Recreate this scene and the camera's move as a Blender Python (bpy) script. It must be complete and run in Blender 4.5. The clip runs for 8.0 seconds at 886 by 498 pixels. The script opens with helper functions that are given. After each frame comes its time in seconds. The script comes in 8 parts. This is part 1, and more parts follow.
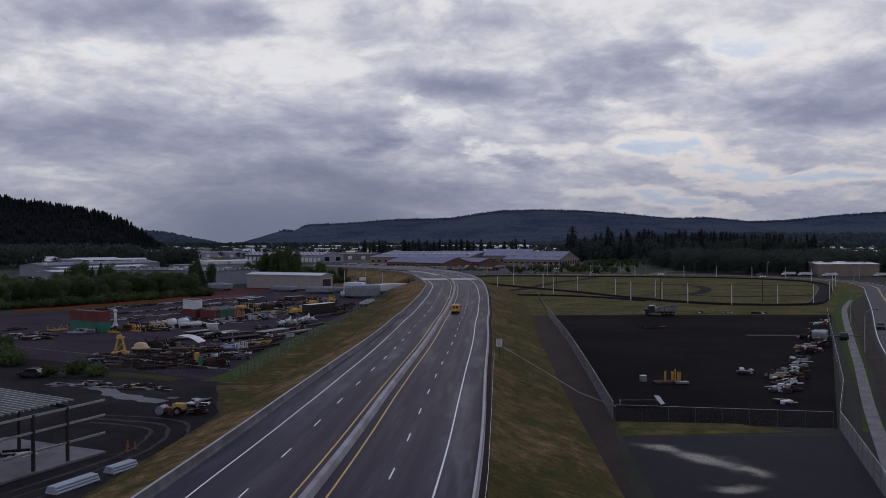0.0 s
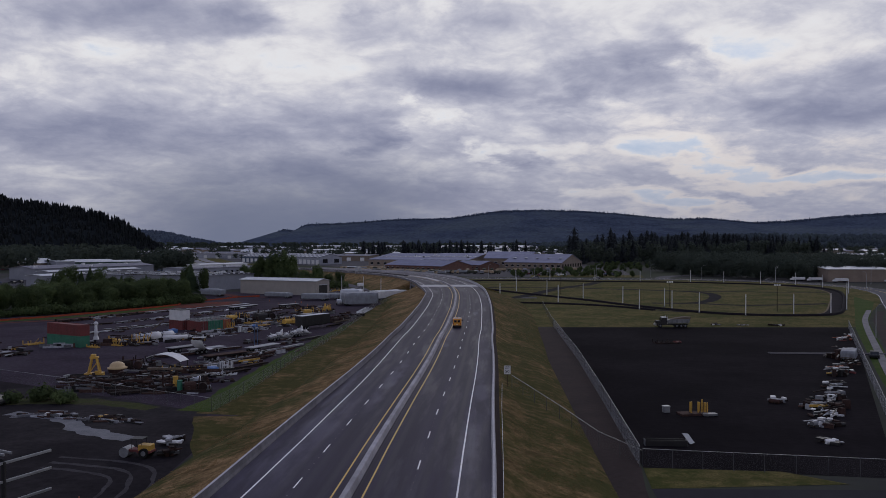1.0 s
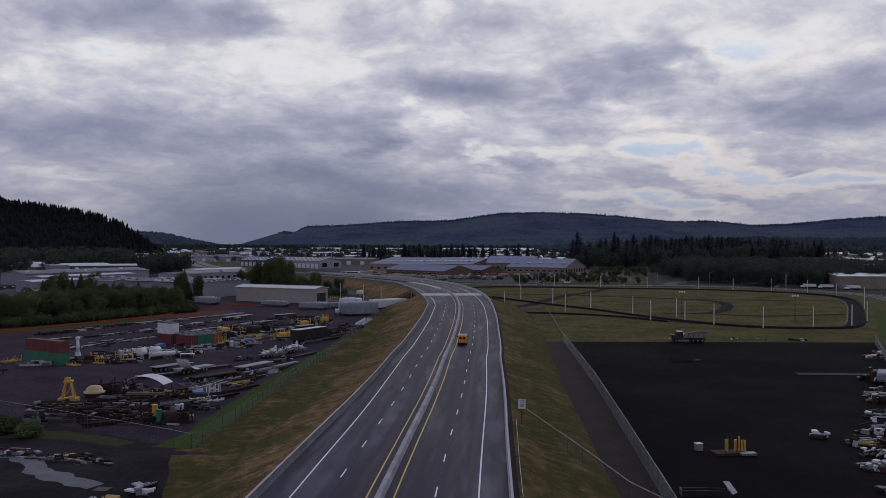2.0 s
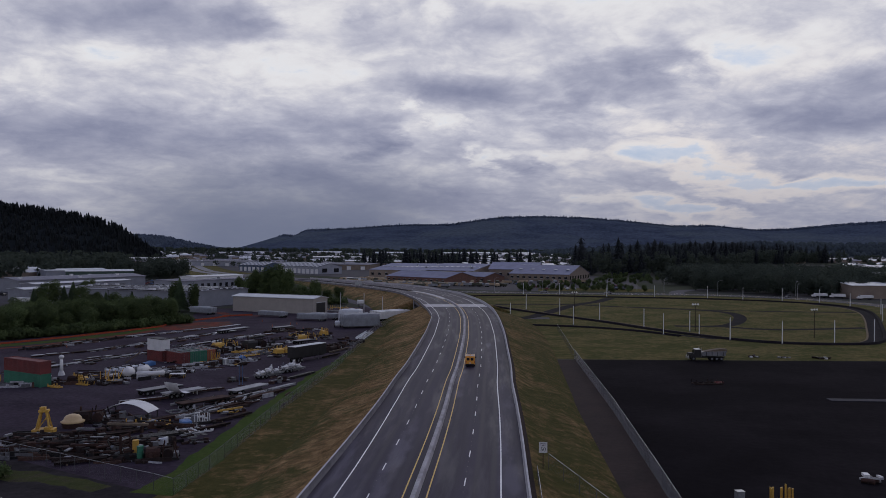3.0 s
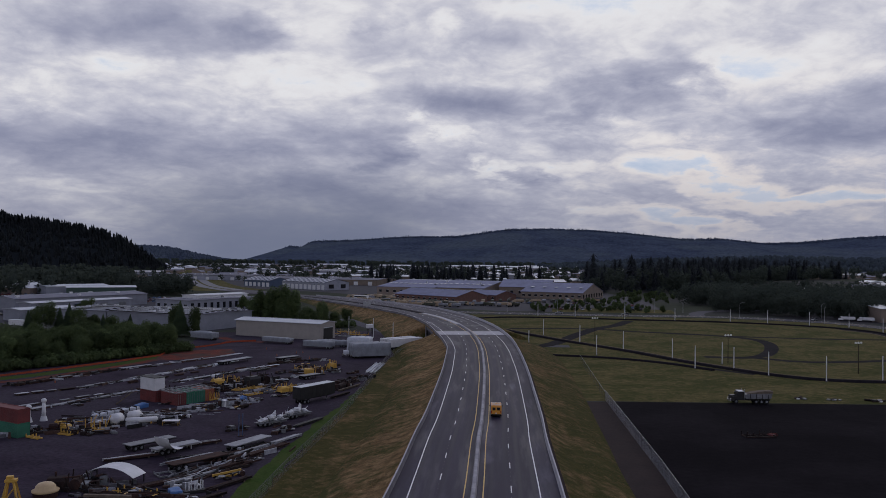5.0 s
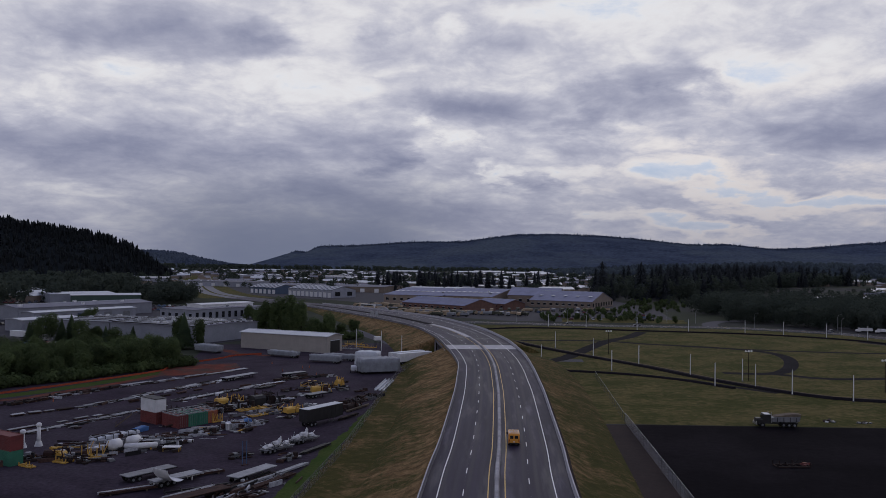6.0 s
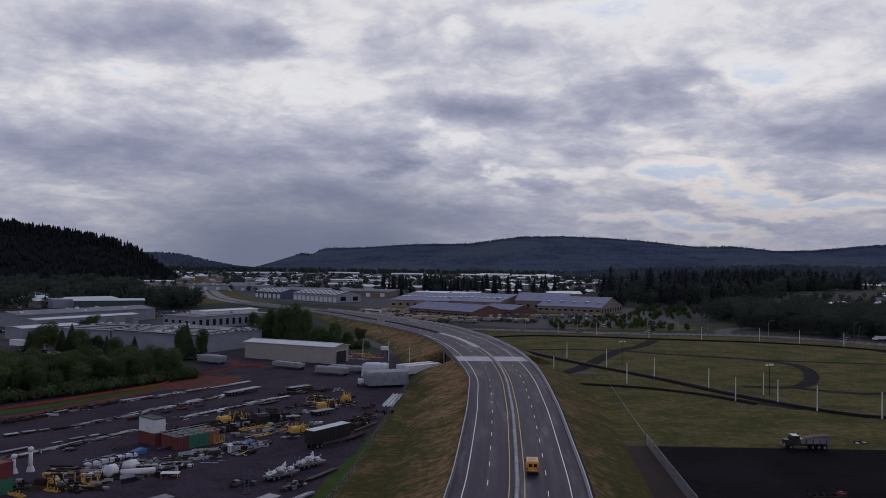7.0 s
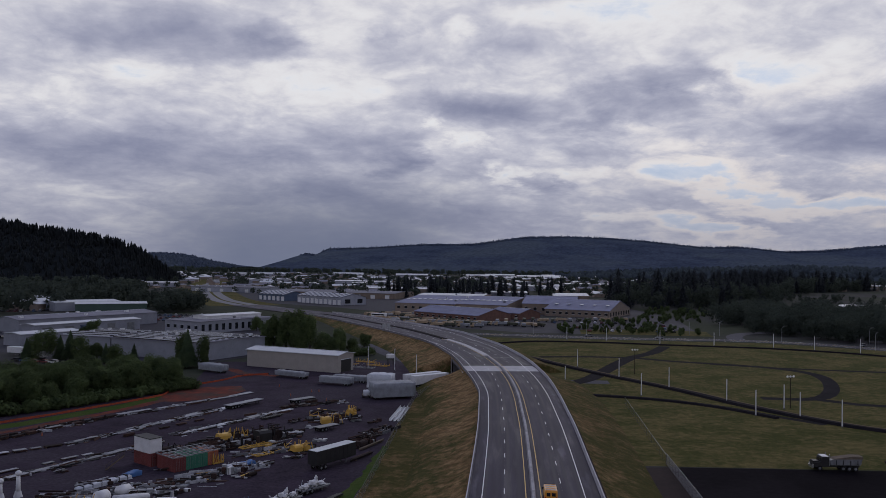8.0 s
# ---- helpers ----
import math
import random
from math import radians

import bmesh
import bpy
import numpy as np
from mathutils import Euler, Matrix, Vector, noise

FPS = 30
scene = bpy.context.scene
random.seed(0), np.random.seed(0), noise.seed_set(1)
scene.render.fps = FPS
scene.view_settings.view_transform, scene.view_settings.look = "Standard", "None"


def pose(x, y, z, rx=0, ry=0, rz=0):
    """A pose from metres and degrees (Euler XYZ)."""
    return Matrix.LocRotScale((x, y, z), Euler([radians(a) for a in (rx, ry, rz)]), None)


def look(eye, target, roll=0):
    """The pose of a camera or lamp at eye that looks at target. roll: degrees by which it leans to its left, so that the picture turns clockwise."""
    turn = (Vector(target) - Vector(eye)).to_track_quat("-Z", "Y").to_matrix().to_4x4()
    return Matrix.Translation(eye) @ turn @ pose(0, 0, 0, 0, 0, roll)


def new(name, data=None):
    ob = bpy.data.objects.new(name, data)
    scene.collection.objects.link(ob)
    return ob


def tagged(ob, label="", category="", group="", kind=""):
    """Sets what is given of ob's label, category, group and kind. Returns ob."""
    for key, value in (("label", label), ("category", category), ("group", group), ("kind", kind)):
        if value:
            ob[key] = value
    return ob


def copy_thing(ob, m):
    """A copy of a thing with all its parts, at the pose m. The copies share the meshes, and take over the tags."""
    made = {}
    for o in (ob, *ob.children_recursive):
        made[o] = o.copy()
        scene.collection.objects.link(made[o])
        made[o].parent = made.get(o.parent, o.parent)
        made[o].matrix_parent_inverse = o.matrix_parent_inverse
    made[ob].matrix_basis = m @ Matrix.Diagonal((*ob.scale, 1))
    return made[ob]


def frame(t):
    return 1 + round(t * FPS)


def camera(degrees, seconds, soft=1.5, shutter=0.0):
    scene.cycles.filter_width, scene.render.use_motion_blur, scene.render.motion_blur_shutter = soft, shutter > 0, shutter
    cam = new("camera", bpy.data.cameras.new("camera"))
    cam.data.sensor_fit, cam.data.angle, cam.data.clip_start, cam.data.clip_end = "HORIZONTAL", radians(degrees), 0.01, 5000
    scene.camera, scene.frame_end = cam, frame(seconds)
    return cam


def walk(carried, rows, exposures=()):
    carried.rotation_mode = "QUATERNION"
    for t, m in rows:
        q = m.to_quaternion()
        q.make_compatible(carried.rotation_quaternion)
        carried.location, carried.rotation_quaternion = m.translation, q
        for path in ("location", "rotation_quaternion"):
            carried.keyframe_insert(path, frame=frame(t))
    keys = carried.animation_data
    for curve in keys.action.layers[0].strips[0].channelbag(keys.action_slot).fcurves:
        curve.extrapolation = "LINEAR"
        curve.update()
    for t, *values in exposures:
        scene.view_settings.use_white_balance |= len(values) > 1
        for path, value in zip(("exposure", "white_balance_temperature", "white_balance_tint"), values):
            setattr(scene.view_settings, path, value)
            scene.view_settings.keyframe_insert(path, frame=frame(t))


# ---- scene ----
cam = camera(57.0, 8.0, 0.8)
PATH = [
    (0.0, pose(0.00, 0.00, 22.53, 89.38, 0.10, -0.00)),
    (0.5, pose(-0.14, 6.31, 23.63, 89.35, 0.02, -0.01)),
    (1.0, pose(-0.35, 12.48, 24.80, 89.36, -0.04, -0.02)),
    (1.5, pose(-0.69, 18.54, 25.83, 89.41, -0.09, -0.01)),
    (3.0, pose(-2.56, 35.55, 29.15, 89.71, -0.33, 0.03)),
    (3.5, pose(-3.25, 40.05, 30.35, 89.88, -0.40, 0.05)),
    (4.0, pose(-4.01, 44.37, 31.40, 90.07, -0.50, 0.18)),
    (4.5, pose(-4.93, 48.49, 32.48, 90.29, -0.55, 0.29)),
    (6.0, pose(-7.52, 60.06, 36.23, 90.82, -0.69, 0.85)),
    (6.5, pose(-8.35, 64.07, 37.47, 90.92, -0.71, 1.04)),
    (7.0, pose(-9.19, 68.18, 38.69, 90.95, -0.71, 1.20)),
    (7.5, pose(-9.97, 72.37, 39.90, 90.93, -0.70, 1.37)),
    (8.0, pose(-10.60, 76.58, 41.03, 90.92, -0.72, 1.50)),
]
walk(cam, PATH)

# ---- light ----
world = bpy.data.worlds.new("sky")
scene.world = world
world.use_nodes = True


def build_sky():
    nt = world.node_tree
    N, L = nt.nodes, nt.links
    N.clear()

    def math_(op, a, b=None, c=None):
        n = N.new("ShaderNodeMath")
        n.operation = op
        for k, v in enumerate((a, b, c)):
            if v is None:
                continue
            if isinstance(v, (int, float)):
                n.inputs[k].default_value = v
            else:
                L.new(v, n.inputs[k])
        return n.outputs[0]

    def mix(f, a, b):
        n = N.new("ShaderNodeMix")
        n.data_type = "RGBA"
        for s, v in ((n.inputs[0], f), (n.inputs[6], a), (n.inputs[7], b)):
            if isinstance(v, (int, float)):
                s.default_value = v
            elif isinstance(v, tuple):
                s.default_value = (*v, 1)
            else:
                L.new(v, s)
        return n.outputs[2]

    def noise_(vec, scale, detail, rough, dist=0.0):
        n = N.new("ShaderNodeTexNoise")
        n.inputs["Scale"].default_value = scale
        n.inputs["Detail"].default_value = detail
        n.inputs["Roughness"].default_value = rough
        n.inputs["Distortion"].default_value = dist
        L.new(vec, n.inputs["Vector"])
        return n.outputs["Fac"]

    def ramp(x, a, b):
        n = N.new("ShaderNodeMapRange")
        n.interpolation_type = "SMOOTHSTEP"
        n.inputs[1].default_value, n.inputs[2].default_value = a, b
        L.new(x, n.inputs[0])
        return n.outputs[0]

    tc = N.new("ShaderNodeTexCoord")
    sep = N.new("ShaderNodeSeparateXYZ")
    L.new(tc.outputs["Generated"], sep.inputs[0])
    x, y, z = sep.outputs
    az = math_("MULTIPLY", math_("ARCTAN2", x, y), 57.2958)
    el = math_("MULTIPLY", math_("ARCSINE", z), 57.2958)
    up = math_("ADD", math_("MAXIMUM", z, 0.0), 0.27)
    flat = N.new("ShaderNodeCombineXYZ")
    L.new(math_("DIVIDE", x, up), flat.inputs[0])
    L.new(math_("DIVIDE", y, up), flat.inputs[1])
    flat = flat.outputs[0]
    # degrees of azimuth and height, ruffled so that the cloud masses get torn outlines
    ruf = noise_(flat, 3.6, 10, 0.58)
    ruf2 = noise_(flat, 2.4, 7, 0.55, 0.4)
    wob = math_("MULTIPLY", math_("SUBTRACT", noise_(flat, 5.0, 8, 0.6, 0.3), 0.5), 9.0)
    wob2 = math_("MULTIPLY", math_("SUBTRACT", ruf2, 0.5), 4.2)
    ang = N.new("ShaderNodeCombineXYZ")
    L.new(math_("ADD", az, wob), ang.inputs[0])
    L.new(math_("ADD", el, wob2), ang.inputs[1])
    ang = ang.outputs[0]

    def blobs(rows):
        total = None
        for a, e, wa, we, amount in rows:
            m = N.new("ShaderNodeMapping")
            m.vector_type = "TEXTURE"
            m.inputs[1].default_value = (a, e, 0)
            m.inputs[3].default_value = (wa, we, 1)
            L.new(ang, m.inputs[0])
            g = N.new("ShaderNodeTexGradient")
            g.gradient_type = "SPHERICAL"
            L.new(m.outputs[0], g.inputs[0])
            v = math_("MULTIPLY", g.outputs[1], amount)
            total = v if total is None else math_("ADD", total, v)
        return total

    # thickness of the cloud deck: noise plus the large masses
    thick = math_("ADD", math_("MULTIPLY", noise_(flat, 1.5, 9, 0.53, 0.2), 0.42), math_("MULTIPLY", ruf, 0.50))
    thick = math_("ADD", math_("ADD", thick, 0.0), blobs(CLOUD_MASSES))
    # billows: folded noise gives rounded cloud edges
    fold = math_("ABSOLUTE", math_("SUBTRACT", noise_(flat, 6.0, 8, 0.60, 0.4), 0.5))
    thick = math_("SUBTRACT", thick, math_("MULTIPLY", math_("SUBTRACT", fold, 0.085), 0.50))
    thick = math_("SUBTRACT", thick, math_("MULTIPLY", math_("MULTIPLY", ramp(el, 7, 13), ramp(el, 24, 17)), 0.075))
    thick = math_("ADD", thick, math_("MULTIPLY", math_("SUBTRACT", noise_(flat, 13.0, 8, 0.60, 0.3), 0.5), 0.20))
    # the deck closes and darkens overhead
    thick = math_("ADD", thick, math_("MULTIPLY", ramp(el, 19, 42), 0.45))
    nish = N.new("ShaderNodeTexSky")
    nish.sky_type = "NISHITA"
    nish.sun_disc = False
    nish.sun_elevation = radians(24)
    nish.sun_rotation = radians(20)
    blue = N.new("ShaderNodeVectorMath")
    blue.operation = "SCALE"
    L.new(nish.outputs[0], blue.inputs[0])
    blue.inputs[3].default_value = 0.085
    cr = N.new("ShaderNodeValToRGB")
    cr.color_ramp.interpolation = "B_SPLINE"
    stops = ((0.04, (0.38, 0.49, 0.68)), (0.16, (0.50, 0.58, 0.74)), (0.27, (0.86, 0.84, 0.83)), (0.42, (0.555, 0.560, 0.645)), (0.58, (0.372, 0.384, 0.490)), (0.78, (0.236, 0.254, 0.368)), (1.0, (0.182, 0.198, 0.302)))
    while len(cr.color_ramp.elements) < len(stops):
        cr.color_ramp.elements.new(0.5)
    for e, (pos, c) in zip(cr.color_ramp.elements, stops):
        e.position, e.color = pos, (*c, 1)
    L.new(thick, cr.inputs[0])
    col = cr.outputs[0]
    # a little real sky blue through the gaps, warm gleam low in the east, blue-grey haze on the horizon
    col = mix(math_("MULTIPLY", ramp(thick, 0.24, 0.10), 0.06), col, blue.outputs[0])
    col = mix(math_("MULTIPLY", math_("MULTIPLY", ramp(az, 2, 20), ramp(el, 15, 3)), math_("MULTIPLY", ramp(thick, 0.52, 0.30), math_("MULTIPLY", ramp(thick, 0.16, 0.27), 0.45))), col, (0.86, 0.74, 0.66))
    col = mix(math_("MULTIPLY", ramp(el, 9.0, 0.0), 0.62), col, (0.200, 0.212, 0.295))
    low = math_("MULTIPLY", math_("MULTIPLY", ramp(az, -26, -15), ramp(az, 4, -6)), ramp(el, 8.0, 0.6))
    col = mix(math_("MULTIPLY", low, 0.92), col, (0.142, 0.164, 0.246))
    col = mix(math_("MULTIPLY", ramp(el, 24, 50), 0.75), col, (0.285, 0.320, 0.505))
    bg = N.new("ShaderNodeBackground")
    L.new(col, bg.inputs[0])
    bg.inputs[1].default_value = 1.0
    out = N.new("ShaderNodeOutputWorld")
    L.new(bg.outputs[0], out.inputs[0])


# azimuth and height in degrees, half widths, thickness added
CLOUD_MASSES = [
    (-20.3, 14.6, 11, 2.2, 0.26), (-13.4, 14.5, 2.8, 1.8, 0.20), (1.0, 10.3, 11.0, 1.7, 0.30), (12.7, 11.4, 6.0, 2.2, 0.44), (9.7, 9.7, 2.6, 1.3, 0.22), (15.7, 13.0, 3.2, 1.2, 0.20),
    (27.6, 10.6, 4.5, 1.5, 0.20), (26.4, 7.9, 7.0, 1.8, 0.26), (-22, 7.2, 13, 2.4, 0.26), (-8.8, 8.0, 8, 1.6, 0.24), (-4.5, 6.8, 2.2, 1.2, 0.24), (-10.3, 4.4, 10, 1.6, 0.26),
    (5.4, 5.4, 1.9, 1.0, 0.22), (0, 3.4, 9, 1.5, 0.20), (8.9, 8.0, 2.8, 0.9, 0.14), (-5.6, 15.5, 1.8, 1.1, 0.16), (3, 15, 3.5, 1.0, 0.14), (22, 8.6, 5, 1.2, 0.10),
    (-22.2, 12.0, 3.6, 1.3, -0.21), (-27, 10.0, 7, 1.4, -0.12), (-11, 11.5, 9, 2.4, -0.10), (-9, 16, 4.5, 2.2, -0.11), (-2.5, 9.0, 1.3, 0.8, -0.16), (0, 7.9, 1.9, 0.7, -0.20),
    (3.0, 6.3, 1.5, 1.0, -0.26), (7.7, 6.2, 2.6, 0.8, -0.24), (8.5, 16.8, 8, 1.4, -0.22), (19.3, 12.0, 5.0, 2.2, -0.20), (23.5, 12.8, 6, 2.2, -0.14), (14.2, 8.0, 3, 0.9, -0.16),
    (14.6, 6.1, 4.5, 1.1, -0.36), (17.5, 5.4, 4.5, 1.0, -0.30), (19.5, 4.5, 4.0, 0.8, -0.36), (-1, 15.8, 2.2, 1.0, -0.20), (14.6, 2.7, 5.5, 0.8, -0.42), (18, 2.5, 2.8, 0.8, -0.34), (23, 3.8, 6.0, 0.8, -0.40),
    (26.5, 4.3, 3.5, 0.8, -0.38), (10, 3.3, 2.2, 0.6, -0.22), (-24, 4.5, 4.5, 0.6, -0.14), (-16, 3.6, 2.4, 0.5, -0.12),
]
build_sky()
sun = new("sun", bpy.data.lights.new("sun", "SUN"))
sun.data.energy, sun.data.angle, sun.data.color = 0.45, radians(40), (1.0, 0.95, 0.88)
sun.matrix_world = look((0, 0, 0), (-math.sin(radians(20)), -math.cos(radians(20)), -math.tan(radians(38))))
scene.view_settings.exposure = 0.0


# ---- materials ----
def material(name, c1, c2=None, rough=0.8, metal=0.0, scale=1.0, fine=0.0, bump=0.0, vary=0.0, coat=0.0, c3=None, big=0.0, spec=None, rough2=None):
    """Two colours mixed by noise at `scale` per metre with a finer grain; c3 in large patches of `big` per metre; vary: brightness by object."""
    m = bpy.data.materials.new(name)
    m.use_nodes = True
    nt = m.node_tree
    N, L = nt.nodes, nt.links
    b = N["Principled BSDF"]
    b.inputs["Roughness"].default_value, b.inputs["Metallic"].default_value = rough, metal
    b.inputs["Specular IOR Level"].default_value = spec if spec is not None else (0.1 if rough > 0.8 else 0.4)
    b.inputs["Coat Weight"].default_value = coat
    c2 = c2 or tuple(v * 0.8 for v in c1)
    geo = N.new("ShaderNodeNewGeometry")

    def tex(s, detail=5.0, r=0.6):
        n = N.new("ShaderNodeTexNoise")
        n.inputs["Scale"].default_value, n.inputs["Detail"].default_value, n.inputs["Roughness"].default_value = s, detail, r
        L.new(geo.outputs["Position"], n.inputs["Vector"])
        return n.outputs["Fac"]

    def mix(f, a, bb):
        n = N.new("ShaderNodeMix")
        n.data_type = "RGBA"
        L.new(f, n.inputs[0])
        for s, v in ((n.inputs[6], a), (n.inputs[7], bb)):
            if isinstance(v, tuple):
                s.default_value = (*v, 1)
            else:
                L.new(v, s)
        return n.outputs[2]

    def ramp(x, a, bb, c=0.0, d=1.0):
        n = N.new("ShaderNodeMapRange")
        n.inputs[1].default_value, n.inputs[2].default_value, n.inputs[3].default_value, n.inputs[4].default_value = a, bb, c, d
        L.new(x, n.inputs[0])
        return n.outputs[0]

    main = tex(scale)
    col = mix(ramp(main, 0.35, 0.65), c1, c2)
    if c3:
        col = mix(ramp(tex(big, 6, 0.65), 0.46, 0.60), col, c3)
    if fine:
        grain = ramp(tex(scale * 9, 3, 0.7), 0.25, 0.75, 1 - fine, 1 + fine)
        n = N.new("ShaderNodeVectorMath")
        n.operation = "SCALE"
        L.new(col, n.inputs[0])
        L.new(grain, n.inputs[3])
        col = n.outputs[0]
    if vary:
        info = N.new("ShaderNodeObjectInfo")
        n = N.new("ShaderNodeVectorMath")
        n.operation = "SCALE"
        L.new(col, n.inputs[0])
        L.new(ramp(info.outputs["Random"], 0, 1, 1 - vary, 1 + vary), n.inputs[3])
        col = n.outputs[0]
    L.new(col, b.inputs["Base Color"])
    if rough2 is not None:
        L.new(ramp(tex(big or scale * 0.3, 6, 0.65), 0.42, 0.62, rough, rough2), b.inputs["Roughness"])
    if bump:
        n = N.new("ShaderNodeBump")
        n.inputs["Strength"].default_value = 0.6
        n.inputs["Distance"].default_value = bump
        L.new(tex(scale * 4, 5, 0.7), n.inputs["Height"])
        L.new(n.outputs[0], b.inputs["Normal"])
    return m


def foliage(name, *a, **k):
    """Leaves: the same surface with some light coming through."""
    m = material(name, *a, **k)
    N, L = m.node_tree.nodes, m.node_tree.links
    b = N["Principled BSDF"]
    tr = N.new("ShaderNodeBsdfTranslucent")
    L.new(b.inputs["Base Color"].links[0].from_socket, tr.inputs[0])
    mx = N.new("ShaderNodeMixShader")
    mx.inputs[0].default_value = 0.42
    L.new(b.outputs[0], mx.inputs[1])
    L.new(tr.outputs[0], mx.inputs[2])
    L.new(mx.outputs[0], N["Material Output"].inputs[0])
    return m


M = {}
M["asphalt"] = material("asphalt", (0.0255, 0.0247, 0.0378), (0.0200, 0.0195, 0.0302), 0.5, scale=0.25, fine=0.15, bump=0.004, c3=(0.0290, 0.0283, 0.0415), big=0.05, rough2=0.72, spec=0.12)


def highway_asphalt():
    """Damp dark asphalt: streaks along the lanes, smoother wet places, and wet sheen painted in paler."""
    m = bpy.data.materials.new("asphalt")
    m.use_nodes = True
    N, L = m.node_tree.nodes, m.node_tree.links
    b = N["Principled BSDF"]
    uv = N.new("ShaderNodeUVMap")
    uv.uv_map = "road"

    def tex(su, sv, detail=5.0, rough=0.6):
        mp = N.new("ShaderNodeMapping")
        mp.inputs[3].default_value = (su, sv, 1)
        L.new(uv.outputs[0], mp.inputs[0])
        n = N.new("ShaderNodeTexNoise")
        n.inputs["Scale"].default_value, n.inputs["Detail"].default_value, n.inputs["Roughness"].default_value = 1.0, detail, rough
        L.new(mp.outputs[0], n.inputs["Vector"])
        return n.outputs["Fac"]

    def mt(op, a, c=None, d=None):
        n = N.new("ShaderNodeMath")
        n.operation = op
        for k, v in enumerate((a, c, d)):
            if isinstance(v, (int, float)):
                n.inputs[k].default_value = v
            elif v is not None:
                L.new(v, n.inputs[k])
        return n.outputs[0]

    def ramp(x, a, c, lo=0.0, hi=1.0):
        n = N.new("ShaderNodeMapRange")
        n.interpolation_type = "SMOOTHSTEP"
        n.inputs[1].default_value, n.inputs[2].default_value, n.inputs[3].default_value, n.inputs[4].default_value = a, c, lo, hi
        L.new(x, n.inputs[0])
        return n.outputs[0]

    def mix(f, a, c):
        n = N.new("ShaderNodeMix")
        n.data_type = "RGBA"
        L.new(f, n.inputs[0])
        for q, v in ((n.inputs[6], a), (n.inputs[7], c)):
            if isinstance(v, tuple):
                q.default_value = (*v, 1)
            else:
                L.new(v, q)
        return n.outputs[2]

    sep = N.new("ShaderNodeSeparateXYZ")
    L.new(uv.outputs[0], sep.inputs[0])
    u, v = sep.outputs[0], sep.outputs[1]
    au = mt("ABSOLUTE", u)
    col = mix(ramp(tex(0.5, 0.02), 0.35, 0.65), (0.0320, 0.0260, 0.0490), (0.0235, 0.0190, 0.0365))
    # tyre lines darken two strips a lane; sealed joints run between the lanes
    lane = mt("ABSOLUTE", mt("SUBTRACT", mt("FRACT", mt("DIVIDE", mt("SUBTRACT", au, 1.25), 1.83)), 0.5))
    track = mt("MULTIPLY", ramp(lane, 0.28, 0.05), ramp(tex(0.3, 0.008, 3), 0.35, 0.6, 0.2, 1.0))
    track = mt("MULTIPLY", track, ramp(au, 8.7, 8.3))
    col = mix(mt("MULTIPLY", track, 0.55), col, (0.0180, 0.0145, 0.0275))
    # sheen of the wet shoulders, put into the base colour as a pale tone
    pale = mt("MULTIPLY", ramp(tex(0.45, 0.045, 6, 0.62), 0.50, 0.68), ramp(au, 7.8, 9.2, 0.06, 1.0))
    spots = None
    for cu, cv, ru, rv in SHEEN_AND_STAIN_SPOTS:
        mp = N.new("ShaderNodeMapping")
        mp.vector_type = "TEXTURE"
        mp.inputs[1].default_value = (cu, cv, 0)
        mp.inputs[3].default_value = (ru, rv, 1)
        wp = N.new("ShaderNodeVectorMath")
        wp.operation = "MULTIPLY_ADD"
        nz = N.new("ShaderNodeTexNoise")
        nz.inputs["Scale"].default_value, nz.inputs["Detail"].default_value = 0.25, 6.0
        L.new(uv.outputs[0], nz.inputs["Vector"])
        L.new(nz.outputs["Color"], wp.inputs[0])
        wp.inputs[1].default_value = (1.6, 5.0, 0)
        L.new(uv.outputs[0], wp.inputs[2])
        L.new(wp.outputs[0], mp.inputs[0])
        g = N.new("ShaderNodeTexGradient")
        g.gradient_type = "SPHERICAL"
        L.new(mp.outputs[0], g.inputs[0])
        spots = g.outputs[1] if spots is None else mt("MAXIMUM", spots, g.outputs[1])
    pale = mt("MAXIMUM", pale, mt("MULTIPLY", ramp(spots, 0.05, 0.6), ramp(tex(0.35, 0.07, 6, 0.65), 0.38, 0.60, 0.25, 1.0)))
    col = mix(mt("MULTIPLY", pale, 0.85), col, (0.076, 0.070, 0.104))
    grain = ramp(tex(9.0, 9.0, 3, 0.7), 0.25, 0.75, 0.86, 1.14)
    sc = N.new("ShaderNodeVectorMath")
    sc.operation = "SCALE"
    L.new(col, sc.inputs[0])
    L.new(grain, sc.inputs[3])
    L.new(sc.outputs[0], b.inputs["Base Color"])
    wet = mt("MAXIMUM", ramp(tex(0.35, 0.03, 6, 0.6), 0.48, 0.66), mt("MULTIPLY", track, 0.6))
    L.new(mt("SUBTRACT", 0.62, mt("MULTIPLY", wet, 0.15)), b.inputs["Roughness"])
    b.inputs["Specular IOR Level"].default_value = 0.10
    bp = N.new("ShaderNodeBump")
    bp.inputs["Strength"].default_value, bp.inputs["Distance"].default_value = 0.5, 0.004
    L.new(tex(12.0, 12.0, 4, 0.7), bp.inputs["Height"])
    L.new(bp.outputs[0], b.inputs["Normal"])
    return m


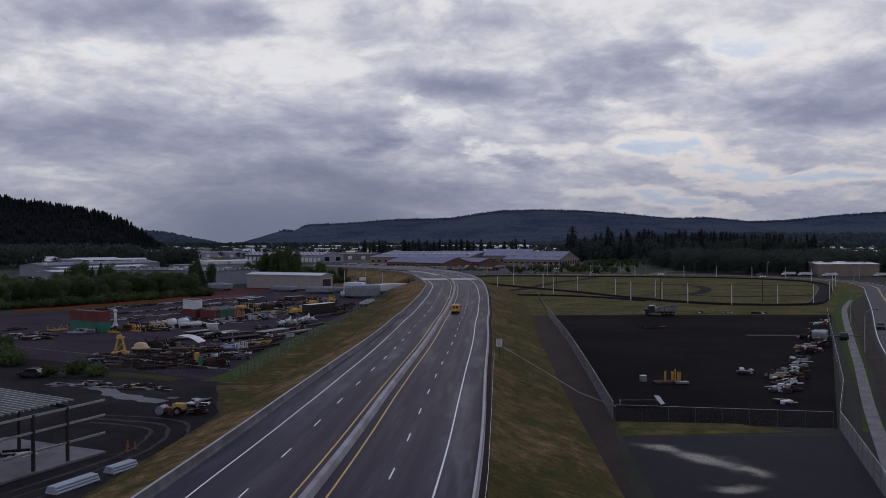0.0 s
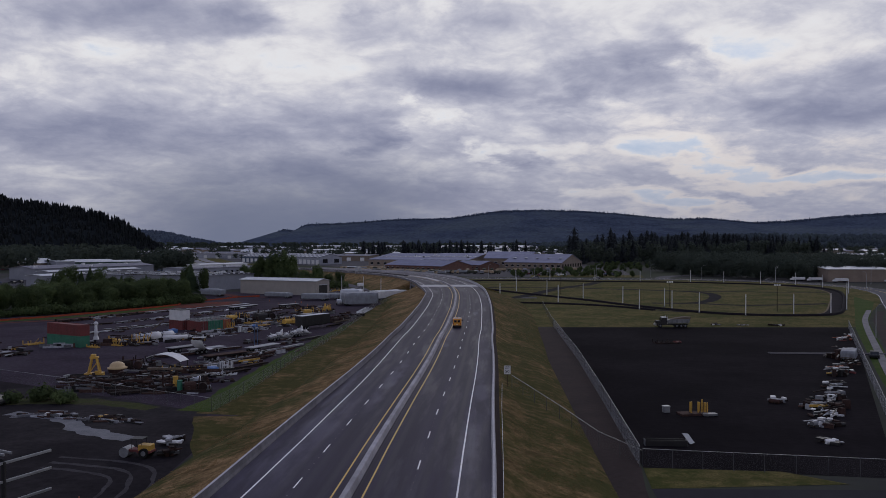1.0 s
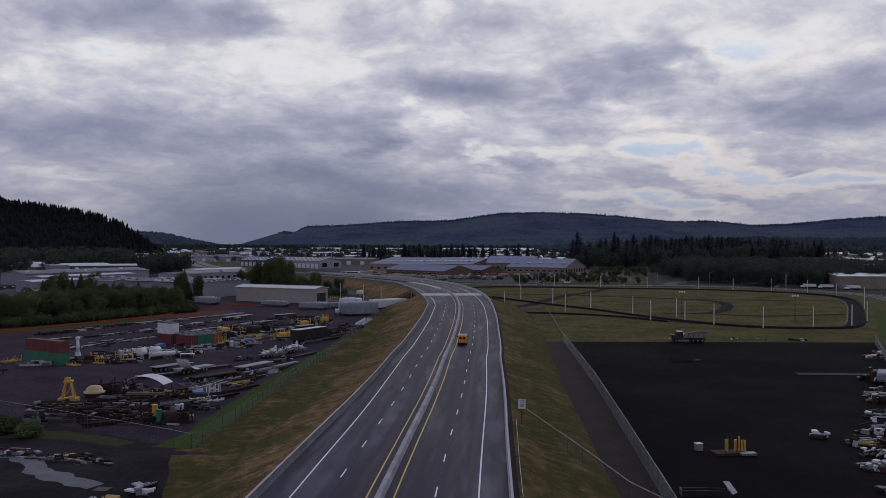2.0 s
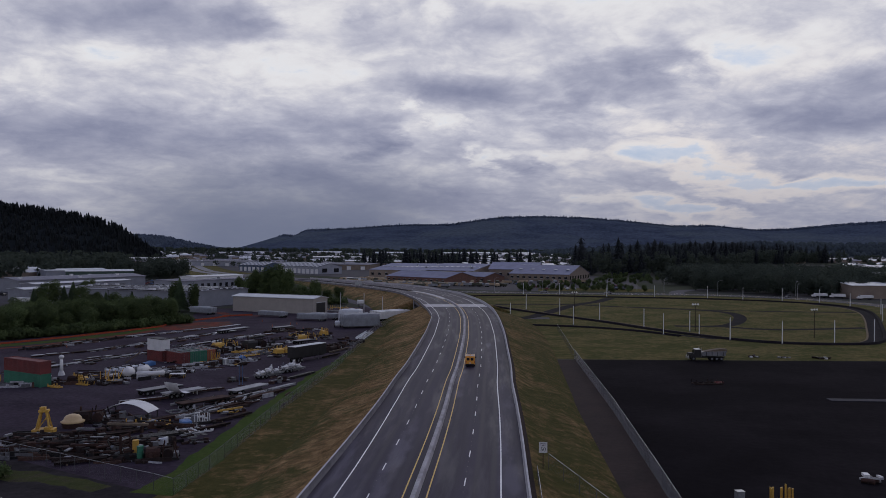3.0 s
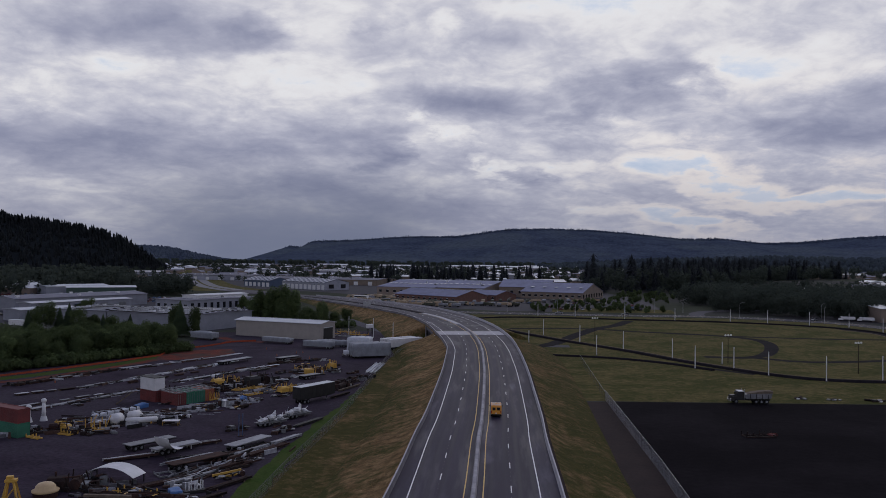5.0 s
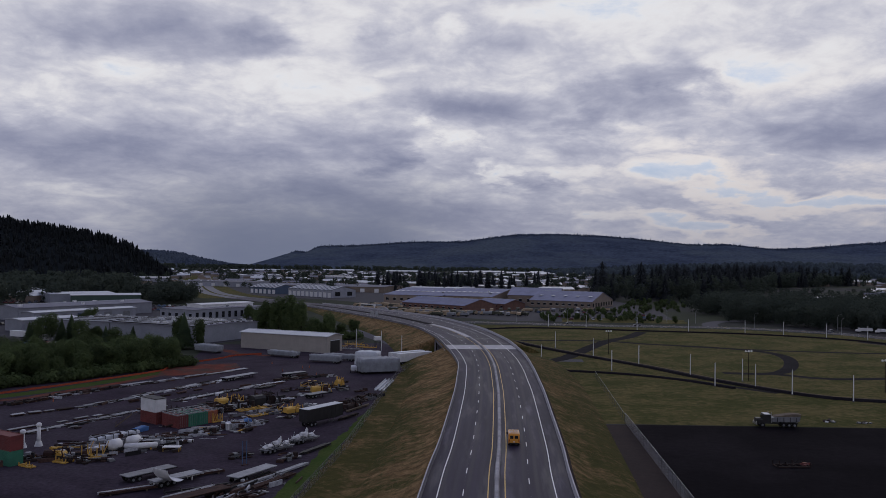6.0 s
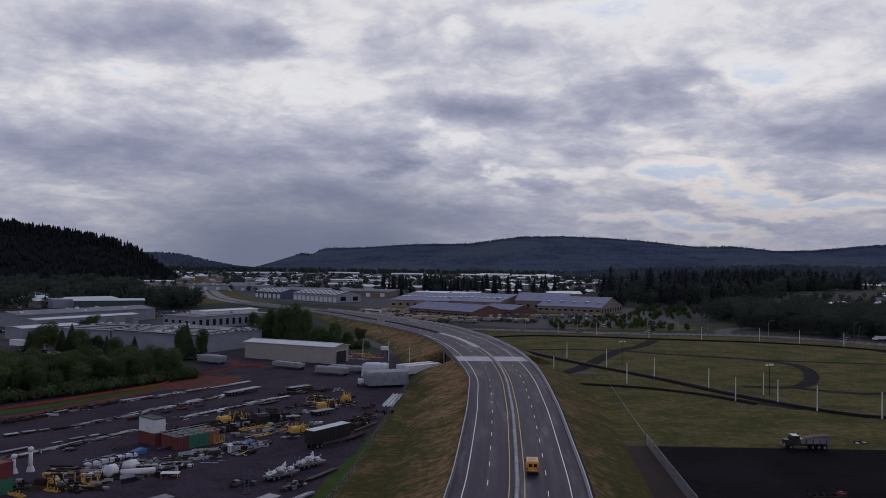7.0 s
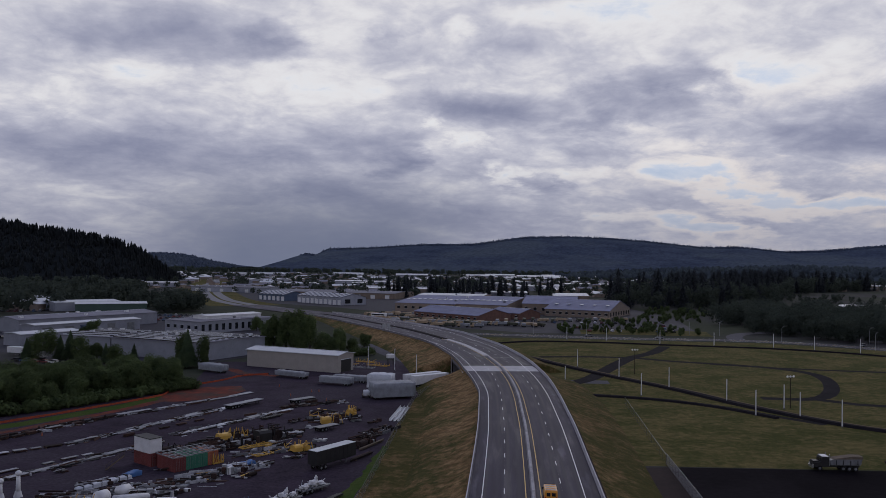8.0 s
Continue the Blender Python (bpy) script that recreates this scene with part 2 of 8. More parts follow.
# metres across and along the highway, half widths: wet sheen and a stain, painted paler
SHEEN_AND_STAIN_SPOTS = [(-6.5, 165, 3.0, 36), (-9.8, 140, 1.6, 42), (-3.0, 195, 1.5, 30), (9.8, 150, 1.5, 42), (9.8, 205, 1.4, 36), (2.4, 252, 1.5, 13), (2.2, 236, 1.2, 6), (10.6, 226, 1.0, 8), (10.4, 186, 1.4, 10), (10.2, 166, 1.3, 9), (-9.6, 200, 1.2, 10), (-9.8, 150, 1.4, 14), (9.6, 130, 1.3, 16), (7.2, 300, 1.0, 10)]
M["highway"] = highway_asphalt()
M["old_asphalt"] = material("old_asphalt", (0.060, 0.059, 0.076), (0.045, 0.044, 0.058), 0.8, scale=0.2, fine=0.12, bump=0.004, spec=0.12)
M["concrete"] = material("concrete", (0.175, 0.168, 0.185), (0.125, 0.120, 0.133), 0.8, scale=0.6, fine=0.15, bump=0.004, c3=(0.105, 0.100, 0.110), big=0.25, spec=0.2)
M["pale_concrete"] = material("pale_concrete", (0.40, 0.39, 0.42), (0.31, 0.30, 0.325), 0.7, scale=0.5, fine=0.12, bump=0.003)
M["median_concrete"] = material("median_concrete", (0.330, 0.318, 0.350), (0.245, 0.236, 0.262), 0.7, scale=0.5, fine=0.15, bump=0.003, c3=(0.190, 0.182, 0.204), big=0.2)
M["white_line"] = material("white_line", (0.78, 0.78, 0.80), (0.64, 0.64, 0.66), 0.5, scale=2, fine=0.1)
M["yellow_line"] = material("yellow_line", (0.62, 0.40, 0.08), (0.52, 0.33, 0.06), 0.5, scale=2, fine=0.1)
M["far_ground"] = material("far_ground", (0.038, 0.044, 0.028), (0.030, 0.035, 0.026), 0.95, scale=0.01, fine=0.2, c3=(0.046, 0.044, 0.046), big=0.006, spec=0.05)
M["yard_gravel"] = material("yard_gravel", (0.0440, 0.0325, 0.0490), (0.0245, 0.0184, 0.0280), 0.9, scale=0.14, fine=0.45, bump=0.02, c3=(0.0440, 0.0360, 0.0485), big=0.03, spec=0.04)
M["lot_gravel"] = material("lot_gravel", (0.0108, 0.0092, 0.0112), (0.0078, 0.0067, 0.0082), 0.95, scale=0.09, fine=0.25, bump=0.02, c3=(0.0155, 0.0132, 0.0155), big=0.025, spec=0.012)
M["brown_gravel"] = material("brown_gravel", (0.034, 0.0225, 0.0215), (0.023, 0.0160, 0.0165), 0.92, scale=0.15, fine=0.25, bump=0.02)


def bank_material(name, straw, brown, green, z0, z1, lean):
    """Rough grass: green where the bank's foot stays damp, dry straw and brown stalks higher up, in ragged patches."""
    m = material(name, straw, brown, 0.95, scale=0.45, fine=0.6, bump=0.16, spec=0.04)
    N, L = m.node_tree.nodes, m.node_tree.links
    b = N["Principled BSDF"]
    dry = b.inputs["Base Color"].links[0].from_socket
    geo = N.new("ShaderNodeNewGeometry")
    sep = N.new("ShaderNodeSeparateXYZ")
    L.new(geo.outputs["Position"], sep.inputs[0])

    def tex(sc, detail, r):
        n = N.new("ShaderNodeTexNoise")
        n.inputs["Scale"].default_value, n.inputs["Detail"].default_value, n.inputs["Roughness"].default_value = sc, detail, r
        L.new(geo.outputs["Position"], n.inputs["Vector"])
        return n.outputs["Fac"]

    def ramp(x, a, c, lo, hi):
        n = N.new("ShaderNodeMapRange")
        n.inputs[1].default_value, n.inputs[2].default_value, n.inputs[3].default_value, n.inputs[4].default_value = a, c, lo, hi
        L.new(x, n.inputs[0])
        return n.outputs[0]

    def add(a, c):
        n = N.new("ShaderNodeMath")
        n.operation = "ADD"
        L.new(a, n.inputs[0])
        L.new(c, n.inputs[1])
        return n.outputs[0]

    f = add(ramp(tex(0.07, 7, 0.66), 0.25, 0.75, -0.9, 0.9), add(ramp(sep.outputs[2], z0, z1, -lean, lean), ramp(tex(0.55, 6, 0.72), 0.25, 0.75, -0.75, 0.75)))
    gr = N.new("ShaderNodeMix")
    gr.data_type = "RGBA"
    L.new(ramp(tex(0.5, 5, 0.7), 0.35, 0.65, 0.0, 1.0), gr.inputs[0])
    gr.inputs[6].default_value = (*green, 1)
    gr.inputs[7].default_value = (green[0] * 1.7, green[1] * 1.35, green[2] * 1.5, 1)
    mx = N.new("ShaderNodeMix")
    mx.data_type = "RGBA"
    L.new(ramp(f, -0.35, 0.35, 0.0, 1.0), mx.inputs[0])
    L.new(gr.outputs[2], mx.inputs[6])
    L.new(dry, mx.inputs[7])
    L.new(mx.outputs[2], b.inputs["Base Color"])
    return m


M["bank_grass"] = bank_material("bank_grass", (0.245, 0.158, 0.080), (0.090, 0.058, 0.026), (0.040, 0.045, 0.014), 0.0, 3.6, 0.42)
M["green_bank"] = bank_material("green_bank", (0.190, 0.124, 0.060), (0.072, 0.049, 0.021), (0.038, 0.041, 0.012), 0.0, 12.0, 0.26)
M["grass"] = bank_material("grass", (0.138, 0.110, 0.043), (0.066, 0.058, 0.020), (0.036, 0.044, 0.011), -10.0, 10.0, 0.05)
M["depot_asphalt"] = material("depot_asphalt", (0.042, 0.041, 0.053), (0.032, 0.031, 0.040), 0.8, scale=0.15, fine=0.2, spec=0.1)
M["dark_roof"] = material("dark_roof", (0.075, 0.080, 0.115), (0.055, 0.060, 0.088), 0.7, scale=0.2, fine=0.1)
M["lush_grass"] = material("lush_grass", (0.033, 0.060, 0.011), (0.050, 0.068, 0.017), 0.95, scale=0.2, fine=0.35, bump=0.08, spec=0.05)
M["track_dirt"] = material("track_dirt", (0.0215, 0.0190, 0.0225), (0.0145, 0.0130, 0.0160), 0.95, scale=0.15, fine=0.25, bump=0.03, spec=0.03)
# conifers on the hill and in far woods, with air haze tinted into the colour
M["hazed_forest"] = foliage("hazed_forest", (0.0500, 0.0570, 0.0640), (0.0380, 0.0440, 0.0510), 0.95, scale=0.05, fine=0.15, spec=0.03)
# distance haze is put into this base colour, so it runs pale blue
M["hazed_far_forest"] = material("hazed_far_forest", (0.062, 0.077, 0.110), (0.040, 0.052, 0.080), 1.0, scale=0.008, fine=0.40, c3=(0.070, 0.086, 0.108), big=0.0022, spec=0.0)
# near-black so that the ground between the conifers looks as dark as them
M["darkened_forest_floor"] = material("darkened_forest_floor", (0.0150, 0.0180, 0.0205), (0.0115, 0.0140, 0.0165), 1.0, scale=0.05, fine=0.2, spec=0.0)
# nearer slopes: the same haze blue in the colour, a shade deeper
M["hazed_foot_forest"] = material("hazed_foot_forest", (0.050, 0.062, 0.074), (0.038, 0.048, 0.060), 1.0, scale=0.01, fine=0.25, c3=(0.060, 0.074, 0.080), big=0.004, spec=0.0)
M["leaf"] = foliage("leaf", (0.098, 0.128, 0.052), (0.058, 0.082, 0.038), 0.85, scale=0.5, fine=0.25, vary=0.3, spec=0.08)
M["conifer"] = foliage("conifer", (0.078, 0.108, 0.056), (0.050, 0.072, 0.042), 0.85, scale=0.5, fine=0.3, vary=0.3, spec=0.08)
M["bark"] = material("bark", (0.045, 0.035, 0.028), (0.03, 0.024, 0.02), 0.95, scale=3, bump=0.02)
M["galvanised"] = material("galvanised", (0.36, 0.37, 0.39), (0.28, 0.29, 0.31), 0.5, 0.7, scale=1.5)
M["white_paint"] = material("white_paint", (0.62, 0.62, 0.64), (0.52, 0.52, 0.54), 0.5, scale=0.7, fine=0.06)
M["beige_wall"] = material("beige_wall", (0.31, 0.285, 0.265), (0.27, 0.25, 0.235), 0.7, scale=0.4, fine=0.06)
M["pale_roof"] = material("pale_roof", (0.50, 0.52, 0.56), (0.42, 0.44, 0.48), 0.45, 0.1, scale=0.25, fine=0.08)
M["blue_roof"] = material("blue_roof", (0.160, 0.170, 0.265), (0.120, 0.130, 0.205), 0.7, 0.0, scale=0.15, fine=0.1, vary=0.12, spec=0.2)
M["tan_wall"] = material("tan_wall", (0.24, 0.19, 0.155), (0.19, 0.15, 0.125), 0.8, scale=0.2, fine=0.1, vary=0.2)
M["brick_wall"] = material("brick_wall", (0.15, 0.085, 0.07), (0.11, 0.065, 0.055), 0.85, scale=0.5, fine=0.15, vary=0.1)
M["grey_wall"] = material("grey_wall", (0.27, 0.28, 0.33), (0.22, 0.23, 0.27), 0.8, scale=0.2, fine=0.1, vary=0.2)
M["grey_roof"] = material("grey_roof", (0.19, 0.19, 0.225), (0.145, 0.145, 0.175), 0.8, scale=0.12, fine=0.12, vary=0.2, spec=0.15)
M["dark"] = material("dark", (0.012, 0.012, 0.014), (0.008, 0.008, 0.009), 0.6, scale=2)
M["glass"] = material("glass", (0.02, 0.022, 0.026), (0.014, 0.015, 0.018), 0.12, scale=1)
M["black_steel"] = material("black_steel", (0.022, 0.021, 0.023), (0.015, 0.014, 0.016), 0.55, 0.2, scale=1, fine=0.1)
M["rust_steel"] = material("rust_steel", (0.066, 0.037, 0.031), (0.032, 0.021, 0.021), 0.85, 0.1, scale=0.8, fine=0.3)
M["red_paint"] = material("red_paint", (0.150, 0.030, 0.030), (0.105, 0.024, 0.024), 0.65, scale=0.5, fine=0.12)
M["green_paint"] = material("green_paint", (0.030, 0.155, 0.098), (0.022, 0.115, 0.074), 0.6, scale=0.5, fine=0.1)
M["orange_paint"] = material("orange_paint", (0.30, 0.085, 0.04), (0.24, 0.07, 0.035), 0.6, scale=0.5, fine=0.1)
M["machine_yellow"] = material("machine_yellow", (0.52, 0.31, 0.055), (0.40, 0.24, 0.05), 0.5, scale=0.8, fine=0.12, vary=0.12)
M["van_orange"] = material("van_orange", (0.62, 0.27, 0.028), (0.56, 0.24, 0.025), 0.35, scale=0.8, coat=0.4)
M["rubber"] = material("rubber", (0.016, 0.016, 0.017), (0.012, 0.012, 0.012), 0.85, scale=4)
M["chrome"] = material("chrome", (0.5, 0.5, 0.52), (0.42, 0.42, 0.44), 0.3, 0.9, scale=3)
M["white_tarp"] = material("white_tarp", (0.50, 0.52, 0.57), (0.40, 0.42, 0.47), 0.55, scale=0.9, fine=0.1, bump=0.08)
M["grey_tarp"] = material("grey_tarp", (0.22, 0.235, 0.265), (0.16, 0.17, 0.195), 0.6, scale=0.7, fine=0.1, bump=0.08)
M["blue_paint"] = material("blue_paint", (0.05, 0.10, 0.20), (0.04, 0.08, 0.16), 0.55, scale=0.6, fine=0.1)
M["timber"] = material("timber", (0.150, 0.118, 0.092), (0.100, 0.080, 0.064), 0.85, scale=1.5, fine=0.15, vary=0.25)
M["grey_steel"] = material("grey_steel", (0.20, 0.205, 0.22), (0.13, 0.135, 0.15), 0.5, 0.3, scale=0.8, fine=0.15, vary=0.3)
M["brown_kerb"] = material("brown_kerb", (0.15, 0.115, 0.075), (0.11, 0.085, 0.058), 0.9, scale=0.4, fine=0.2)
M["dark_rust"] = material("dark_rust", (0.034, 0.022, 0.020), (0.018, 0.014, 0.015), 0.85, 0.1, scale=0.9, fine=0.3, vary=0.35)
M["fence_steel"] = material("fence_steel", (0.10, 0.102, 0.11), (0.075, 0.077, 0.083), 0.6, 0.4, scale=1.5)
M["sheet_steel"] = material("sheet_steel", (0.33, 0.335, 0.36), (0.21, 0.215, 0.235), 0.6, 0.1, scale=0.35, fine=0.2, vary=0.3)
M["blue_tarp"] = material("blue_tarp", (0.05, 0.14, 0.34), (0.04, 0.10, 0.25), 0.5, scale=0.9, bump=0.06)
M["orange_net"] = material("orange_net", (0.36, 0.075, 0.038), (0.25, 0.055, 0.032), 0.9, scale=1.0, fine=0.25, spec=0.05)
M["red_dirt"] = material("red_dirt", (0.170, 0.048, 0.034), (0.090, 0.034, 0.028), 0.95, scale=0.3, fine=0.3, bump=0.05, c3=(0.070, 0.050, 0.044), big=0.12, spec=0.03)
M["lamp_glow"] = material("lamp_glow", (0.7, 0.7, 0.66), (0.65, 0.65, 0.6), 0.3, scale=2)
M["amber"] = material("amber", (0.75, 0.42, 0.06), (0.7, 0.38, 0.05), 0.25, scale=2)
M["red_lens"] = material("red_lens", (0.35, 0.02, 0.015), (0.3, 0.015, 0.012), 0.25, scale=2)


def wet_lot():
    """Dark asphalt that is smooth with water round a few low spots."""
    m = material("lot_asphalt", (0.0190, 0.0172, 0.0265), (0.0140, 0.0126, 0.0200), 0.7, scale=0.1, fine=0.15, c3=(0.0195, 0.0185, 0.0250), big=0.07, spec=0.10)
    N, L = m.node_tree.nodes, m.node_tree.links
    geo = N.new("ShaderNodeNewGeometry")
    nz = N.new("ShaderNodeTexNoise")
    nz.inputs["Scale"].default_value, nz.inputs["Detail"].default_value, nz.inputs["Roughness"].default_value = 0.22, 6.0, 0.6
    L.new(geo.outputs["Position"], nz.inputs["Vector"])
    warp = N.new("ShaderNodeVectorMath")
    warp.operation = "MULTIPLY_ADD"
    L.new(nz.outputs["Color"], warp.inputs[0])
    warp.inputs[1].default_value = (6, 6, 0)
    L.new(geo.outputs["Position"], warp.inputs[2])
    total = None
    for x, y, a, rx, ry in WET_SPOTS:
        mp = N.new("ShaderNodeMapping")
        mp.vector_type = "TEXTURE"
        mp.inputs[1].default_value = (x + 3, y + 3, 0)
        mp.inputs[2].default_value = (0, 0, radians(a))
        mp.inputs[3].default_value = (rx, ry, 1000)
        L.new(warp.outputs[0], mp.inputs[0])
        g = N.new("ShaderNodeTexGradient")
        g.gradient_type = "SPHERICAL"
        L.new(mp.outputs[0], g.inputs[0])
        if total is None:
            total = g.outputs[1]
        else:
            mx = N.new("ShaderNodeMath")
            mx.operation = "MAXIMUM"
            L.new(total, mx.inputs[0])
            L.new(g.outputs[1], mx.inputs[1])
            total = mx.outputs[0]
    mr = N.new("ShaderNodeMapRange")
    mr.interpolation_type = "SMOOTHSTEP"
    mr.inputs[1].default_value, mr.inputs[2].default_value, mr.inputs[3].default_value, mr.inputs[4].default_value = 0.0, 0.9, 0.9, 0.27
    L.new(total, mr.inputs[0])
    L.new(mr.outputs[0], N["Principled BSDF"].inputs["Roughness"])
    return m


# x, y, turn, half widths of the low spots where water stands
WET_SPOTS = [(23.5, 87.8, -40, 5.0, 2.2), (27.2, 83.6, -55, 6.0, 3.0), (29.6, 79.5, -60, 4.5, 2.0), (26.0, 73.5, 0, 4.0, 2.2)]
M["lot_asphalt"] = wet_lot()


# ---- mesh helpers ----
def part(name, bm, mat, parent=None, label="", smooth=False):
    """Links a bmesh as one mesh object, under a thing or a part if given."""
    me = bpy.data.meshes.new(name)
    bm.to_mesh(me)
    bm.free()
    me.materials.append(M[mat])
    if smooth:
        me.polygons.foreach_set("use_smooth", [True] * len(me.polygons))
    ob = new(name, me)
    if parent is not None:
        ob.parent = parent
    if label:
        ob["label"] = label
    return ob


def thing(name, m, label, category, group=""):
    ob = new(name)
    ob.empty_display_size = 0.2
    ob.matrix_basis = m
    return tagged(ob, label, category, group)


def box(bm, c, s, rz=0.0, taper=1.0, bevel=0.0, m=None):
    """A box of size s centred at c, turned about z; taper narrows its top."""
    vs = []
    for dz in (-1, 1):
        k = taper if dz > 0 else 1.0
        for dx, dy in ((-1, -1), (1, -1), (1, 1), (-1, 1)):
            vs.append(Vector((dx * s[0] / 2 * k, dy * s[1] / 2 * k, dz * s[2] / 2)))
    r = Matrix.Translation(c) @ Matrix.Rotation(radians(rz), 4, "Z")
    if m is not None:
        r = m @ r
    vv = [bm.verts.new(r @ v) for v in vs]
    fs = [bm.faces.new([vv[i] for i in q]) for q in ((3, 2, 1, 0), (4, 5, 6, 7), (0, 1, 5, 4), (1, 2, 6, 5), (2, 3, 7, 6), (3, 0, 4, 7))]
    if bevel:
        es = list({e for f in fs for e in f.edges})
        bmesh.ops.bevel(bm, geom=es, offset=bevel, segments=1, affect="EDGES")
    return vv


def rod(bm, a, b, r0, r1=None, n=8, caps=True):
    """A round bar from a to b."""
    a, b = Vector(a), Vector(b)
    r1 = r0 if r1 is None else r1
    d = b - a
    q = d.to_track_quat("Z", "Y")
    rings = []
    for p, r in ((a, r0), (b, r1)):
        rings.append([bm.verts.new(p + q @ Vector((r * math.cos(2 * math.pi * k / n), r * math.sin(2 * math.pi * k / n), 0))) for k in range(n)])
    for k in range(n):
        bm.faces.new((rings[0][k], rings[0][(k + 1) % n], rings[1][(k + 1) % n], rings[1][k]))
    if caps:
        bm.faces.new(rings[0][::-1])
        bm.faces.new(rings[1])


def beam(bm, a, b, w, h):
    """A square bar from a to b, w wide and h high."""
    a, b = Vector(a), Vector(b)
    d = (b - a).normalized()
    side = d.cross(Vector((0, 0, 1)))
    side = side.normalized() if side.length > 1e-3 else Vector((1, 0, 0))
    up = side.cross(d)
    vv = [bm.verts.new(p + side * (w / 2 * i) + up * (h / 2 * j)) for p in (a, b) for i, j in ((-1, -1), (1, -1), (1, 1), (-1, 1))]
    for q in ((3, 2, 1, 0), (4, 5, 6, 7), (0, 1, 5, 4), (1, 2, 6, 5), (2, 3, 7, 6), (3, 0, 4, 7)):
        bm.faces.new([vv[i] for i in q])


def prism(bm, outline, z0, z1, m=None):
    """An upright prism over a counter-clockwise plan outline."""
    m = m or Matrix()
    lo = [bm.verts.new(m @ Vector((x, y, z0))) for x, y in outline]
    hi = [bm.verts.new(m @ Vector((x, y, z1))) for x, y in outline]
    n = len(outline)
    for k in range(n):
        bm.faces.new((lo[k], lo[(k + 1) % n], hi[(k + 1) % n], hi[k]))
    bm.faces.new(hi)
    bm.faces.new(lo[::-1])


def side_prism(bm, outline, w, m=None):
    """A profile in (y, z), extruded w along x about its middle."""
    m = m or Matrix()
    a = [bm.verts.new(m @ Vector((-w / 2, y, z))) for y, z in outline]
    b = [bm.verts.new(m @ Vector((w / 2, y, z))) for y, z in outline]
    n = len(outline)
    for k in range(n):
        bm.faces.new((a[k], b[k], b[(k + 1) % n], a[(k + 1) % n]))
    bm.faces.new(a)
    bm.faces.new(b[::-1])
    bmesh.ops.recalc_face_normals(bm, faces=bm.faces)


def blob(bm, c, r, seed, rough=0.25, sub=2):
    """A lumpy rounded heap."""
    vs = bmesh.ops.create_icosphere(bm, subdivisions=sub, radius=1)["verts"]
    for v in vs:
        k = 1 + rough * noise.noise(v.co * 1.7 + Vector((seed * 3.1, seed, 0)))
        v.co = Vector((c[0] + v.co.x * r[0] * k, c[1] + v.co.y * r[1] * k, c[2] + v.co.z * r[2] * k))


def spline(pts, step):
    """A smooth line through pts, with a point about every step metres."""
    P = [Vector(p) for p in pts]
    P = [P[0] * 2 - P[1]] + P + [P[-1] * 2 - P[-2]]
    out = []
    for i in range(1, len(P) - 2):
        a, b, c, d = P[i - 1:i + 3]
        n = max(1, int((c - b).length / step))
        for k in range(n):
            t = k / n
            out.append(0.5 * (2 * b + (c - a) * t + (2 * a - 5 * b + 4 * c - d) * t * t + (3 * b - a - 3 * c + d) * t ** 3))
    out.append(P[-2])
    return out


def rights(line):
    """The horizontal unit vectors to the right of a line's direction."""
    out = []
    for i in range(len(line)):
        d = line[min(i + 1, len(line) - 1)] - line[max(i - 1, 0)]
        out.append(Vector((d.y, -d.x, 0)).normalized())
    return out


def ribbon(bm, line, lo, hi, dz=0.0):
    """A flat strip from offset lo to hi along a line; offsets are numbers or functions of the index."""
    R = rights(line)
    f = lambda v, i: v(i) if callable(v) else v
    prev = None
    for i, p in enumerate(line):
        a = bm.verts.new(p + R[i] * f(lo, i) + Vector((0, 0, dz)))
        b = bm.verts.new(p + R[i] * f(hi, i) + Vector((0, 0, dz)))
        if prev:
            bm.faces.new((prev[0], prev[1], b, a))
        prev = (a, b)


def sweep(bm, line, section):
    """A profile of (offset to the right, height) swept along a line."""
    R = rights(line)
    prev = None
    for i, p in enumerate(line):
        ring = [bm.verts.new(p + R[i] * o + Vector((0, 0, h))) for o, h in section]
        if prev:
            for k in range(len(ring)):
                j = (k + 1) % len(ring)
                bm.faces.new((prev[k], prev[j], ring[j], ring[k]))
        else:
            bm.faces.new(ring[::-1])
        prev = ring
    bm.faces.new(prev)
    bmesh.ops.recalc_face_normals(bm, faces=bm.faces)


def sheet(name, outline, z, mat, grid=None):
    bm = bmesh.new()
    vs = [bm.verts.new((x, y, z)) for x, y in outline]
    bm.faces.new(vs)
    bmesh.ops.recalc_face_normals(bm, faces=bm.faces)
    if bm.faces[:][0].normal.z < 0:
        bmesh.ops.reverse_faces(bm, faces=bm.faces[:])
    return tagged(part(name, bm, mat), kind="structure")


def ragged(name, pts, w0, w1, z, mat, seed=1, step=3, amount=0.9, label=""):
    """A strip with uneven edges whose width runs from w0 to w1."""
    line = spline([(x, y, z) for x, y in pts], step)
    n = len(line) - 1
    half = lambda i: (w0 + (w1 - w0) * i / n) / 2
    wob = lambda i, k: amount * noise.noise(Vector((i * 0.55, k * 9.1 + seed, 0.3)))
    bm = bmesh.new()
    ribbon(bm, line, lambda i: -half(i) + wob(i, 1), lambda i: half(i) + wob(i, 2))
    return tagged(part(name, bm, mat), label, kind="structure")


